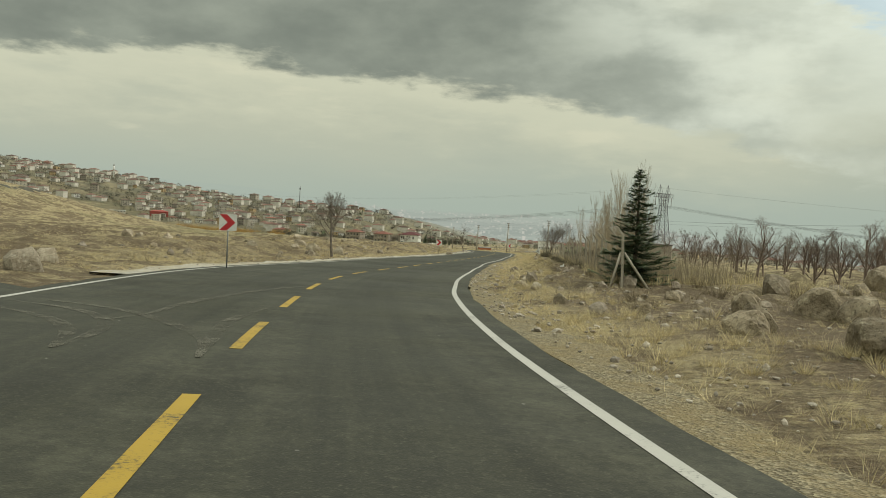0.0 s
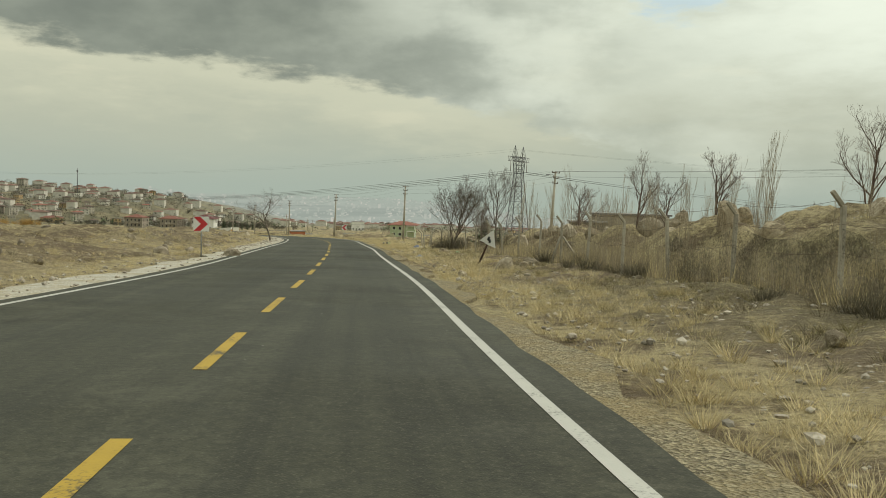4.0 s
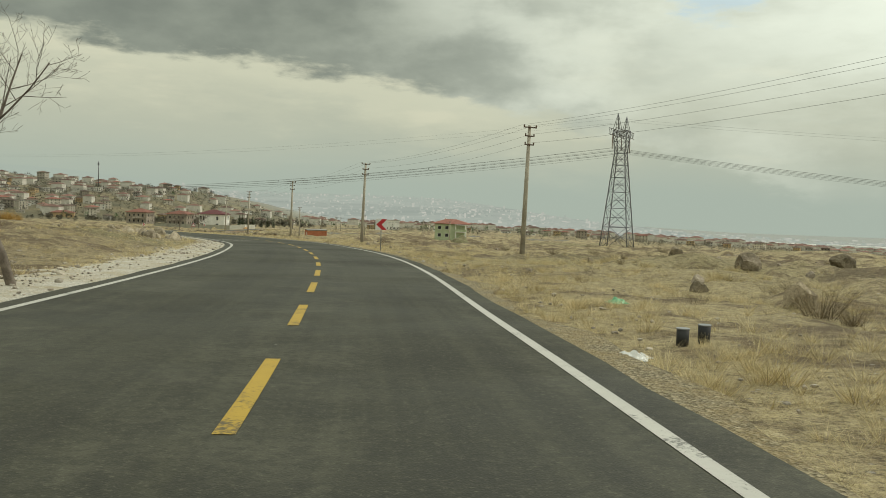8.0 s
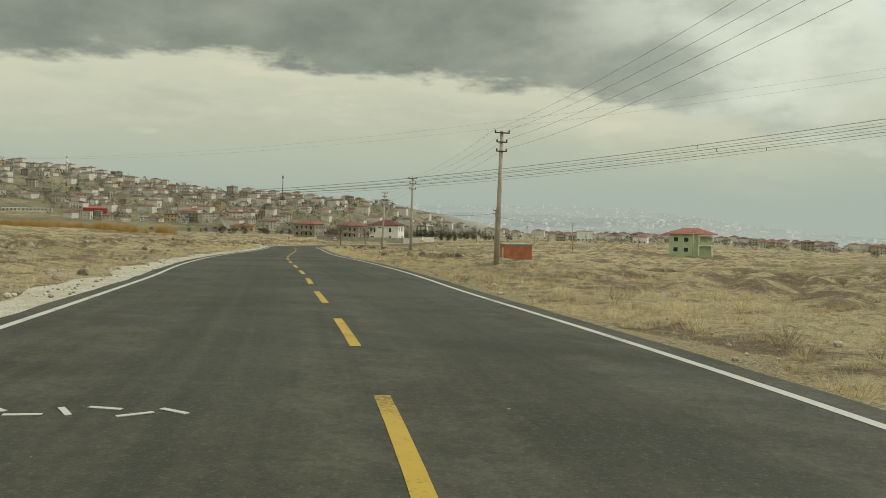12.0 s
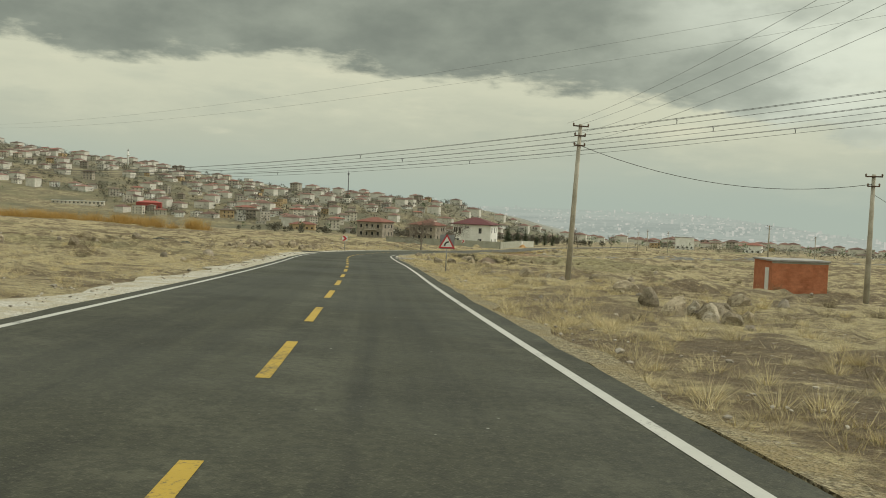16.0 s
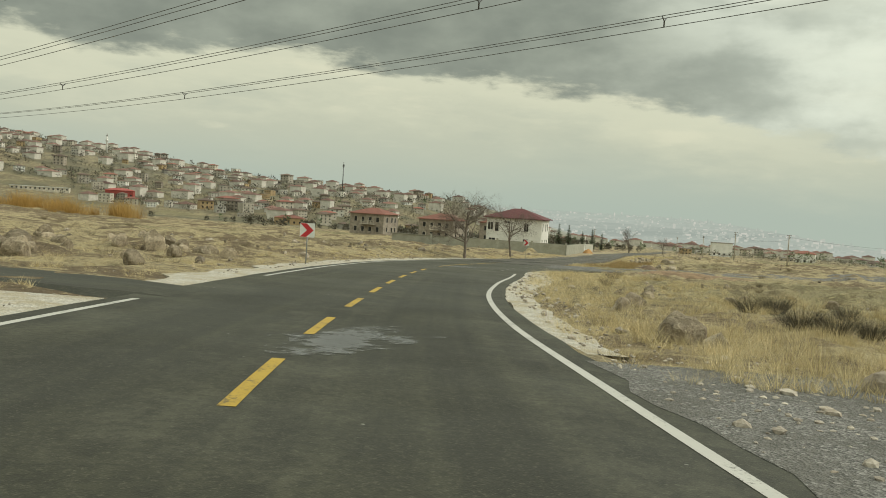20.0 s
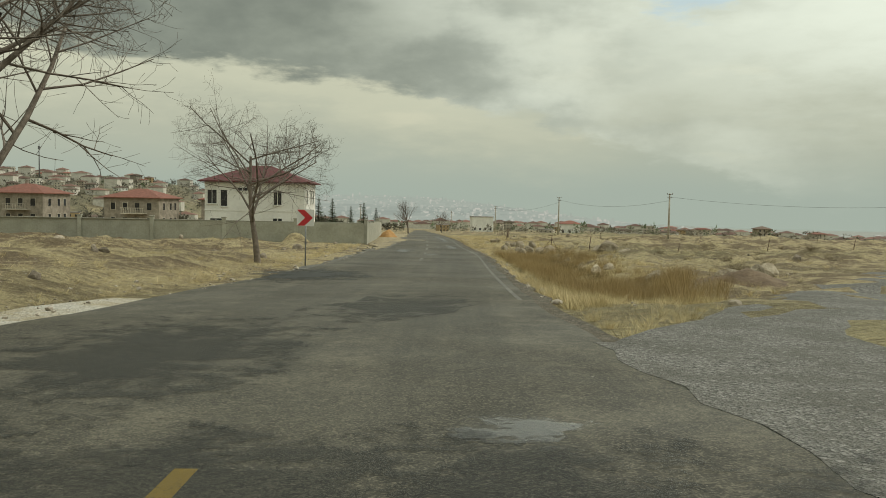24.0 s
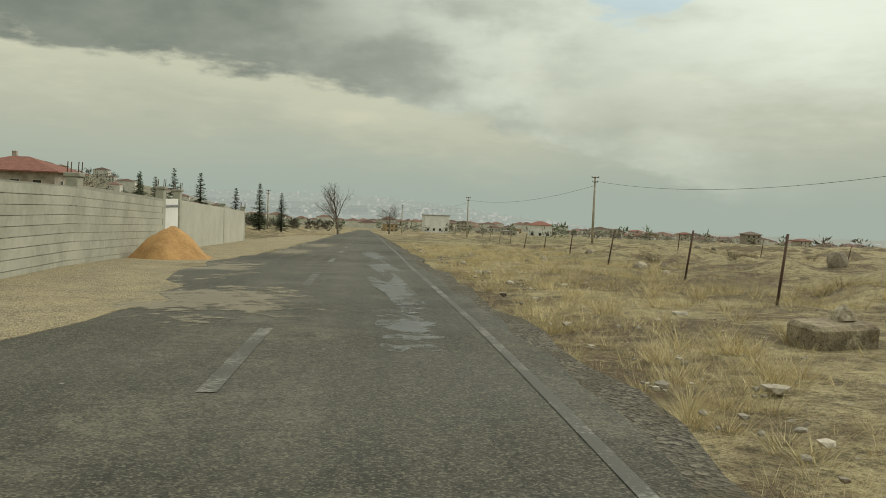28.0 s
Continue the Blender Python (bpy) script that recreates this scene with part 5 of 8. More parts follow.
    weeds = np.array([(fence_x(y) + r.uniform(-1.2, 0.6), y) for y in r.uniform(46, 110, 30)])
    bend = np.array([(-83.9, 375.6), (-83.0, 376.4), (-84.6, 376.2), (-82.4, 383.5), (-85.4, 381.8), (-84.6, 382.2), (-81.0, 377.0), (-79.5, 379.0), (-80.0, 374.0), (-78.4, 359.4), (-76.2, 360.2), (-77.4, 361.6), (-75.0, 360.9), (-79.2, 361.8)])
    tufts("thorn_bush", bend, r.uniform(0.5, 0.75, len(bend)), 760, 0.006, 1.35, M["dark_scrub"], "dark tangled thorn bushes in the bend", "scrub", 14)
    base = np.array([(-9.3, 136.2), (-8.6, 137.4), (-9.8, 138.0), (-7.9, 136.0), (-8.2, 139.2), (-9.0, 134.9), (-5.8, 128.2), (-6.6, 126.2), (-5.2, 147.6), (-5.9, 145.6), (-7.4, 141.2)])
    tufts("thicket_scrub", base, r.uniform(0.8, 1.5, len(base)), 420, 0.004, 0.6, M["dark_scrub"], "dark tangled brush at the feet of the thicket trees", "scrub", 17)
    herbs = scatter(1500, 60, 140, 6.4, 11.5, 311, 76)
    tufts("roadside_weeds", herbs, r.uniform(0.08, 0.26, len(herbs)), 36, 0.02, 1.3, M["olive"], "low olive-brown weeds on the bare verge", "weeds", 18)
    tufts("tumbleweed", weeds, r.uniform(0.35, 0.75, len(weeds)), 260, 0.006, 1.0, M["dark_scrub"], "dark tangled tumbleweed caught at the fence", "scrub", 12)
    low = np.concatenate([scatter(1500, 14, 140, 7.5, 30, 101, 70, 1.2), scatter(1800, 30, 150, -8, -40, 102, 71, 1.3), scatter(4200, 150, 430, 6.5, 60, 103, 72, 1.3), scatter(3200, 150, 440, -8, -60, 104, 73, 1.3), scatter(500, 450, 560, 7, 40, 105, 74)])
    humps = np.concatenate([scatter(260, 150, 430, 9, 55, 111, 72), scatter(200, 290, 440, -10, -50, 112, 73), scatter(40, 16, 60, 9, 24, 113), scatter(60, 452, 560, 8, 40, 114)])
    tufts("scrub", humps, r.uniform(0.35, 0.7, len(humps)), 170, 0.007, 1.15, M["scrub"], "rounded dark thorn bushes dotted over the field", "scrub", 7)
    tufts("scrub", low, r.uniform(0.14, 0.42, len(low)), 44, 0.009, 1.2, M["scrub"], "low grey-brown thorny scrub", "scrub", 6)


build_grass()


def build_stones():
    """Loose stones too many to count, joined."""
    r = np.random.RandomState(21)
    base = bmesh.new()
    bmesh.ops.create_icosphere(base, subdivisions=1, radius=0.5)
    bv = np.array([v.co[:] for v in base.verts])
    bf = np.array([[v.index for v in f.verts] for f in base.faces])
    base.free()
    rows = [(2600, 6, 140, 4.7, 14, 1.6), (2200, 28, 368, -4.9, -9, 1.5), (1500, 128, 215, -5.6, -10, 1.2), (1500, 92, 170, -6.2, -15, 1.2), (700, 200, 240, -6.2, -13, 1.2), (1800, 8, 120, 5.2, 10.5, 1.0), (900, 140, 370, 4.5, 8, 1.6), (1100, 362, 424, 4.3, 7.5, 1.4), (500, 380, 445, -5.2, -9, 1.3), (900, 446, 560, 3.6, 6.5, 1.6), (500, 446, 510, -3.8, -7, 1.4), (900, 150, 430, -9, -40, 1.3), (1100, 140, 440, 8, 50, 1.4)]
    spots = np.concatenate([scatter(n, a, b, c, d, 200 + i, None, f, 0.55) for i, (n, a, b, c, d, f) in enumerate(rows)])
    patch = np.stack([r.uniform(-89, -75, 900), r.uniform(358.2, 365.2, 900)], 1)
    spots = np.concatenate([spots, patch[side(patch[:, 0], patch[:, 1]) > half_right(patch[:, 1]) + 0.5]])
    n = len(spots)
    size = r.uniform(0.02, 0.085, n) * np.where(r.rand(n) < 0.12, 2.2, 1.0)
    v = bv[None] * r.uniform(0.7, 1.3, (n, len(bv), 1)) * size[:, None, None] * np.stack([r.uniform(0.8, 1.5, n), r.uniform(0.8, 1.5, n), r.uniform(0.5, 0.9, n)], 1)[:, None]
    z = land_z(spots[:, 0], spots[:, 1]) + size * 0.12
    v += np.stack([spots[:, 0], spots[:, 1], z], 1)[:, None]
    f = bf[None] + (np.arange(n) * len(bv))[:, None, None]
    tagged(part("loose_stones", mesh_of("loose_stones", v.reshape(-1, 3).tolist(), f.reshape(-1, 3).tolist(), M["stone_bits"]), M["stone_bits"]), "loose pale stones and gravel along the verges", "stones", kind="stuff")


def build_field_stones():
    """Half-sunk stones all over the fields, past counting."""
    r = np.random.RandomState(23)
    kinds = [(np.array([v.co[:] for v in m.vertices]), np.array([p.vertices[:] for p in m.polygons])) for m in (rock_mesh(60 + k, M["rock"], 0.55, 2) for k in range(5))]
    rows = [(330, 150, 430, 7, 55, 1.4), (190, 150, 445, -8, -45, 1.3), (70, 12, 60, 6.5, 20, 1.1), (110, 34, 140, -8, -30, 1.3), (60, 446, 560, 7, 30, 1.3), (170, 200, 285, -7.4, -20, 1.2), (110, 100, 165, -7.4, -18, 1.2), (90, 370, 446, -8, -26, 1.2), (80, 446, 500, -7, -18, 1.1)]
    spots = np.concatenate([scatter(n, a, b, c, d, 400 + i, 71, f, 1.2) for i, (n, a, b, c, d, f) in enumerate(rows)])
    low = ground_z(spots[:, 0], spots[:, 1])
    vs, fs, at = [], [], 0
    for (x, y), z in zip(spots, low):
        bv, bf = kinds[r.randint(len(kinds))]
        s, a = r.uniform(0.16, 0.55) * (1.6 if r.rand() < 0.15 else 1), r.uniform(0, 6.283)
        c, q = math.cos(a) * s, math.sin(a) * s
        vs.append(np.stack([bv[:, 0] * c - bv[:, 1] * q + x, bv[:, 0] * q + bv[:, 1] * c + y, bv[:, 2] * s * r.uniform(0.7, 1.2) + z + 0.10 * s], 1))
        fs.append(bf + at)
        at += len(bv)
    me = mesh_of("field_stones", np.concatenate(vs).tolist(), np.concatenate(fs).tolist(), M["field_stone"])
    tagged(part("field_stones", me, M["field_stone"]), "many half-sunk brown stones scattered over the fields", "stones", kind="stuff")


build_stones()
build_field_stones()


# ---- road signs ----
def plate(points, thick, back=False):
    """A flat plate in the x-z plane, its face towards -y."""
    bm = bmesh.new()
    f = bm.faces.new([bm.verts.new((x, 0, z)) for x, z in points])
    ext = bmesh.ops.extrude_face_region(bm, geom=[f])
    bmesh.ops.translate(bm, verts=[v for v in ext["geom"] if isinstance(v, bmesh.types.BMVert)], vec=(0, thick, 0))
    bmesh.ops.recalc_face_normals(bm, faces=bm.faces[:])
    return bm


def rounded(w, h, r, n=4):
    pts = []
    for cx, cz, a0 in ((w / 2 - r, h / 2 - r, 0), (-w / 2 + r, h / 2 - r, 90), (-w / 2 + r, -h / 2 + r, 180), (w / 2 - r, -h / 2 + r, 270)):
        pts += [(cx + r * math.cos(radians(a0 + 90 * k / n)), cz + r * math.sin(radians(a0 + 90 * k / n))) for k in range(n + 1)]
    return pts


def sign_post(t, height, mat, radius=0.03):
    part("post", tubed([(0, 0, -0.15), (0, 0, height)], [radius, radius], 10), mat, t, "galvanised steel post")


def chevron_sign(x, y, turn, way, top=2.38, size=0.74):
    t = thing("chevron_sign", x, y, gz(x, y), turn, "white square road sign with red chevron on a steel post", "road sign", "chevron signs")
    sign_post(t, top - 0.05, M["steel"])
    c = top - size / 2
    p = part("panel", plate(rounded(size, size * 0.96, 0.04), 0.02), M["sign_white"], t, "white sign panel", pose(0, -0.055, c))
    s = size
    pts = [(-0.49, 0.46), (-0.06, 0.46), (0.43, 0), (-0.06, -0.46), (-0.49, -0.46), (-0.02, 0)]
    part("chevron", plate([(way * a * s, b * s) for a, b in (pts if way > 0 else pts[::-1])], 0.004), M["sign_red"], p, "red chevron", pose(0, -0.006, 0))
    for dz in (-0.2, 0.2):
        part("bracket", boxed(0, -0.02, c + dz, 0.34, 0.03, 0.04), M["sign_back"], t)
    return t


chevron_sign(-15.7, 33.7, 12, 1, 2.40)
chevron_sign(-21.9, 112.6, 4, 1, 2.05)
chevron_sign(-21.7, 198.0, 3, -1, 2.15)
chevron_sign(-105.7, 393.5, 17, 1, 2.15)
chevron_sign(-107.5, 463.6, -4, 1, 2.48)


def ring(pts, k):
    cx, cz = sum(p[0] for p in pts) / 3, sum(p[1] for p in pts) / 3
    return [(cx + (p[0] - cx) * k, cz + (p[1] - cz) * k) for p in pts]


def triangle_sign(x, y, turn, tilt, side_len, top, faded, glyph, label):
    t = new("warning_sign")
    t.matrix_basis = pose(x, y, gz(x, y), 0, tilt, turn)
    tagged(t, label, "road sign")
    h = side_len * 0.866
    sign_post(t, top - 0.1, M["rust"] if faded else M["steel"], 0.045 if faded else 0.03)
    tri = [(-side_len / 2, 0), (side_len / 2, 0), (0, h)]
    m = pose(0, -0.06, top - h)
    if not faded:
        part("backing_plate", plate(rounded(side_len * 0.86, side_len * 0.86, 0.05), 0.015), M["sign_back"], t, "grey square backing plate", pose(0.02, -0.035, top - h * 0.55))
    p = part("panel", plate(tri, 0.015), M["sign_white"] if faded else M["sign_red"], t, "", m)
    if not faded:
        part("face", plate(ring(tri, 0.72), 0.004), M["sign_white"], p, "", pose(0, -0.006, 0))
    else:
        part("border", plate([(-side_len / 2, 0), (-side_len * 0.1, 0), (-side_len * 0.16, 0.03), (-side_len * 0.46, 0.035)], 0.004), M["rust"], p, "scorched broken edge", pose(0, -0.006, 0))
    bm = bmesh.new()
    for a, b in zip(glyph, glyph[1:]):
        d = Vector((b[0] - a[0], 0, b[1] - a[1]))
        n = Vector((-d.z, 0, d.x)).normalized() * side_len * (0.055 if faded else 0.047)
        va, vb = Vector((a[0] * side_len, 0, a[1] * side_len)), Vector((b[0] * side_len, 0, b[1] * side_len))
        bm.faces.new([bm.verts.new(q) for q in (va - n, vb - n, vb + n, va + n)])
    part("symbol", bm, M["sign_black"], p, "black bend arrow", pose(0, -0.012, 0))
    return t


triangle_sign(-72.2, 329.1, 18, 0, 0.92, 2.2, False, [(-0.13, 0.14), (-0.11, 0.25), (-0.05, 0.33), (0.03, 0.375), (0.12, 0.385)], "triangular red-bordered bend warning sign on a steel post")
triangle_sign(-8.75, 109.6, -10, 22, 0.82, 1.68, True, [(0.07, 0.12), (0.08, 0.29), (-0.07, 0.24), (-0.05, 0.45)], "faded white triangular bend sign leaning on a dark post")


# ---- power poles, wires and pylon ----
def power_pole(x, y, turn, height, tilt=0.0, arms=3, lamp=False):
    z = gz(x, y)
    t = new("power_pole")
    t.matrix_basis = pose(x, y, z, 0, tilt, turn)
    tagged(t, "tapered concrete power pole with insulators on short arms", "power pole", "power poles")
    part("shaft", tubed([(0, 0, -0.4), (0, 0, height * 0.5), (0, 0, height)], [0.165, 0.13, 0.095], 10), M["concrete"], t)
    for k in range(arms):
        zz = height - 0.12 - k * 0.52
        arm = part("arm", boxed(0, -0.1, zz, 0.86 if k == 0 else 0.62, 0.07, 0.07, 0.008), M["rust"], t)
        for s in (-1, 1):
            part("insulator", tubed([(s * (0.40 if k == 0 else 0.28), -0.1, zz + 0.03), (s * (0.40 if k == 0 else 0.28), -0.1, zz + 0.10), (s * (0.40 if k == 0 else 0.28), -0.1, zz + 0.16)], [0.035, 0.055, 0.03], 8), M["porcelain"], arm)
    if lamp:
        part("lamp_arm", tubed([(0, 0, height - 0.5), (-0.4, 0, height - 0.3), (-0.75, 0, height - 0.32)], [0.025] * 3, 6), M["steel"], t)
        part("lamp_head", boxed(-0.85, 0, height - 0.36, 0.36, 0.16, 0.1, 0.03), M["sign_back"], t)
    return t


LINE = [(2.05, 155.7, 7.9), (-12.9, 195.6, 7.9), (-25.8, 228.0, 7.95), (-39.0, 262.3, 7.7), (-52.9, 297.0, 7.8), (-65.6, 330.3, 8.5)]
for i, (x, y, h) in enumerate(LINE):
    power_pole(x, y, 20, h, (3.0, 1.2, 1.5, 1.0, 0.6, 2.2)[i], 3, i == 0)
FAR_LINE = [(-66.7, 549.9, 7.3), (-75.2, 597.1, 7.7), (-82.4, 661.0, 7.9), (-92, 735, 8), (-50.0, 334.5, 7.3), (-46, 450, 7.5), (-27, 538, 7.6), (-15.5, 431.5, 7.2), (-119, 655, 7.5)]
for x, y, h in FAR_LINE:
    power_pole(x, y, 0, h, 0, 2)


def wire(a, b, sag, radius, name="cable", parts=14):
    pts = []
    for k in range(parts + 1):
        u = k / parts
        p = Vector(a).lerp(Vector(b), u)
        p.z -= 4 * sag * u * (1 - u)
        pts.append(p)
    bm = bmesh.new()
    tube(bm, pts, [radius] * (parts + 1), 4, False)
    return bm


def top_of(p, k, s):
    x, y, h = p
    w = (0.40 if k == 0 else 0.28) * s
    return (x + w * math.cos(radians(20)), y + w * math.sin(radians(20)), gz(x, y) + h - 0.0 - 0.52 * k)


def cables():
    for a, b in zip(LINE, LINE[1:]):
        t = thing("power_line", (a[0] + b[0]) / 2, (a[1] + b[1]) / 2, 0, 0, "four thin dark cables strung between concrete poles", "cable", "low power line")
        for k, s in ((0, -1), (0, 1), (1, 1), (2, 1)):
            ob = part("cable", wire(top_of(a, k, s), top_of(b, k, s), 0.45, 0.0055), M["wire"], t)
            ob.matrix_parent_inverse = t.matrix_basis.inverted()
    pairs = [(LINE[5], FAR_LINE[4]), (FAR_LINE[4], FAR_LINE[7]), (FAR_LINE[0], FAR_LINE[1]), (FAR_LINE[1], FAR_LINE[2]), (FAR_LINE[2], FAR_LINE[3]), (FAR_LINE[6], FAR_LINE[0])]
    for a, b in pairs:
        t = thing("power_line", (a[0] + b[0]) / 2, (a[1] + b[1]) / 2, 0, 0, "thin dark cable sagging between poles", "cable", "low power line")
        for k in (0,):
            ob = part("cable", wire(top_of(a, k + 2, 0), top_of(b, k + 1, 0), 1.1, 0.016), M["wire"], t)
            ob.matrix_parent_inverse = t.matrix_basis.inverted()
    # service drop over the field to the first pole from the right
    t = thing("power_line", 20, 150, 0, 0, "thin dark cables running off over the field", "cable", "low power line")
    for k, s in ((0, -1), (0, 1), (1, 1)):
        ob = part("cable", wire(top_of(LINE[0], k, s), (46 + s, 118, gz(46, 118) + 7.6 - 0.5 * k), 0.5, 0.008), M["wire"], t)
        ob.matrix_parent_inverse = t.matrix_basis.inverted()


cables()


def pylon(x, y, turn, height):
    z = gz(x, y)
    t = thing("pylon", x, y, z - 0.2, turn, "tall steel lattice pylon with twin peaks", "pylon")

    def bar(bm, a, b, r):
        tube(bm, [a, b], [r, r], 4, False)

    def half(h):
        return 3.1 + (1.15 - 3.1) * h / 21.2 if h < 21.2 else 1.15 + 0.4 * (h - 21.2) / 5
    levels = [0, 4.8, 9.0, 12.6, 15.8, 18.6, 21.2, 23.8, 26.2]
    for sx in (-1, 1):
        for sy in (-1, 1):
            part("leg", tubed([(sx * half(a), sy * half(a), a) for a in levels], [0.12] * len(levels), 4), M["lattice"], t)
    for f in range(4):
        m = Matrix.Rotation(f * math.pi / 2, 3, "Z")
        for a, b in zip(levels, levels[1:]):
            ha, hb = half(a), half(b)
            c = [m @ Vector(v) for v in ((-ha, -ha, a), (ha, -ha, a), (-hb, -hb, b), (hb, -hb, b))]
            for p, q, w in ((c[0], c[3], 0.055), (c[1], c[2], 0.055), (c[2], c[3], 0.06), ((c[0] + c[2]) / 2, (c[1] + c[3]) / 2, 0.035)):
                part("brace", tubed([p, q], [w, w], 4), M["lattice"], t)
    for zz in (24.9, 26.2):
        for sy in (-0.8, 0.8):
            part("crossarm_beam", tubed([(-7.6, sy, zz), (7.6, sy, zz)], [0.08, 0.08], 4), M["lattice"], t)
    for sy in (-0.8, 0.8):
        bm = bmesh.new()
        pts = [(-7.6 + 0.95 * k, sy, 24.9 if k % 2 else 26.2) for k in range(17)]
        tube(bm, pts, [0.05] * 17, 4, False)
        part("crossarm_lacing", bm, M["lattice"], t)
    for s in (-1, 1):
        peak = part("peak", tubed([(s * 3.0, 0, 26.2), (s * 3.7, 0, height)], [0.09, 0.07], 4), M["lattice"], t)
        for dx, dy in ((-0.9, -0.7), (0.9, -0.7), (0.9, 0.7), (-0.9, 0.7)):
            part("peak_leg", tubed([(s * 3.7 + dx, dy, 26.2), (s * 3.7, 0, height)], [0.06, 0.05], 4), M["lattice"], peak)
        for u in (0.3, 0.6):
            q = 1 - u
            part("peak_tie", tubed([(s * 3.7 - 0.9 * q, -0.7 * q, 26.2 + (height - 26.2) * u), (s * 3.7 + 0.9 * q, 0.7 * q, 26.2 + (height - 26.2) * u)], [0.04, 0.04], 4), M["lattice"], peak)
    for px in (-7.4, 0.0, 7.4):
        part("insulator_string", tubed([(px, 0, 24.9), (px, 0, 21.7)], [0.09, 0.09], 6), M["porcelain"], t)
    return t


pylon(21.1, 333.5, 63.5, 29.7)


def high_cables():
    """Three bundles of three cables each, slung from the pylon over the road, with Y-shaped spacers, and two thin wires above."""
    z = gz(21.1, 333.5) + 21.5
    turn = radians(153.5)
    d = Vector((math.cos(turn), math.sin(turn), 0))
    n = Vector((d.y, -d.x, 0))
    foot = Vector((21.1, 333.5, z))
    for o in (-7.5, 0.0, 8.0):
        a = foot + n * o
        b, b2 = a + d * 420 + Vector((0, 0, -1.3)), a - d * 400 + Vector((0, 0, -4))
        t = thing("high_voltage_line", -100, 480, 0, 0, "bundle of three dark high-voltage cables with spacers crossing the road", "cable", "high-voltage line")
        tri = (n * -0.24 + Vector((0, 0, 0.2)), n * 0.24 + Vector((0, 0, 0.2)), Vector((0, 0, -0.3)))
        for h in tri:
            for e, sag in ((b, 12.8), (b2, 12.2)):
                ob = part("cable", wire(a + h, e + h, sag, 0.019, "cable", 44), M["wire"], t)
                ob.matrix_parent_inverse = t.matrix_basis.inverted()
        for k in range(1, 9):
            u = 0.105 * k - 0.012 * (o > 5)
            p = a.lerp(b, u)
            p.z -= 4 * 12.8 * u * (1 - u)
            bm = bmesh.new()
            for h in tri:
                tube(bm, [p, p + h], [0.035, 0.035], 4)
            ob = part("spacer", bm, M["wire"], t)
            ob.matrix_parent_inverse = t.matrix_basis.inverted()
    t = thing("high_voltage_line", -100, 480, 0, 0, "thin ground wires high over the road", "cable", "high-voltage line")
    for o in (-3.7, 3.7):
        a = foot + Vector((0, 0, 6.8)) + n * o
        for e in (a + d * 420, a - d * 400):
            ob = part("cable", wire(a, e, 9.5, 0.010, "cable", 44), M["wire"], t)
            ob.matrix_parent_inverse = t.matrix_basis.inverted()


high_cables()


# ---- field fences ----
def concrete_post(x, y, h, turn, tilt=0.0, stays=False, mat=None, kink=True):
    t = new("fence_post")
    t.matrix_basis = pose(x, y, gz(x, y), tilt * 0.4, tilt, turn)
    tagged(t, "weathered concrete fence post with a bent top" if not stays else "concrete corner post held by two slanting stays", "fence post", "concrete fence posts")
    m = mat or M["concrete"]
    part("shaft", boxed(0, 0, h * 0.42, 0.095, 0.095, h * 0.98, 0.012), m, t)
    if kink:
        bm = boxed(0, 0, 0, 0.085, 0.085, 0.36, 0.012)
        bmesh.ops.transform(bm, matrix=pose(-0.13, 0, h * 0.9 + 0.16, 0, -38, 0), verts=bm.verts[:])
        part("head", bm, m, t)
    if stays:
        for a in (-1, 1):
            part("stay", tubed([(0.95 if a > 0 else -0.45, -0.1, -0.1), (a * 0.06, 0, h * 0.6)], [0.05, 0.045], 4), m, t)
    return t


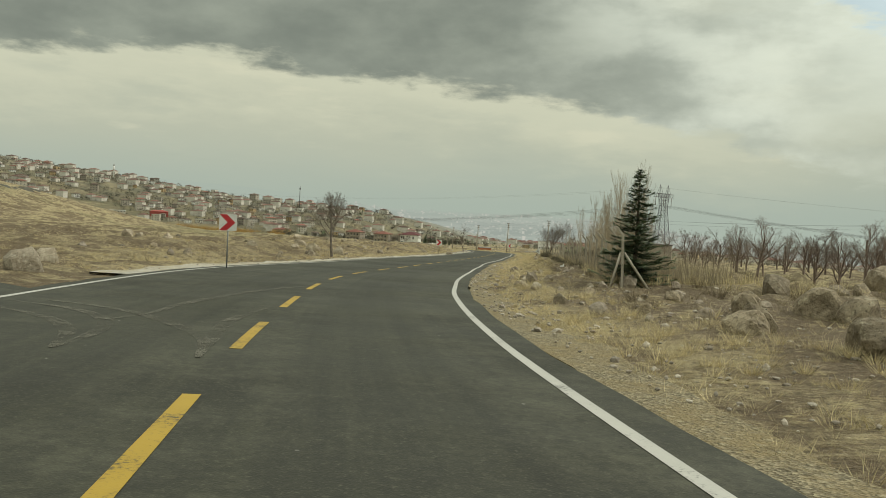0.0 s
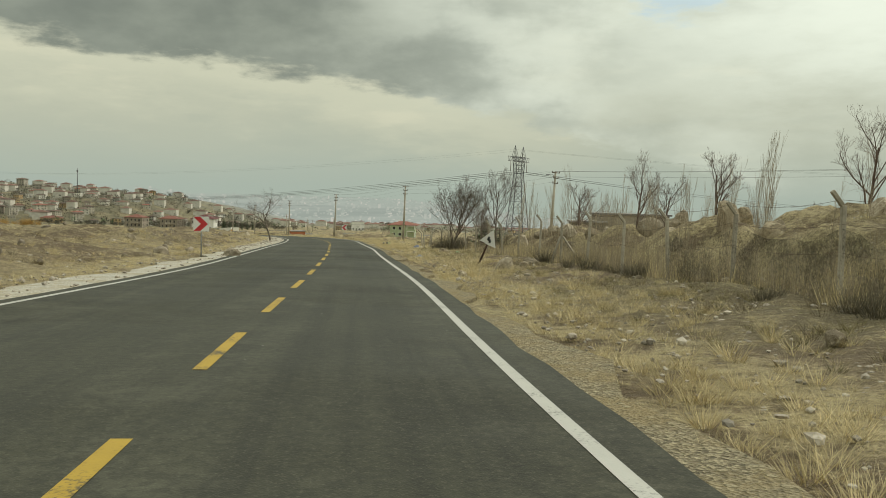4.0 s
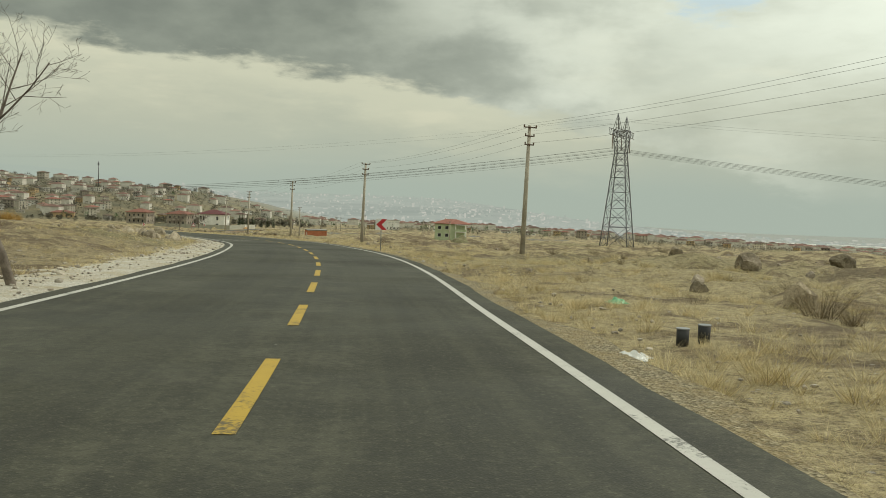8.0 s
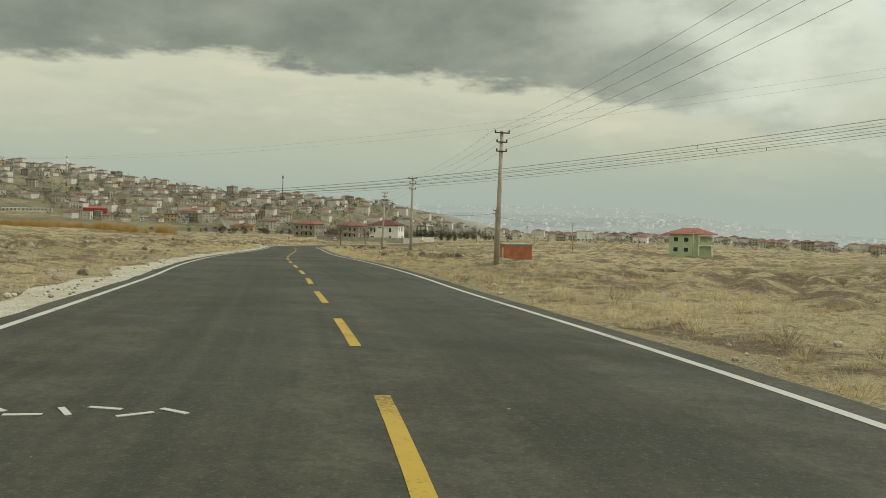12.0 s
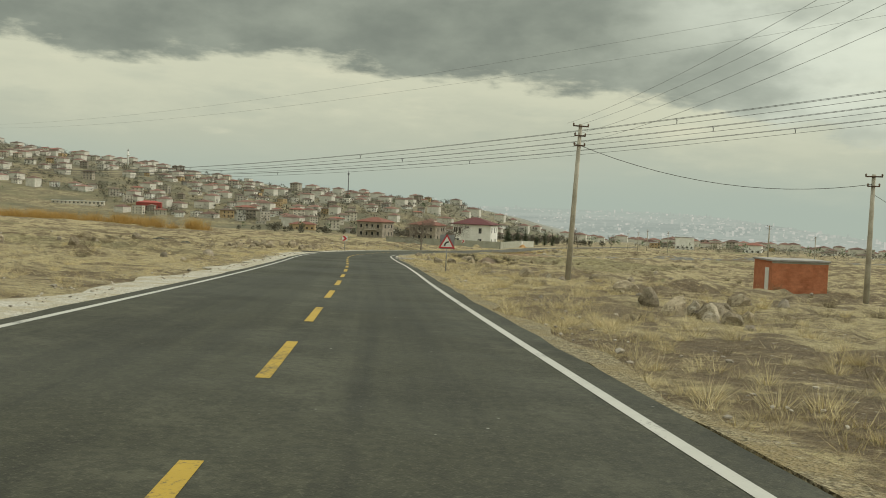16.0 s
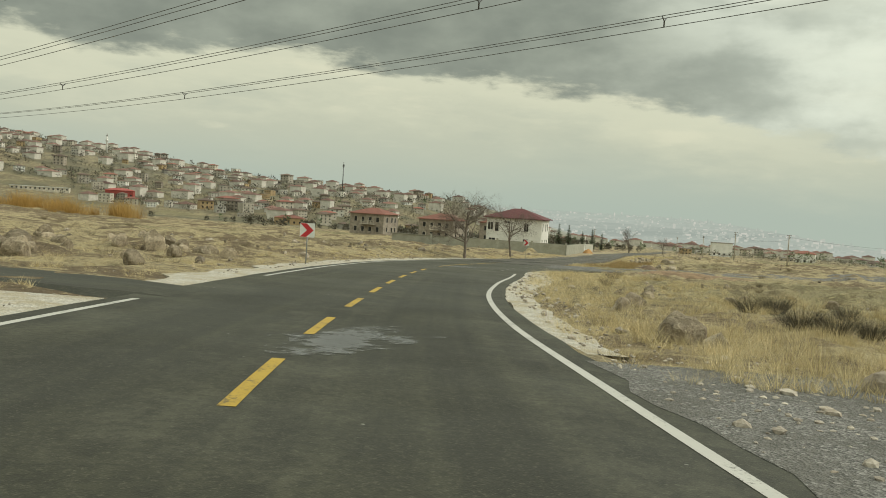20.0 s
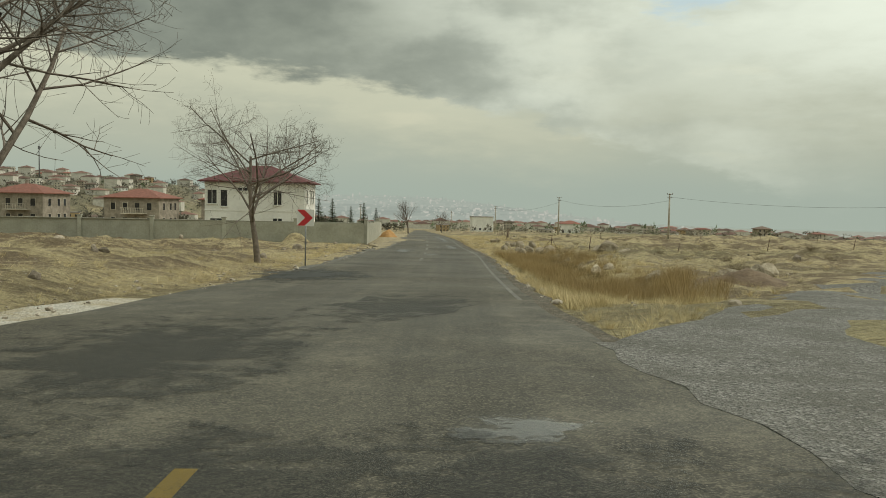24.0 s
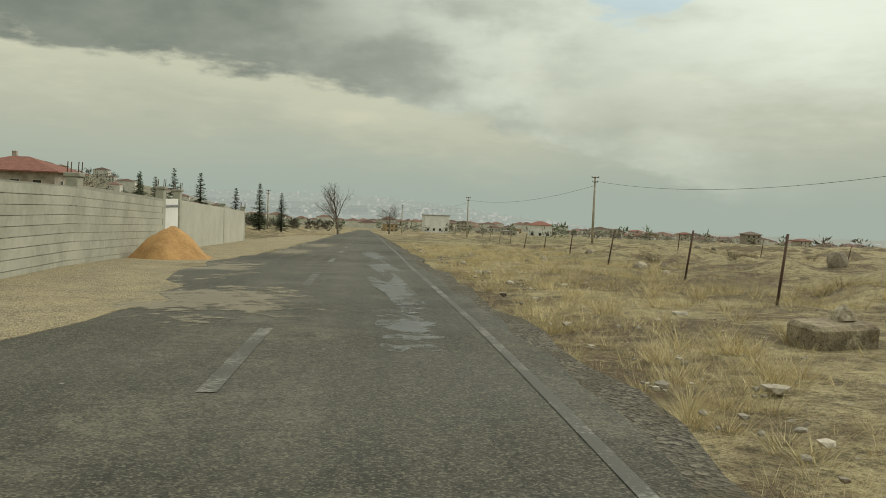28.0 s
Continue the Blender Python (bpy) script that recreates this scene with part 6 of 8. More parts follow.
def build_fences():
    r = random.Random(3)
    ys = [31.1, 35.5, 39.8, 43.6, 48, 52.5, 57, 61, 65.5, 70, 74.5, 79, 83, 87.5, 92, 96, 100, 104, 107.7, 111.5, 116, 120, 124.5, 129, 133]
    for i, y in enumerate(ys):
        concrete_post(fence_x(y), y, 2.1 if y < 90 else 1.95, 0, r.uniform(-4, 4), i in (0, 18))
    concrete_post(-10.8, 144.5, 1.4, 0, -6)
    concrete_post(-10.2, 146.0, 1.45, 30, 7)
    concrete_post(-10.0, 147.0, 1.5, 10, 3)
    concrete_post(-8.6, 144.1, 1.5, 0, 2)
    concrete_post(-10.7, 140.9, 1.45, 0, -3)
    concrete_post(-9.5, 137.0, 1.6, 0, 3)
    t = thing("fence_wire", fence_x(80), 80, 0, 0, "slack barbed wires along the concrete posts", "fence")
    for dz in (1.0, 1.55, 2.02):
        for a, b in zip(ys, ys[1:]):
            ob = part("wire", wire((fence_x(a) - 0.05, a, gz(fence_x(a), a) + dz), (fence_x(b) - 0.05, b, gz(fence_x(b), b) + dz), 0.12, 0.0035, "wire", 6), M["rust"], t)
            ob.matrix_parent_inverse = t.matrix_basis.inverted()
    # brushwood and netting hung along the first stretch
    rr = np.random.RandomState(6)
    n = 3000
    y = rr.uniform(34, 128, n)
    x = np.array([fence_x(v) for v in y]) + rr.uniform(-0.05, 0.35, n)
    tufts("brush_fence", np.stack([x, y], 1), rr.uniform(0.7, 1.3, n) * np.where(y < 70, 1.0, 0.75), 3, 0.006, 0.14, M["twig"], "dry brushwood and dark netting hung on the fence", "fence", 8)
    # dark netting tied to the posts
    top = 1.25
    for ya, yb in [(a, b) for a, b in zip(ys, ys[1:]) if b <= 96]:
        ys = np.linspace(ya + 0.06, yb - 0.06, 9)
        verts, faces = [], []
        for y in ys:
            x = fence_x(y) - 0.07
            z = gz(x, y)
            sag = 0.14 * math.sin(y * 1.45) + 0.07 * math.sin(y * 3.1 + 1)
            for j, hh in enumerate((0.0, 0.35, 0.7, 1.0)):
                verts.append((x + 0.05 * math.sin(y * 2.2 + j * 1.7), y, z + 0.02 + hh * (top + sag)))
        for i in range(len(ys) - 1):
            for j in range(3):
                faces.append((i * 4 + j, i * 4 + j + 1, i * 4 + j + 5, i * 4 + j + 4))
        tagged(part("fence_net", mesh_of("fence_net", verts, faces, M["net"]), M["net"]), "sagging dark netting tied between two concrete posts", "fence", "fence nets")
    # thin iron stakes of the field fence beside the old road
    for i, (x, y) in enumerate([(-93.6, 515.4), (-93.2, 520.9), (-92.0, 531.7), (-91.0, 542), (-90.2, 552), (-89.4, 563), (-88.6, 574), (-87.8, 586), (-87, 598), (-86.2, 611), (-92.4, 493.6), (-90.6, 487.5), (-82, 494.8), (-73, 499), (-63, 504), (-76, 553), (-69.5, 554.2), (-60, 556), (-50, 558), (-40, 560), (-30, 562), (-82, 551.5)]):
        t = new("fence_stake")
        t.matrix_basis = pose(x, y, gz(x, y), r.uniform(-5, 5), r.uniform(2, 9), 0)
        tagged(t, "thin rusty iron fence stake leaning in the grass", "fence post", "iron fence stakes")
        part("stake", tubed([(0, 0, -0.2), (0, 0, 1.15 if i > 2 else 1.3)], [0.028, 0.026], 5), M["rust"], t)
        if i == 10:
            for a in (-1, 1):
                part("stay", tubed([(a * 0.55, 0, 0), (0, 0, 0.85)], [0.018, 0.018], 4), M["rust"], t)


build_fences()


# ---- houses ----
def hip_roof(w, d, z, rise, over, thick=0.14):
    """A hipped roof over a w x d plan, eaves at z."""
    bm = bmesh.new()
    a, b = w / 2 + over, d / 2 + over
    rl = max(a - b, 0.0) if a > b else 0.0
    rd = max(b - a, 0.0) if b > a else 0.0
    low = [bm.verts.new((x, y, z - thick)) for x, y in ((-a, -b), (a, -b), (a, b), (-a, b))]
    eave = [bm.verts.new((x, y, z)) for x, y in ((-a, -b), (a, -b), (a, b), (-a, b))]
    if rl or rd:
        r1, r2 = bm.verts.new((-rl, -rd, z + rise)), bm.verts.new((rl, rd, z + rise))
        if rl:
            tops = [(eave[0], eave[1], r2, r1), (eave[1], eave[2], r2), (eave[2], eave[3], r1, r2), (eave[3], eave[0], r1)]
        else:
            tops = [(eave[0], eave[1], r1), (eave[1], eave[2], r2, r1), (eave[2], eave[3], r2), (eave[3], eave[0], r1, r2)]
    else:
        r1 = bm.verts.new((0, 0, z + rise))
        tops = [(eave[i], eave[(i + 1) % 4], r1) for i in range(4)]
    for f in tops:
        bm.faces.new(f)
    for i in range(4):
        bm.faces.new((low[i], low[(i + 1) % 4], eave[(i + 1) % 4], eave[i]))
    bm.faces.new(low[::-1])
    bmesh.ops.recalc_face_normals(bm, faces=bm.faces[:])
    return bm


def window(parent, x, y, z, w, h, turn, frame_mat, deep=True):
    """A window on a wall: outer frame, dark pane and sill. The wall faces local -y after the turn."""
    bm = bmesh.new()
    for sx, sz, ww, hh in ((-w / 2, 0, 0.07, h), (w / 2, 0, 0.07, h), (0, h / 2, w + 0.07, 0.07), (0, -h / 2, w + 0.07, 0.07)) + (((0, 0, 0.05, h),) if deep and w > 0.9 else ()):
        box(bm, sx, -0.02, sz, ww, 0.09, hh)
    win = part("window", bm, frame_mat, parent, "", pose(x, y, z, 0, 0, turn))
    part("pane", boxed(0, -0.005, 0, w - 0.05, 0.03, h - 0.05), M["glass"], win)
    if deep:
        part("sill", boxed(0, -0.06, -h / 2 - 0.05, w + 0.2, 0.16, 0.05), frame_mat, win)
    return win


def walls_box(w, d, h, z0=-0.6):
    return boxed(0, 0, (h + z0) / 2, w, d, h - z0, 0.03)


def white_house():
    x0, x1, y0, y1 = -127.4, -116.0, 525.0, 534.4
    cx, cy, w, d = (x0 + x1) / 2, (y0 + y1) / 2, x1 - x0, y1 - y0
    z = float(road_z(cy))
    t = thing("white_house", cx, cy, z, 0, "two-storey white rendered house with maroon hipped roof, unfinished windows", "house")
    h = 6.15
    part("wall", walls_box(w, d, h), M["white_wall"], t)
    part("cornice", boxed(0, 0, h - 0.18, w + 0.16, d + 0.16, 0.16, 0.02), M["white_wall"], t)
    part("cornice", boxed(0, 0, h - 3.25, w + 0.1, d + 0.1, 0.1, 0.01), M["white_wall"], t)
    part("roof", hip_roof(w, d, h + 0.14, 1.95, 0.62), M["maroon_roof"], t, "maroon tiled hipped roof")
    part("chimney", boxed(0.4, 0.2, h + 2.2, 0.22, 0.22, 0.5, 0.02), M["grey_roof"], t)
    for wx, zz, ww, hh in ((2.6, 4.4, 0.95, 1.6), (2.6, 1.5, 1.1, 1.2), (-1.4, 5.35, 1.2, 0.4), (-3.5, 4.3, 0.8, 1.9), (-4.85, 4.45, 1.1, 1.6), (-4.4, 1.5, 1.4, 1.0)):
        window(t, wx, -d / 2, zz, ww, hh, 0, M["white_wall"])
    for wy in (-3.0, 0.4, 2.5):
        window(t, w / 2, wy, 4.6, 0.8, 1.6, 90, M["white_wall"])
        window(t, w / 2, wy, 1.35, 0.8, 1.5, 90, M["white_wall"])
    for px, py in ((w / 2 + 0.06, -d / 2 + 0.25), (-0.1, -d / 2 - 0.06)):
        part("downpipe", tubed([(px, py, -0.4), (px, py, h)], [0.05, 0.05], 8), M["white_wall"], t)
    for s in (0, 1):
        part("gutter", boxed(0 if s == 0 else w / 2 + 0.62, -d / 2 - 0.62 if s == 0 else 0, h + 0.04, w + 1.3 if s == 0 else 0.1, 0.1 if s == 0 else d + 1.3, 0.09), M["maroon_roof"], t)


white_house()


def stone_house(x, y, turn, seed):
    z = gz(x, y)
    t = thing("stone_house", x, y, z, turn, "two-storey rough stone house with orange-red hipped roof and balcony", "house", "stone houses")
    w, d, h = 11.0, 9.0, 5.9
    part("wall", walls_box(w, d, h), M["stone_wall"], t)
    part("roof", hip_roof(w, d, h + 0.1, 1.7, 0.6), M["red_roof"], t, "orange-red tiled roof")
    part("chimney", boxed(-1, 1, h + 1.9, 0.5, 0.5, 1.1, 0.03), M["stone_wall"], t)
    for zz in (1.5, 4.3):
        for wx in (-3.6, -1.2, 1.2, 3.6):
            window(t, wx, -d / 2, zz, 1.0, 1.4, 0, M["cream_wall"], False)
        for wy in (-2.4, 0.6, 2.6):
            window(t, w / 2, wy, zz, 0.9, 1.4, 90, M["cream_wall"], False)
    b = part("balcony", boxed(0.8, -d / 2 - 0.7, 2.95, 4.6, 1.4, 0.18, 0.02), M["cream_wall"], t)
    for k in range(10):
        part("baluster", boxed(-1.3 + 0.47 * k, -d / 2 - 1.35, 3.5, 0.09, 0.09, 0.95), M["cream_wall"], b)
    part("rail", boxed(0.8, -d / 2 - 1.35, 4.0, 4.6, 0.12, 0.1), M["cream_wall"], b)


stone_house(-176, 588, -8, 1)
stone_house(-157, 594, -8, 2)
stone_house(-141.5, 604, 0, 3)


def green_house():
    x, y = -15.0, 446.0
    t = thing("green_house", x, y, gz(x, y) + 0.1, -6, "pale green two-storey house with red roof and balconies", "house")
    w, d, h = 10.5, 8.5, 5.4
    part("wall", walls_box(w, d, h), M["green_wall"], t)
    part("roof", hip_roof(w + 1.5, d, h + 0.1, 1.5, 0.7), M["red_roof"], t, "red tiled roof")
    part("chimney", boxed(-2, 0.5, h + 1.5, 0.5, 0.5, 1.0, 0.03), M["white_wall"], t)
    for zz in (1.4, 4.0):
        for wx in (-3.6, -1.0):
            window(t, wx, -d / 2, zz, 1.2, 1.2, 0, M["white_wall"], False)
        for wy in (-2, 1.4):
            window(t, w / 2, wy, zz, 1.0, 1.2, 90, M["white_wall"], False)
    for zz in (2.7, 5.2):
        part("balcony", boxed(3.9, -d / 2 - 0.8, zz - 0.05, 3.8, 1.6, 0.2, 0.02), M["white_wall"], t)
    for px in (2.2, 5.6):
        part("column", boxed(px, -d / 2 - 1.4, 2.6, 0.25, 0.25, 5.2), M["white_wall"], t)
    part("parapet", boxed(3.9, -d / 2 - 1.5, 3.2, 3.8, 0.1, 0.8), M["green_wall"], t)


green_house()


def brick_hut():
    x, y = -50.8, 364.6
    z = gz(x, y)
    t = thing("brick_hut", x, y, z, 20, "small hollow-brick hut with a flat concrete roof and pale door", "hut")
    part("wall", boxed(0, 0, 1.2, 5.0, 3.6, 2.9, 0.02), M["brick"], t)
    part("roof", boxed(0, 0, 2.72, 5.3, 3.9, 0.16, 0.02), M["grey_roof"], t, "thin flat concrete roof")
    part("door", boxed(-2.52, -0.9, 1.1, 0.06, 0.7, 1.9, 0.01), M["white_wall"], t, "pale narrow door")
    part("band", boxed(0, -1.81, 2.55, 5.02, 0.04, 0.16), M["mortar"], t)
    # courses of bricks on the two faces towards the road
    courses = mesh_of("brick", [(-0.19, -0.015, -0.085), (0.19, -0.015, -0.085), (0.19, -0.015, 0.085), (-0.19, -0.015, 0.085), (-0.19, 0.02, -0.085), (0.19, 0.02, -0.085), (0.19, 0.02, 0.085), (-0.19, 0.02, 0.085)],
                      [(0, 1, 2, 3), (4, 0, 3, 7), (1, 5, 6, 2), (3, 2, 6, 7), (4, 5, 1, 0)], M["brick"])
    for c in range(12):
        for k in range(12):
            xx = -2.3 + 0.4 * k + (0.2 if c % 2 else 0)
            if xx < 2.4:
                part("brick", courses, M["brick"], t, "", pose(xx, -1.80, 0.1 + 0.2 * c))


brick_hut()


def block_shed():
    """Two low rough sheds of bare blocks with flat slabs, beyond the boulder bank."""
    for x, y, w, d, h in ((8.0, 148.0, 6.4, 4.0, 3.0), (4.0, 147.2, 3.0, 3.2, 2.4)):
        z = gz(x, y)
        t = thing("block_shed", x, y, z - 0.3, -6, "low grey block shed with a flat slab roof", "shed", "block sheds")
        part("wall", boxed(0, 0, (h + 0.3) / 2, w, d, h + 0.3, 0.02), M["stone_wall"], t)
        part("roof", boxed(0, 0, h + 0.39, w + 0.4, d + 0.4, 0.16, 0.02), M["grey_roof"], t)


block_shed()


def garden_wall():
    """Grey block wall round the white house: the side along the road, and the plain side across."""
    xs = lambda y: -107.35 - max(0.0, y - 516) * 0.036
    w = new("wall_east", mesh_of("wall_east", *wall_slab([(xs(500), 500.0), (xs(520.8), 520.8)], 0.22, 1.76), M["mortar"]))
    tagged(w, "pale grey concrete block garden wall along the road", "wall", kind="structure")
    wb = new("wall_east", mesh_of("wall_east", *wall_slab([(xs(521.0), 521.0), (xs(530.2), 530.2)], 0.22, 1.80), M["mortar"]))
    tagged(wb, "pale grey concrete block garden wall along the road", "wall", kind="structure")
    gate = thing("metal_gate", xs(531.8) - 0.02, 531.8, float(road_z(531.8)), 88, "white sheet-metal gate between two pillars, shut", "gate")
    part("gate_leaf", boxed(0, 0, 0.95, 2.4, 0.05, 1.8, 0.01), M["white_wall"], gate)
    for zz in (0.3, 1.6):
        part("gate_bar", boxed(0, -0.04, zz, 2.4, 0.05, 0.08, 0.01), M["sign_back"], gate)
    w2 = new("wall_east", mesh_of("wall_east", *wall_slab([(xs(533.4), 533.4), (xs(555), 555)], 0.22, 1.86), M["pale_render"]))
    tagged(w2, "pale grey garden wall beyond the gate", "wall", kind="structure")
    s = new("wall_south", mesh_of("wall_south", *wall_slab([(-107.35, 500.0), (-139, 500.3)], 0.22, 1.74), M["block"]))
    tagged(s, "grey rendered block garden wall across the plot", "wall", kind="structure")
    for k in range(8):
        x = -108.0 - 4.1 * k
        zz = float(road_z(500))
        part("coping", boxed(x - 1.7, 500.1, zz + 1.77, 4.06, 0.30, 0.07, 0.01), M["mortar"], s)
    sv, sf = [], []
    rs = random.Random(6)
    for c in range(9):
        for k in range(78):
            x0, z0 = -107.9 - 0.4 * k - (0.2 if c % 2 else 0), float(road_z(500)) - 0.02 + 0.2 * c
            y0, e = 499.89 + 0.0095 * (-107.35 - x0) - rs.uniform(0, 0.006), rs.uniform(0.186, 0.196)
            i = len(sv)
            sv += [(x0 + a * e, y0 + b, z0 + h * 0.093) for b in (-0.016, 0.03) for a, h in ((-1, -1), (1, -1), (1, 1), (-1, 1))]
            sf += [(i, i + 1, i + 2, i + 3), (i + 4, i, i + 3, i + 7), (i + 1, i + 5, i + 6, i + 2), (i + 3, i + 2, i + 6, i + 7)]
    ob = part("blockwork", mesh_of("blockwork", sv, sf, M["block"]), M["block"], s)
    ob["kind"] = "stuff"
    for k in range(4):
        t = thing("wall_pillar", -113.3 - 6.1 * k, 500.05, float(road_z(500)), 0, "grey block pillar standing in the garden wall", "pillar", "wall pillars")
        part("shaft", boxed(0, 0, 0.75, 0.34, 0.30, 2.5, 0.02), M["block"], t)
        part("cap", boxed(0, 0, 2.04, 0.42, 0.38, 0.09, 0.015), M["mortar"], t)
    block = mesh_of("block", [(-0.012, -0.193, -0.094), (-0.012, 0.193, -0.094), (-0.012, 0.193, 0.094), (-0.012, -0.193, 0.094), (0.022, -0.193, -0.094), (0.022, 0.193, -0.094), (0.022, 0.193, 0.094), (0.022, -0.193, 0.094)],
                    [(4, 5, 6, 7), (0, 4, 7, 3), (5, 1, 2, 6), (3, 7, 6, 2), (0, 1, 5, 4)], M["block"])
    rest_v, rest_f = [], []
    r = random.Random(2)
    count = 0
    for c in range(9):
        for k in range(80):
            y = 500.3 + 0.4 * k + (0.2 if c % 2 else 0)
            if y > 530.0:
                continue
            p = (xs(y) + 0.112 + r.uniform(0, 0.004), y, float(road_z(y)) - 0.0 + 0.02 + 0.2 * c)
            if 516 < y < 528.6 and count < 300:
                part("block", block, M["block"], w, "", pose(*p, 0, 0, r.uniform(-0.4, 0.4)))
                count += 1
            else:
                i = len(rest_v)
                rest_v += [(v.co.x + p[0], v.co.y + p[1], v.co.z + p[2]) for v in block.vertices]
                rest_f += [tuple(j + i for j in f.vertices) for f in block.polygons]
    ob = part("blockwork", mesh_of("blockwork", rest_v, rest_f, M["block"]), M["block"], w)
    ob["kind"] = "stuff"
    for i, (y, h) in enumerate(((500.0, 2.0), (510.0, 1.8), (520.9, 1.98), (530.3, 2.12), (533.3, 2.16), (545.5, 1.98), (555, 2.05))):
        t = thing("wall_pillar", xs(y), y, float(road_z(y)), 0, "grey block pillar with bare reinforcing rods on top", "pillar", "wall pillars")
        part("shaft", boxed(0, 0, h / 2 - 0.2, 0.27, 0.36, h + 0.4, 0.02), M["block"] if i else M["mortar"], t)
        part("cap", boxed(0, 0, h + 0.05, 0.36, 0.40, 0.1, 0.015), M["mortar"], t)
        if i not in (1, 5):
            for a, b in ((-0.12, -0.12), (0.12, -0.12), (0.12, 0.12), (-0.12, 0.12)):
                part("rod", tubed([(a, b, h), (a + 0.02, b, h + 0.34)], [0.012, 0.012], 4), M["rust"], t)


def wall_slab(ends, thick, h):
    (xa, ya), (xb, yb) = ends
    n = max(2, int(math.hypot(xb - xa, yb - ya) / 4))
    ux, uy = (xb - xa), (yb - ya)
    ln = math.hypot(ux, uy)
    nx, ny = -uy / ln * thick / 2, ux / ln * thick / 2
    verts, faces = [], []
    for i in range(n + 1):
        x, y = xa + ux * i / n, ya + uy * i / n
        z = float(road_z(y))
        verts += [(x + nx, y + ny, z - 0.6), (x - nx, y - ny, z - 0.6), (x - nx, y - ny, z + h), (x + nx, y + ny, z + h)]
    for i in range(n):
        a, b = i * 4, i * 4 + 4
        faces += [(a + k, a + (k + 1) % 4, b + (k + 1) % 4, b + k) for k in range(4)]
    faces += [(3, 2, 1, 0), (n * 4, n * 4 + 1, n * 4 + 2, n * 4 + 3)]
    return verts, faces


garden_wall()


# ---- village, plain and far city ----
def village_house(seed):
    r = random.Random(seed)
    w, d = r.uniform(9, 14), r.uniform(8, 11)
    floors = r.choice((1, 2, 2, 2, 3))
    h = 2.9 * floors + r.uniform(0.2, 0.8)
    wall = M[r.choice(("cream_wall", "pale_wall", "grey_wall", "stone_wall", "white_wall", "ochre_wall", "pale_wall", "cream_wall"))]
    flat = r.random() < 0.35
    t = thing("village_house", 0, 0, 0, 0, "plain village house on the hillside, seen far off", "house", "village houses")
    part("wall", walls_box(w, d, h, -3.0), wall, t)
    if flat:
        part("roof", boxed(0, 0, h + 0.12, w + 0.6, d + 0.6, 0.3), M["grey_roof"], t, "flat grey roof")
    else:
        part("roof", hip_roof(w, d, h, r.uniform(1.2, 2.0), 0.9, 0.3), M[r.choice(("red_roof", "brown_roof", "brown_roof", "grey_roof", "brown_roof"))], t)
    for f in range(floors):
        for k in range(3):
            part("window", boxed(-w / 2 + w * (k + 0.5) / 3, -d / 2 - 0.02, 1.6 + 2.9 * f, 1.15, 0.1, 1.25), M["glass"], t)
        part("window", boxed(w / 2 + 0.02, 0, 1.6 + 2.9 * f, 0.1, 1.3, 1.25), M["glass"], t)
    return t


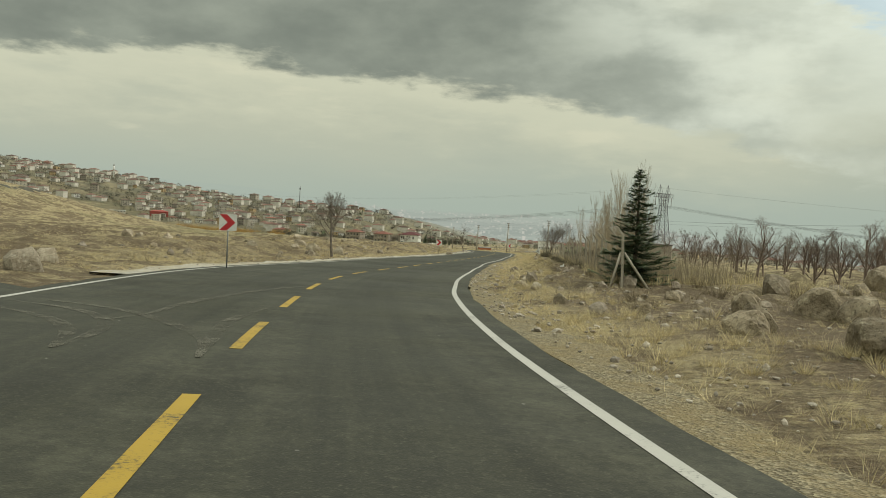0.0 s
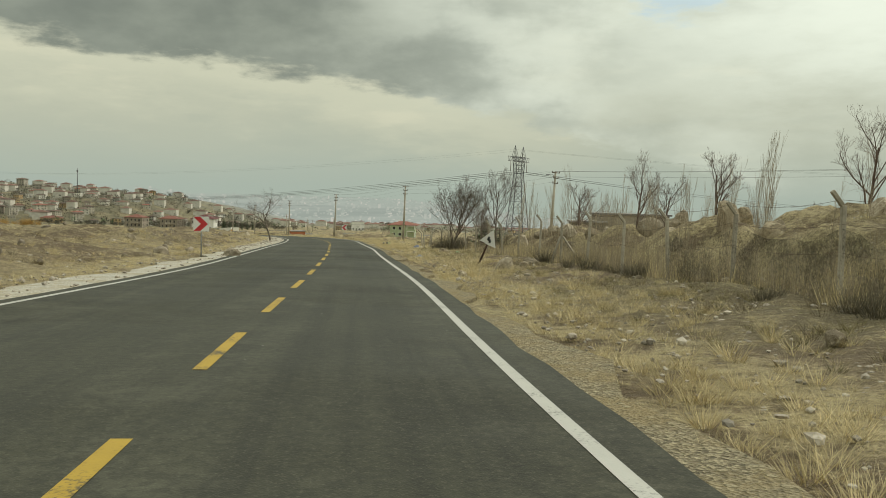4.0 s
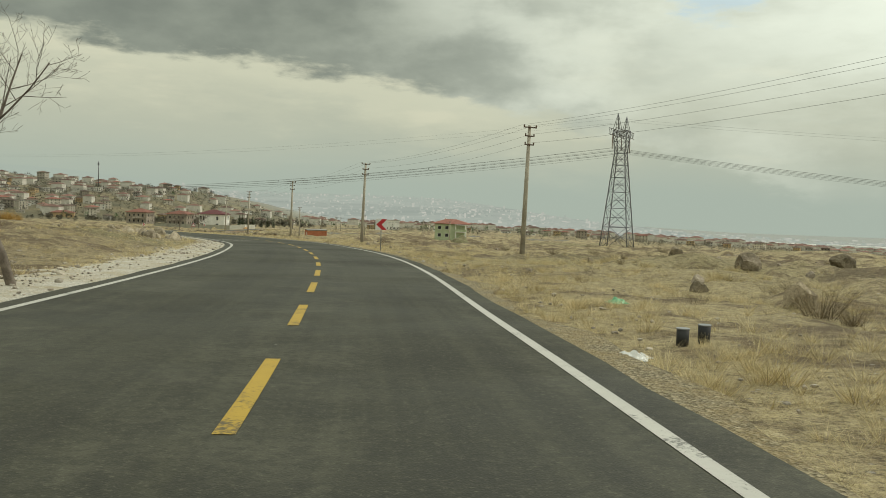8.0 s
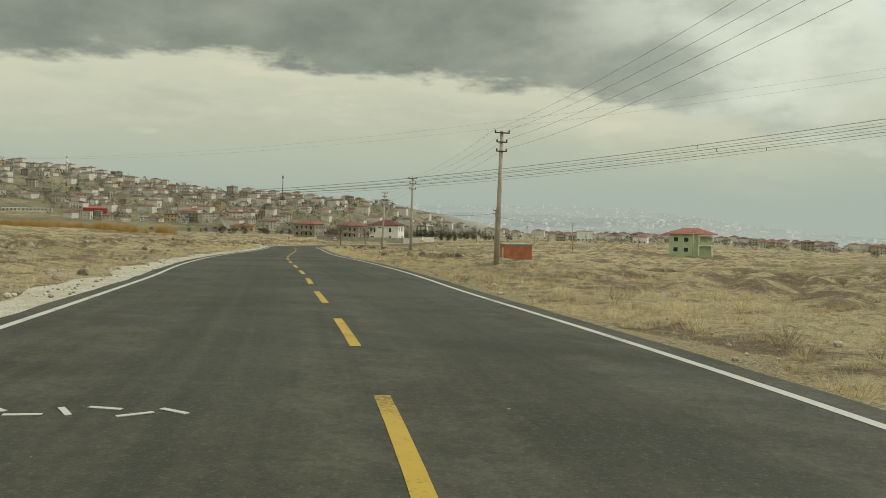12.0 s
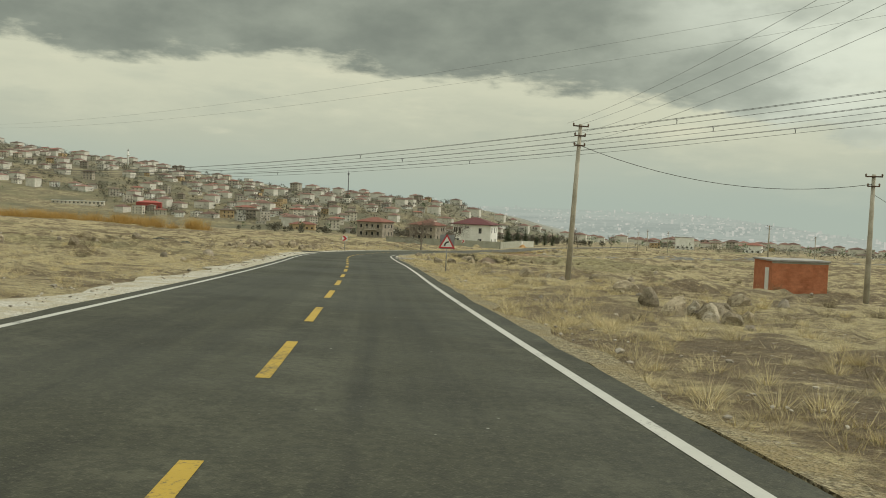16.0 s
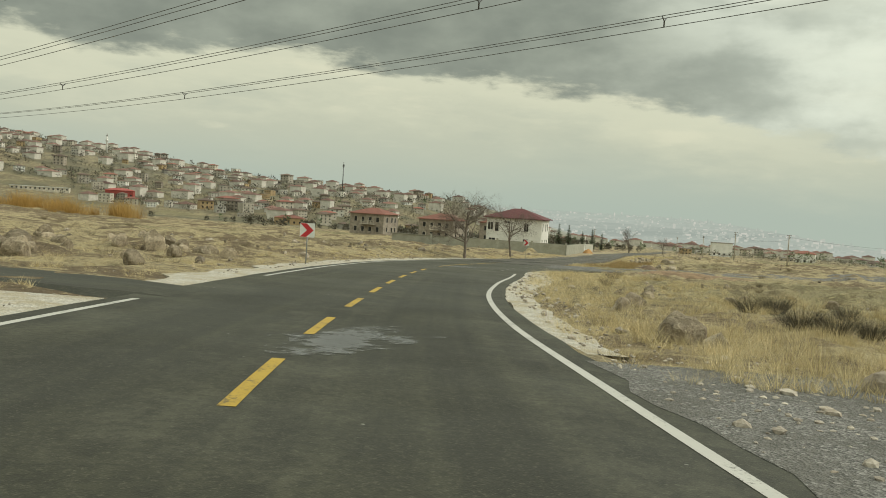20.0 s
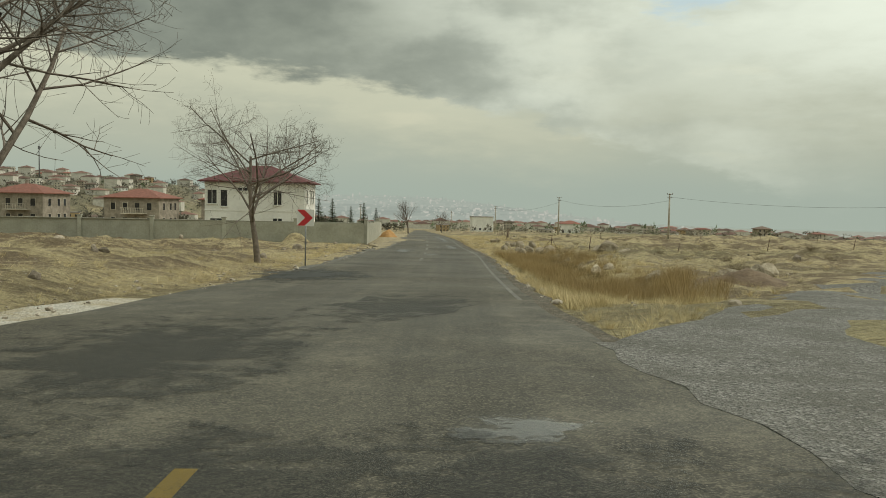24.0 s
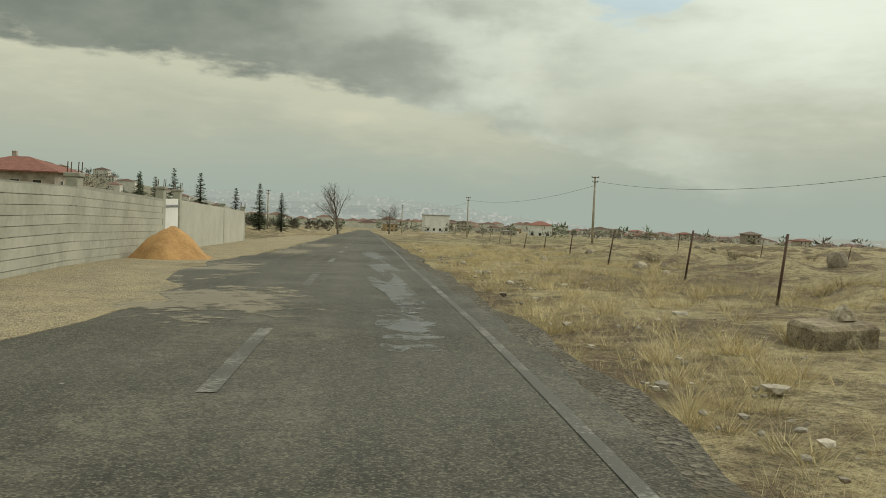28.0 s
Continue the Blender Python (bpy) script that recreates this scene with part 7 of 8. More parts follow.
def build_village():
    r = random.Random(11)
    protos = [village_house(100 + k) for k in range(14)]
    taken = []
    used = [False] * len(protos)

    def settle(x, y, turn, s=1.0):
        k = r.randrange(len(protos))
        m = pose(x, y, gz(x, y), 0, 0, turn)
        if not used[k]:
            used[k] = True
            protos[k].matrix_basis = m
            return
        c = copy_thing(protos[k], m)
        c.scale = (s, s, s)

    tries = 0
    extra = []
    while len(taken) < 390 and tries < 9000:
        tries += 1
        y = r.uniform(880, 1300)
        x = -r.uniform(215, 1080)
        if x > -344 - (y - 900) * 0.05 and r.random() < 0.6:
            continue
        if x < -540 and y < 935 + (-x - 540) * 0.14:
            continue
        if float(land_z(x, y)) < float(road_z(y)) + 1.5 and x < -420:
            continue
        if 1000 < y < 1140 and -860 < x < -600 and r.random() < 0.8:
            continue
        if any((x - a) ** 2 + (y - b) ** 2 < 12.2 ** 2 for a, b in taken):
            continue
        taken.append((x, y))
        if len(taken) > 225:
            extra.append((x, y))
            continue
        settle(x, y, 25 + r.uniform(-40, 40), r.uniform(0.52, 0.86))
    # houses on the plain, to the right and beyond the end of the road
    n = 0
    while n < 72:
        y = r.uniform(960, 1450)
        x = r.uniform(-95, 560)
        if -114 < x < -90 or any((x - a) ** 2 + (y - b) ** 2 < 17 ** 2 for a, b in taken):
            continue
        taken.append((x, y))
        n += 1
        settle(x, y, r.choice((-30, -10, 8)) + r.uniform(-15, 15), r.uniform(0.6, 0.85))
    # farther houses on the plain, past counting
    verts, faces = {"wall": [], "roof": []}, {"wall": [], "roof": []}
    for x, y in extra + [(r.uniform(-250, 1500), r.uniform(1150, 2100)) for _ in range(800)]:
        w, d, h, z = r.uniform(9, 16), r.uniform(8, 12), r.uniform(3, 8), float(land_z(x, y))
        i = len(verts["wall"])
        verts["wall"] += [(x + p * w / 2, y + q * d / 2, z + c) for c in (-2, h) for p, q in ((-1, -1), (1, -1), (1, 1), (-1, 1))]
        faces["wall"] += [(i, i + 1, i + 5, i + 4), (i + 1, i + 2, i + 6, i + 5), (i + 2, i + 3, i + 7, i + 6), (i + 3, i, i + 4, i + 7)]
        i = len(verts["roof"])
        verts["roof"] += [(x + p * (w / 2 + 0.5), y + q * (d / 2 + 0.5), z + h) for p, q in ((-1, -1), (1, -1), (1, 1), (-1, 1))] + [(x, y, z + h + 2.2)]
        faces["roof"] += [(i, i + 1, i + 4), (i + 1, i + 2, i + 4), (i + 2, i + 3, i + 4), (i + 3, i, i + 4)]
    far = thing("far_houses", 500, 1500, 0, 0, "far red-roofed houses scattered over the plain", "houses")
    far["kind"] = "stuff"
    for key, mat in (("wall", "pale_wall"), ("roof", "mixed_roof")):
        ob = part(key, mesh_of(key, verts[key], faces[key], M[mat]), M[mat], far)
        ob.matrix_parent_inverse = far.matrix_basis.inverted()
        ob["kind"] = "stuff"
    for k, u in enumerate(used):
        if not u:
            protos[k].matrix_basis = pose(-420 - 20 * k, 1010 + 8 * k, gz(-420 - 20 * k, 1010 + 8 * k))


build_village()


def landmark(name, x, y, w, d, h, wall, roof, label, turn=10, flat=False):
    t = thing(name, x, y, gz(x, y), turn, label, "house")
    part("wall", walls_box(w, d, h, -2), wall, t)
    part("roof", boxed(0, 0, h + 0.1, w + 0.8, d + 0.8, 0.3) if flat else hip_roof(w, d, h, 1.7, 0.6), roof, t)
    for k in range(max(2, int(w / 3.2))):
        part("window", boxed(-w / 2 + w * (k + 0.5) / max(2, int(w / 3.2)), -d / 2 - 0.02, min(1.6, h - 1.2), 1.2, 0.1, 1.3), M["glass"], t)
    return t


landmark("red_house", -524, 934, 21, 12, 5.5, M["bright_red"], M["bright_red"], "long bright red house at the foot of the hill", 30)
landmark("ochre_house", -344, 872, 19, 10, 4.5, M["ochre_wall"], M["red_roof"], "low ochre-yellow house at the edge of the village", 18)
landmark("white_block", -66, 950, 13, 10, 9, M["white_wall"], M["grey_roof"], "white three-storey block of flats on the plain", 5, True)
landmark("white_block", -20, 900, 11, 9, 6, M["white_wall"], M["red_roof"], "white house with a red roof on the plain", -10)
landmark("pale_shed", -575, 905, 42, 12, 2.6, M["cream_wall"], M["white_cloth"], "long low shed with a pale roof", 35, True)


def minaret(x, y, h):
    t = thing("minaret", x, y, gz(x, y), 0, "slim white minaret rising over the village", "minaret")
    part("shaft", tubed([(0, 0, -2), (0, 0, h * 0.62), (0, 0, h * 0.84)], [1.3, 1.1, 1.0], 10), M["white_wall"], t)
    part("gallery", tubed([(0, 0, h * 0.60), (0, 0, h * 0.66)], [1.9, 1.9], 12), M["white_wall"], t)
    part("cap", tubed([(0, 0, h * 0.84), (0, 0, h)], [1.15, 0.05], 10), M["grey_roof"], t)


minaret(-779, 1243, 24)
mast = thing("mast", -453, 1215, gz(-453, 1215), 0, "thin dark radio mast standing in the village", "mast")
part("shaft", tubed([(0, 0, -1), (0, 0, 20), (0, 0, 33)], [0.55, 0.5, 0.25], 6), M["lattice"], mast)
part("antenna", boxed(0, 0, 29, 1.6, 1.6, 3.0), M["lattice"], mast)


def blobs(name, spots, sizes, tall, mat, label, category, seed, spikes=40):
    """Far bushes and trees: round ragged crowns of many short twigs, as one mesh."""
    r = np.random.RandomState(seed)
    n = len(spots)
    k = n * spikes
    z = np.repeat(ground_z(spots[:, 0], spots[:, 1]), spikes)
    h = np.repeat(sizes, spikes)
    way = r.normal(size=(k, 3))
    way /= np.linalg.norm(way, axis=1)[:, None]
    rad = r.uniform(0.15, 1.0, k) ** 0.5
    at = np.stack([np.repeat(spots[:, 0], spikes), np.repeat(spots[:, 1], spikes), z + h * 0.44], 1) + way * (rad * h)[:, None] * np.array([tall, tall, 0.5])
    out = way * np.array([1, 1, 0.5]) + r.uniform(-0.7, 0.7, (k, 3)) + np.array([0, 0, 0.5])
    turn = np.stack([r.normal(size=k), r.normal(size=k), np.zeros(k)], 1) * (h * 0.050)[:, None]
    v = np.empty((k, 3, 3))
    v[:, 0], v[:, 1], v[:, 2] = at - turn, at + turn, at + out * (h * 0.20)[:, None]
    me = bpy.data.meshes.new(name)
    me.vertices.add(k * 3)
    me.vertices.foreach_set("co", v.ravel())
    me.loops.add(k * 3)
    me.loops.foreach_set("vertex_index", np.arange(k * 3, dtype=np.int32))
    me.polygons.add(k)
    me.polygons.foreach_set("loop_start", np.arange(0, k * 3, 3, dtype=np.int32))
    me.update(calc_edges=True)
    me.materials.append(mat)
    return tagged(new(name, me), label, category, kind="stuff")


def build_far_green():
    r = np.random.RandomState(15)
    n = 3600
    y = r.uniform(880, 1300, n)
    x = -r.uniform(180, 1080, n)
    keep = ~((x < -540) & (y < 935 + (-x - 540) * 0.14))
    blobs("far_trees", np.stack([x, y], 1)[keep], r.uniform(2.2, 6.0, keep.sum()), 0.5, M["far_tree"], "bare trees and shrubs between the village houses", "trees", 31)
    n = 1900
    x, y = r.uniform(-95, 820, n), 640 + 900 * r.uniform(0, 1, n) ** 1.3
    keep = (y > 690) | (x > 40)
    keep &= ~((x > -108) & (x < -96))
    blobs("far_trees", np.stack([x, y], 1)[keep], r.uniform(1.6, 4.0, keep.sum()), 0.6, M["far_tree"], "bare trees between the houses on the plain", "trees", 32)
    n = 150
    x, y = -r.uniform(111, 290, n), r.uniform(630, 900, n)
    blobs("far_trees", np.stack([x, y], 1), r.uniform(2.0, 4.6, n), 0.4, M["far_tree"], "bare trees and hedges beyond the stone houses", "trees", 33, 150)
    n = 70
    x, y = r.uniform(-400, 100, n), r.uniform(800, 1250, n)
    blobs("far_evergreens", np.stack([x, y], 1), r.uniform(4, 7, n), 0.30, M["needle"], "dark evergreens scattered about the plain", "trees", 34, 40)
    x, y = -r.uniform(200, 900, 110), r.uniform(880, 1250, 110)
    blobs("far_evergreens", np.stack([x, y], 1), r.uniform(2.5, 4.5, 110), 0.35, M["needle"], "dark evergreens between the village houses", "trees", 37, 40)
    u = r.uniform(0, 1, 260)
    x, y = -205 - 190 * u + r.uniform(-6, 6, 260), 512 + 40 * u + r.uniform(-6, 6, 260)
    tufts("ochre_willows", np.stack([x, y], 1), r.uniform(2.2, 4.4, 260), 150, 0.006, 0.45, M["willow"], "hedge of leafless ochre willows across the field", "hedge", 35)
    u = r.uniform(0, 1, 90)
    x, y = -255 - 60 * u, 300 + 20 * u + r.uniform(-3, 3, 90)
    blobs("far_trees", np.stack([x, y], 1), r.uniform(2, 3.5, 90), 0.4, M["far_tree"], "line of bare shrubs below the knoll", "trees", 36)


build_far_green()


def far_z(x, y):
    """The far side of the plain, rising under the city."""
    return land_z(x, y) + smooth(x, 1100, -300) * smooth(x, -2400, -1700) * (80 * smooth(y, 2400, 4500) + 12 * smooth(y, 4300, 4800)) - 5 + 6 * smooth(y, 2300, 2600) * smooth(x, 1250, 1000)


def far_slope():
    """The slopes beyond the plain: a glowing backdrop, painted with haze that fades into the sky."""
    m = bpy.data.materials.new("painted_haze_slope")
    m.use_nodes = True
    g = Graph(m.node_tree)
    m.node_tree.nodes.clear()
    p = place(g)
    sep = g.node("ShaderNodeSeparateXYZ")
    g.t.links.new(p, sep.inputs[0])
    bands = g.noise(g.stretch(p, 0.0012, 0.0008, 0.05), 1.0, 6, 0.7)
    # haze painted as emission colour, nearing the sky's own with height
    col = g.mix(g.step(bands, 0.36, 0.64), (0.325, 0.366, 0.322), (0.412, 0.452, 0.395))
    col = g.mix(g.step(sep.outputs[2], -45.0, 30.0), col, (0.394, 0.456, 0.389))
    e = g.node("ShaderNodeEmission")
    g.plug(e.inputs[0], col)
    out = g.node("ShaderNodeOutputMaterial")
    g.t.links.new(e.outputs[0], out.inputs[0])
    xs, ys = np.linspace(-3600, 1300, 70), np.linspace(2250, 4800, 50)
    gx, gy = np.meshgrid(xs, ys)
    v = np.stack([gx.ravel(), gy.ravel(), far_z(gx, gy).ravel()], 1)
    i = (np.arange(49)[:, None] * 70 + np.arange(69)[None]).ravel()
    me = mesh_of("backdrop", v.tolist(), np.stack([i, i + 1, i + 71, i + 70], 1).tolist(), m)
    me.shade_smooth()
    tagged(new("backdrop", me), "slopes far beyond the plain, glowing in painted grey-blue haze", "backdrop", kind="structure")


far_slope()


def haze_glow_walls():
    m = bpy.data.materials.new("haze_glow_city")
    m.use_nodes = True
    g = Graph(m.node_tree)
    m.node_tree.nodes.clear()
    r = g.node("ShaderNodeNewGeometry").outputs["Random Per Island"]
    # no lamps: the walls emit painted haze tones instead of taking the daylight
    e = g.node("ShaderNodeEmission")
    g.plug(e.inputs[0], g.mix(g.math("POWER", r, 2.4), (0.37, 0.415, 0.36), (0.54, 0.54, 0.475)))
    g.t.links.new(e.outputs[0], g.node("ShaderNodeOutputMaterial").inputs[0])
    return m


def far_city():
    """Many far blocks of flats on the slopes and the plain, joined."""
    r = np.random.RandomState(8)
    verts, faces = [], []
    spots = []
    for _ in range(2600):
        y = r.uniform(2600, 4550)
        x = r.uniform(-1900, 900) if r.rand() < 0.75 else r.uniform(-600, 500)
        if x < -66 - 0.33 * (y - 301) or r.rand() < abs(waves(x, y, 0.004, 2)) * 0.7:
            continue
        spots.append((x, y, r.uniform(4, 10), r.uniform(5, 10), r.choice((2, 4, 6, 9, 16), p=(0.33, 0.3, 0.2, 0.12, 0.05))))
    for _ in range(900):
        x, y = r.uniform(-100, 2900), r.uniform(2300, 4200)
        spots.append((x, y, r.uniform(8, 20), r.uniform(8, 14), r.uniform(3, 6)))
    for x, y, w, d, h in spots:
        z = float(far_z(x, y)) if x < 1100 else float(land_z(x, y))
        i = len(verts)
        verts += [(x + a * w / 2, y + b * d / 2, z + c) for c in (-6, h) for a, b in ((-1, -1), (1, -1), (1, 1), (-1, 1))]
        faces += [(i, i + 1, i + 5, i + 4), (i + 1, i + 2, i + 6, i + 5), (i + 2, i + 3, i + 7, i + 6), (i + 3, i, i + 4, i + 7), (i + 4, i + 5, i + 6, i + 7)]
    city = haze_glow_walls()
    tagged(part("far_city", mesh_of("far_city", verts, faces, city), city), "blocks of a far city over the plain, glowing in haze tones", "city", kind="stuff")
    # long pale greenhouse roofs shining at the far edge of the plain
    t = thing("greenhouses", 1000, 2800, float(land_z(1000, 2800)), -25, "long white roofs shining far off on the plain", "building")
    for k in range(5):
        part("roof", boxed(-500 + 260 * k, 40 * k, 5, 230, 30, 8, 0.4), M["white_wall"], t)


far_city()


# ---- small things along the road ----
def crumple(name, x, y, w, d, h, mat, label, category, seed):
    """A crumpled sheet lying on the ground."""
    bm = bmesh.new()
    bmesh.ops.create_grid(bm, x_segments=12, y_segments=10, size=0.5)
    o = Vector((seed * 3.1, seed, 0))
    for v in bm.verts:
        e = max(0.0, 1 - 4 * max(v.co.x ** 2, v.co.y ** 2))
        v.co = Vector((v.co.x * w * (1 + 0.3 * noise.noise(v.co * 3 + o)), v.co.y * d, h * e * (0.5 + 0.9 * noise.noise(v.co * 5 + o)) + 0.03))
    ext = bmesh.ops.extrude_face_region(bm, geom=bm.faces[:])
    bmesh.ops.translate(bm, verts=[v for v in ext["geom"] if isinstance(v, bmesh.types.BMVert)], vec=(0, 0, 0.012))
    bmesh.ops.recalc_face_normals(bm, faces=bm.faces[:])
    ob = part(name, bm, mat)
    ob.matrix_basis = pose(x, y, gz(x, y), 0, 0, seed * 40)
    return tagged(ob, label, category)


crumple("plastic_sheet", -11.3, 143.2, 0.5, 0.4, 0.3, M["blue_cloth"], "crumpled blue plastic sheet by the fence posts", "litter", 1)
crumple("plastic_sheet", -10.9, 143.6, 0.5, 0.3, 0.18, M["white_cloth"], "crumpled white plastic sheet by the fence posts", "litter", 2)
crumple("plastic_sheet", -11.3, 119.6, 0.35, 0.3, 0.16, M["blue_cloth"], "crumpled blue plastic bag in the verge grass", "litter", 5)
crumple("plastic_sheet", -14.1, 161.5, 0.4, 0.3, 0.16, M["green_cloth"], "crumpled light green plastic bag in the grass", "litter", 3)
crumple("plastic_sheet", -15.4, 154.2, 0.4, 0.3, 0.1, M["white_cloth"], "crumpled whitish rag at the road's edge", "litter", 4)
crumple("plastic_sheet", -8.8, 126.5, 0.35, 0.25, 0.12, M["green_cloth"], "green plastic scrap under the thicket", "litter", 6)
crumple("plastic_sheet", -2.7, 58.5, 0.5, 0.4, 0.25, M["white_cloth"], "greyish plastic bag caught in dry grass", "litter", 7)
for x, y in ((-14.48, 155.3), (-14.13, 155.5)):
    t = thing("tin_can", x, y, gz(x, y) - 0.02, 12, "open black metal tin standing in the grass", "tin", "black tins")
    bm = tubed([(0, 0, 0), (0, 0, 0.26)], [0.083, 0.086], 14)
    part("body", bm, M["black_tin"], t)
    part("rim", tubed([(0, 0, 0.25), (0, 0, 0.27)], [0.09, 0.09], 14), M["sign_back"], t)


def heap(name, x, y, w, d, h, mat, label, seed, category="heap"):
    bm = bmesh.new()
    bmesh.ops.create_grid(bm, x_segments=26, y_segments=22, size=0.5)
    o = Vector((seed, seed * 2.3, 0))
    for v in bm.verts:
        rr = math.hypot(v.co.x, v.co.y) * 2
        rr *= 1 + 0.35 * noise.noise(v.co * 3 + o * 1.7)
        k = 0.5 * (1 + math.cos(math.pi * min(rr, 1.0)))
        k = 0.55 * k + 0.45 * max(0.0, 1 - rr)
        v.co = Vector((v.co.x * w, v.co.y * d, h * k * (1 + 0.35 * noise.noise(v.co * 4 + o)) + 0.10 * k * noise.noise(v.co * 14 + o) - 0.06))
    for f in bm.faces:
        f.smooth = True
    bmesh.ops.solidify(bm, geom=bm.faces[:], thickness=0.05)
    ob = part(name, bm, mat)
    ob.matrix_basis = pose(x, y, gz(x, y) - 0.12, 0, 0, seed * 30)
    return tagged(ob, label, category)


for x, y, w, h in ((-15.7, 241.8, 4.4, 1.5), (-60.8, 334.5, 2.4, 0.7), (-118, 330, 2.2, 0.7)):
    heap("rock_mound", x, y, w, w * 0.8, h, M["lichen"], "low mound of rock grown with yellow-green lichen", 4, "rock")
heap("sand_mound", -106.4, 525.4, 3.5, 3.0, 1.05, M["sand"], "heap of orange sand against the garden wall", 1)
heap("sand_mound", -105.9, 527.0, 2.2, 1.6, 0.4, M["sand"], "low spill of orange sand at the heap's foot", 6)
heap("earth_mound", -112.8, 496.3, 4.2, 2.8, 1.0, M["ground"], "heap of grassy brown earth before the garden wall", 2)
heap("earth_mound", -77.2, 360.8, 6.5, 3.4, 0.75, M["earth"], "heap of dark earth and scrub by the bend", 3)
heap("earth_mound", -88.0, 431.0, 20.0, 11.0, 0.7, M["red_earth"], "low spread of reddish earth at the junction", 2)
heap("earth_mound", -91.5, 455.5, 5.0, 3.0, 0.6, M["earth"], "bank of brown rubble at the junction", 5)
heap("earth_mound", -93.3, 430.2, 3.4, 2.4, 0.32, M["red_earth"], "low heap of reddish earth at the road's edge", 8)
heap("earth_bank", -34, 289, 9.0, 5.0, 0.9, M["earth"], "bank of dug brown earth in the field", 7)
heap("earth_bank", -24, 292, 9.0, 5.0, 0.8, M["earth"], "bank of dug brown earth in the field", 9)


def stain(name, y, d, length, width, mat, label, seed, lift=0.013, turn=0.0):
    """A thin uneven film or patch on the road surface."""
    r = random.Random(seed)
    x, yy = beside(y, d)
    n = 22
    pts = []
    for k in range(n):
        a = 6.283 * k / n
        q = 1 + r.uniform(-0.32, 0.32)
        pts.append((math.cos(a) * width / 2 * q, math.sin(a) * length / 2 * q))
    k = math.atan2(-float(lean(y)), 1) + radians(turn)
    verts, c, s = [], math.cos(k), math.sin(k)
    for px, py in [(0, 0)] + pts:
        wx, wy = float(x) + px * c - py * s, float(yy) + px * s + py * c
        verts.append((wx, wy, float(road_z(wy)) + lift))
    faces = [(0, 1 + i, 1 + (i + 1) % n) for i in range(n)]
    ob = part(name, mesh_of(name, verts, faces, mat), mat)
    return tagged(ob, label, "stain", kind="structure")


film = "pale dried film of ice and salt on the asphalt"
stain("road_film", 365.8, 0.75, 5.4, 2.2, M["water"], film, 1, turn=-14)
stain("road_film", 409.5, 0.9, 5.0, 3.2, M["water"], film, 2, turn=-30)
stain("road_film", 433.8, 2.4, 1.5, 1.5, M["water"], film, 3)
stain("road_film", 426.5, 5.9, 0.8, 2.2, M["water"], film, 5, turn=-30)
stain("road_film", 423.2, 5.9, 1.0, 2.2, M["water"], film, 6, turn=-30)
stain("road_film", 485.5, -1.6, 8.0, 1.8, M["water"], film, 4)
for i, (y, d, ln, w) in enumerate(((495, 1.9, 18.0, 0.6), (511.6, 1.7, 5.5, 1.0), (517.5, 1.6, 16.0, 0.7), (524, 1.5, 16.0, 0.8), (534, 1.35, 18, 0.8), (479.5, 0.4, 2.6, 0.9), (494.6, 0.9, 3, 0.6))):
    stain("road_film", y, d, ln, w, M["water"], film, 10 + i, turn=4)
for i, (y, d, ln, w) in enumerate(((514.0, -1.2, 6.0, 3.6), (521, -2.3, 10.0, 2.4), (534, -2.0, 14, 2.2), (506, -3.0, 8, 2.2), (549, -1.6, 16, 2.6))):
    stain("dust_film", y, d, ln, w, M["dust"], "pale dust dragged from the apron over the asphalt", 50 + i, 0.012)
stain("road_patch", 456.6, -3.0, 10.0, 5.4, M["tar"], "fresh black asphalt patch on the old road", 30)
stain("road_patch", 445, 0.9, 10.0, 3.4, M["damp"], "dark damp patch at the junction", 31, 0.014, -20)
stain("road_patch", 437.5, -1.6, 12.0, 5.0, M["damp"], "dark seam of asphalt across the road", 32, 0.015)
stain("road_patch", 431.5, 0.5, 5.0, 12.0, M["damp"], "dark muddy patch beside the road", 33, 0.016)


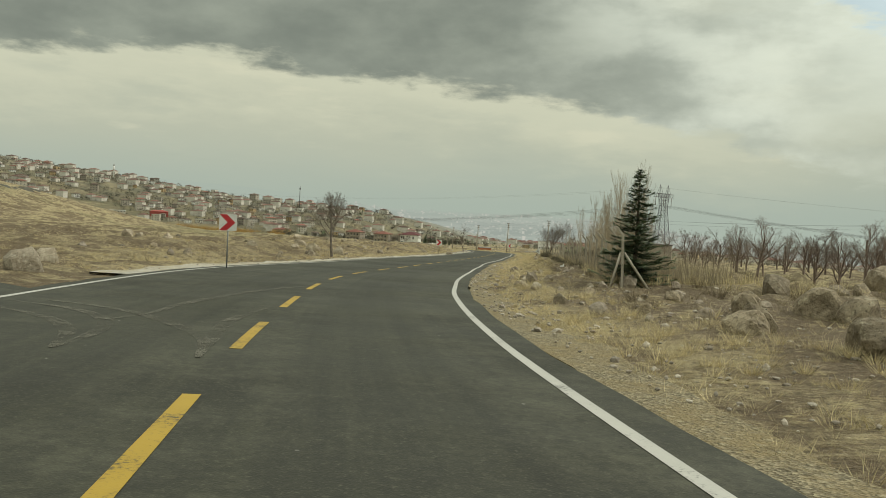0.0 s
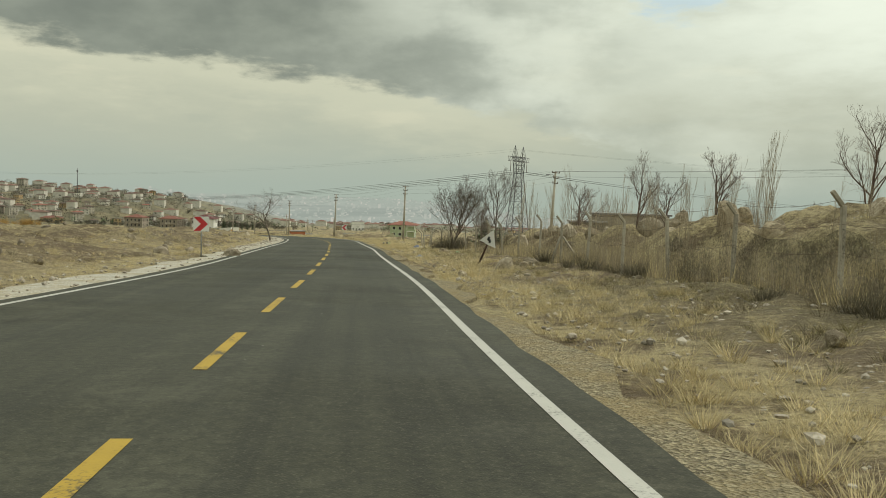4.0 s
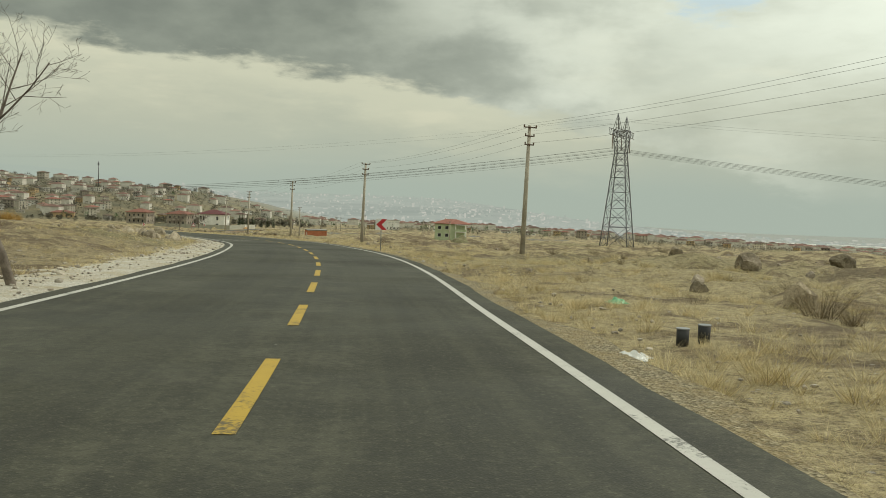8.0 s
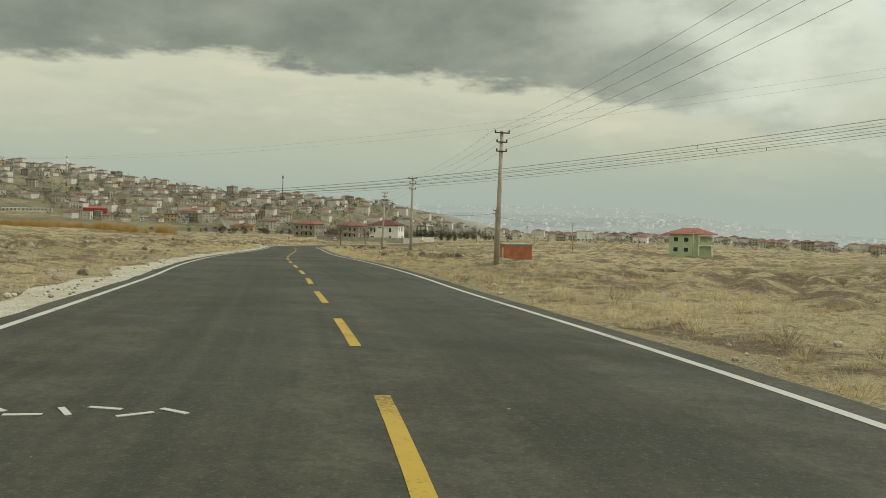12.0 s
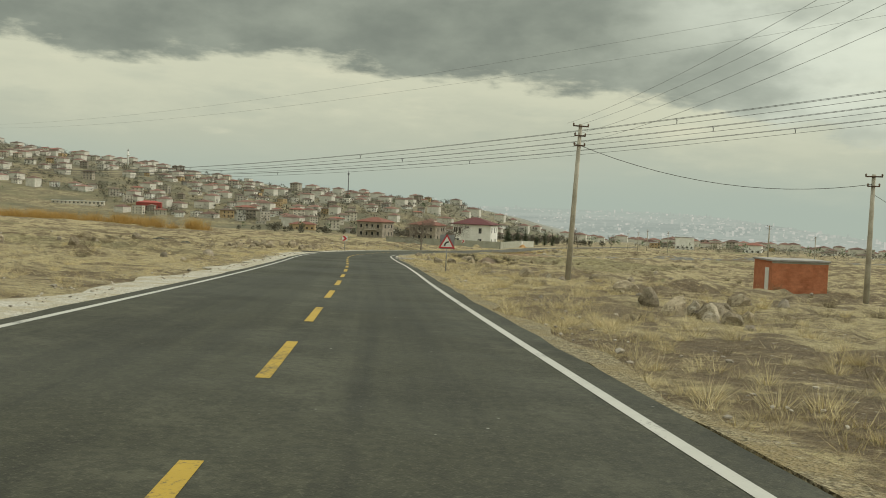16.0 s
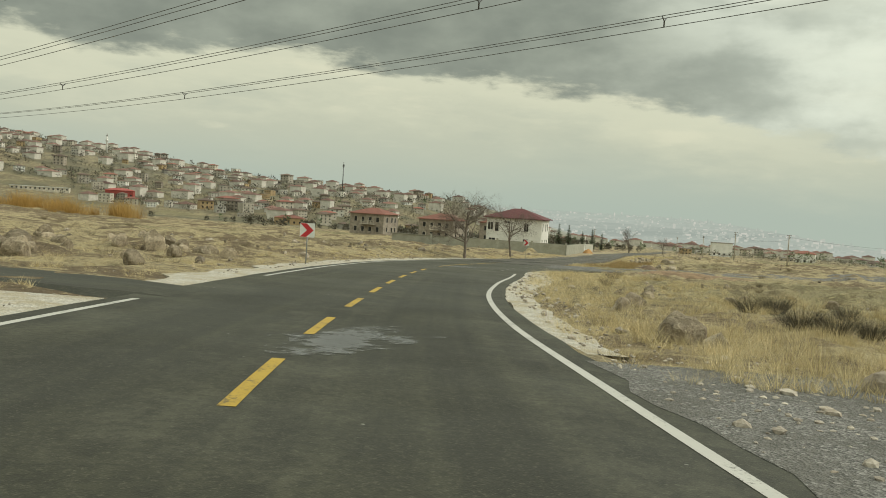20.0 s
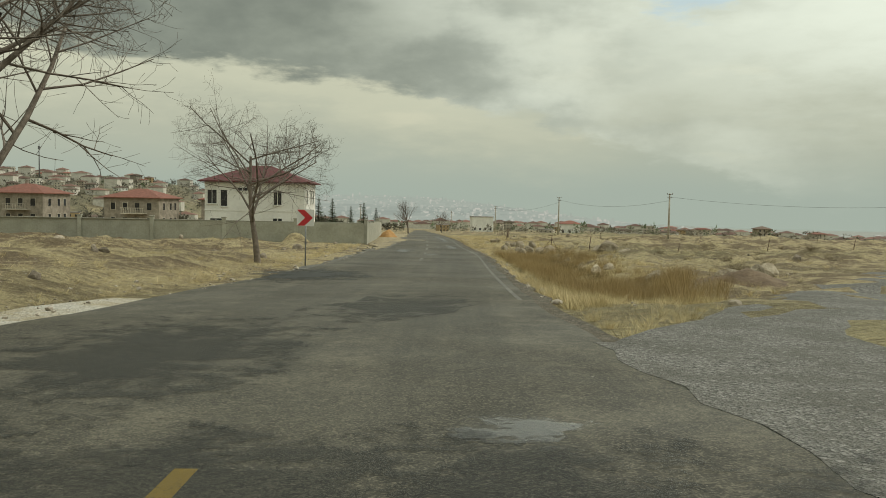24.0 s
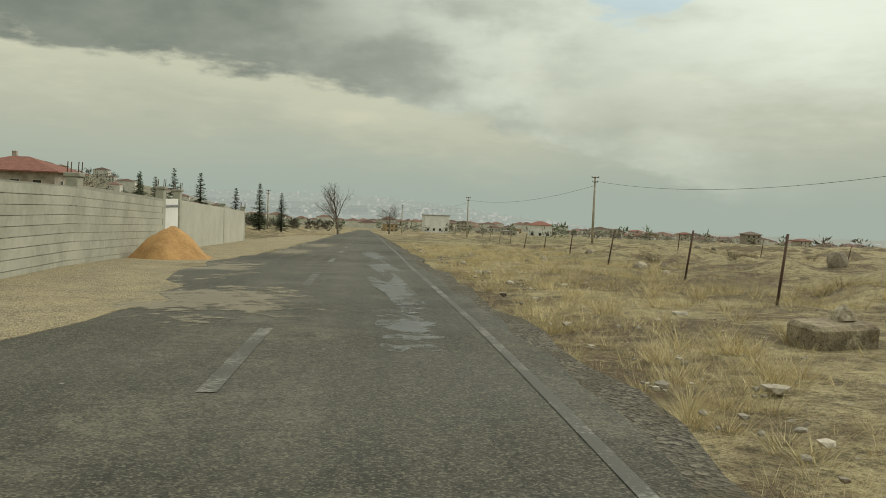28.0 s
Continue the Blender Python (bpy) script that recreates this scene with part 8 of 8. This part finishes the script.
def tyre_track(pts, width, seed):
    """A curved smear of dust that wheels left where the side road joins."""
    s = np.concatenate([[0], np.cumsum(np.hypot(*np.diff(np.array(pts), axis=0).T))])
    fx, fy = curve(list(zip(s, [p[0] for p in pts]))), curve(list(zip(s, [p[1] for p in pts])))
    verts, faces = [], []
    us = np.linspace(0, s[-1], 24)
    for u in us:
        a, b = max(u - 0.1, 0), min(u + 0.1, s[-1])
        tx, ty = float(fx(b) - fx(a)), float(fy(b) - fy(a))
        n = math.hypot(tx, ty) or 1.0
        for e in (-0.5, 0.5):
            e *= 0.25 + 0.75 * math.sin(math.pi * u / s[-1])
            x, y = float(fx(u)) + ty / n * e * width, float(fy(u)) - tx / n * e * width
            verts.append((x, y, float(road_z(y)) + 0.008 + 0.001 * seed))
    faces = [(2 * i, 2 * i + 1, 2 * i + 3, 2 * i + 2) for i in range(len(us) - 1)]
    tagged(part("tyre_track", mesh_of("tyre_track", verts, faces, M["tyre_dust"]), M["tyre_dust"]), "pale curved tyre mark of dust on the asphalt", "stain", kind="structure")


for i, pts in enumerate(([(-9.7, 12.3), (-8.3, 11.5), (-7.0, 10.2), (-6.1, 8.6)], [(-10.5, 13.5), (-8.9, 13.0), (-7.4, 11.7), (-6.4, 9.7), (-6.1, 8.6)], [(-10.4, 14.2), (-8.2, 13.4), (-6.6, 12.1), (-5.2, 10.5), (-4.4, 8.8)],
                         [(-4.4, 8.8), (-5.1, 10.6), (-6.0, 13.2), (-6.5, 15.9)], [(-7.4, 11.7), (-7.4, 12.4), (-8.1, 15.6), (-8.8, 21.4), (-8.7, 25.2)])):
    tyre_track(pts, 0.26, i)


def scrawl():
    """Two rows of white painted scrawl on the road, drawn as bars."""
    t = thing("road_scrawl", -31.0, 210.0, float(road_z(210)), 0, "two rows of white painted strokes on the asphalt", "marking")
    for row, (y, d0, n, ln) in enumerate(((217.8, -4.2, 8, 0.30), (221.2, -4.7, 11, 0.24))):
        for k in range(n):
            x, yy = beside(y + 0.12 * (k % 3), d0 + (2.2 if row == 0 else 2.9) * k / (n - 1))
            a = ((k * 37 + row * 20) % 90 - 45) * 1.2
            bm = boxed(0, 0, 0, ln * 1.25, 0.055, 0.006)
            bmesh.ops.transform(bm, matrix=pose(float(x), float(yy), float(road_z(yy)) + 0.006, 0, 0, a), verts=bm.verts[:])
            ob = part("bar", bm, M["white_line"], t)
            ob.matrix_parent_inverse = t.matrix_basis.inverted()


scrawl()
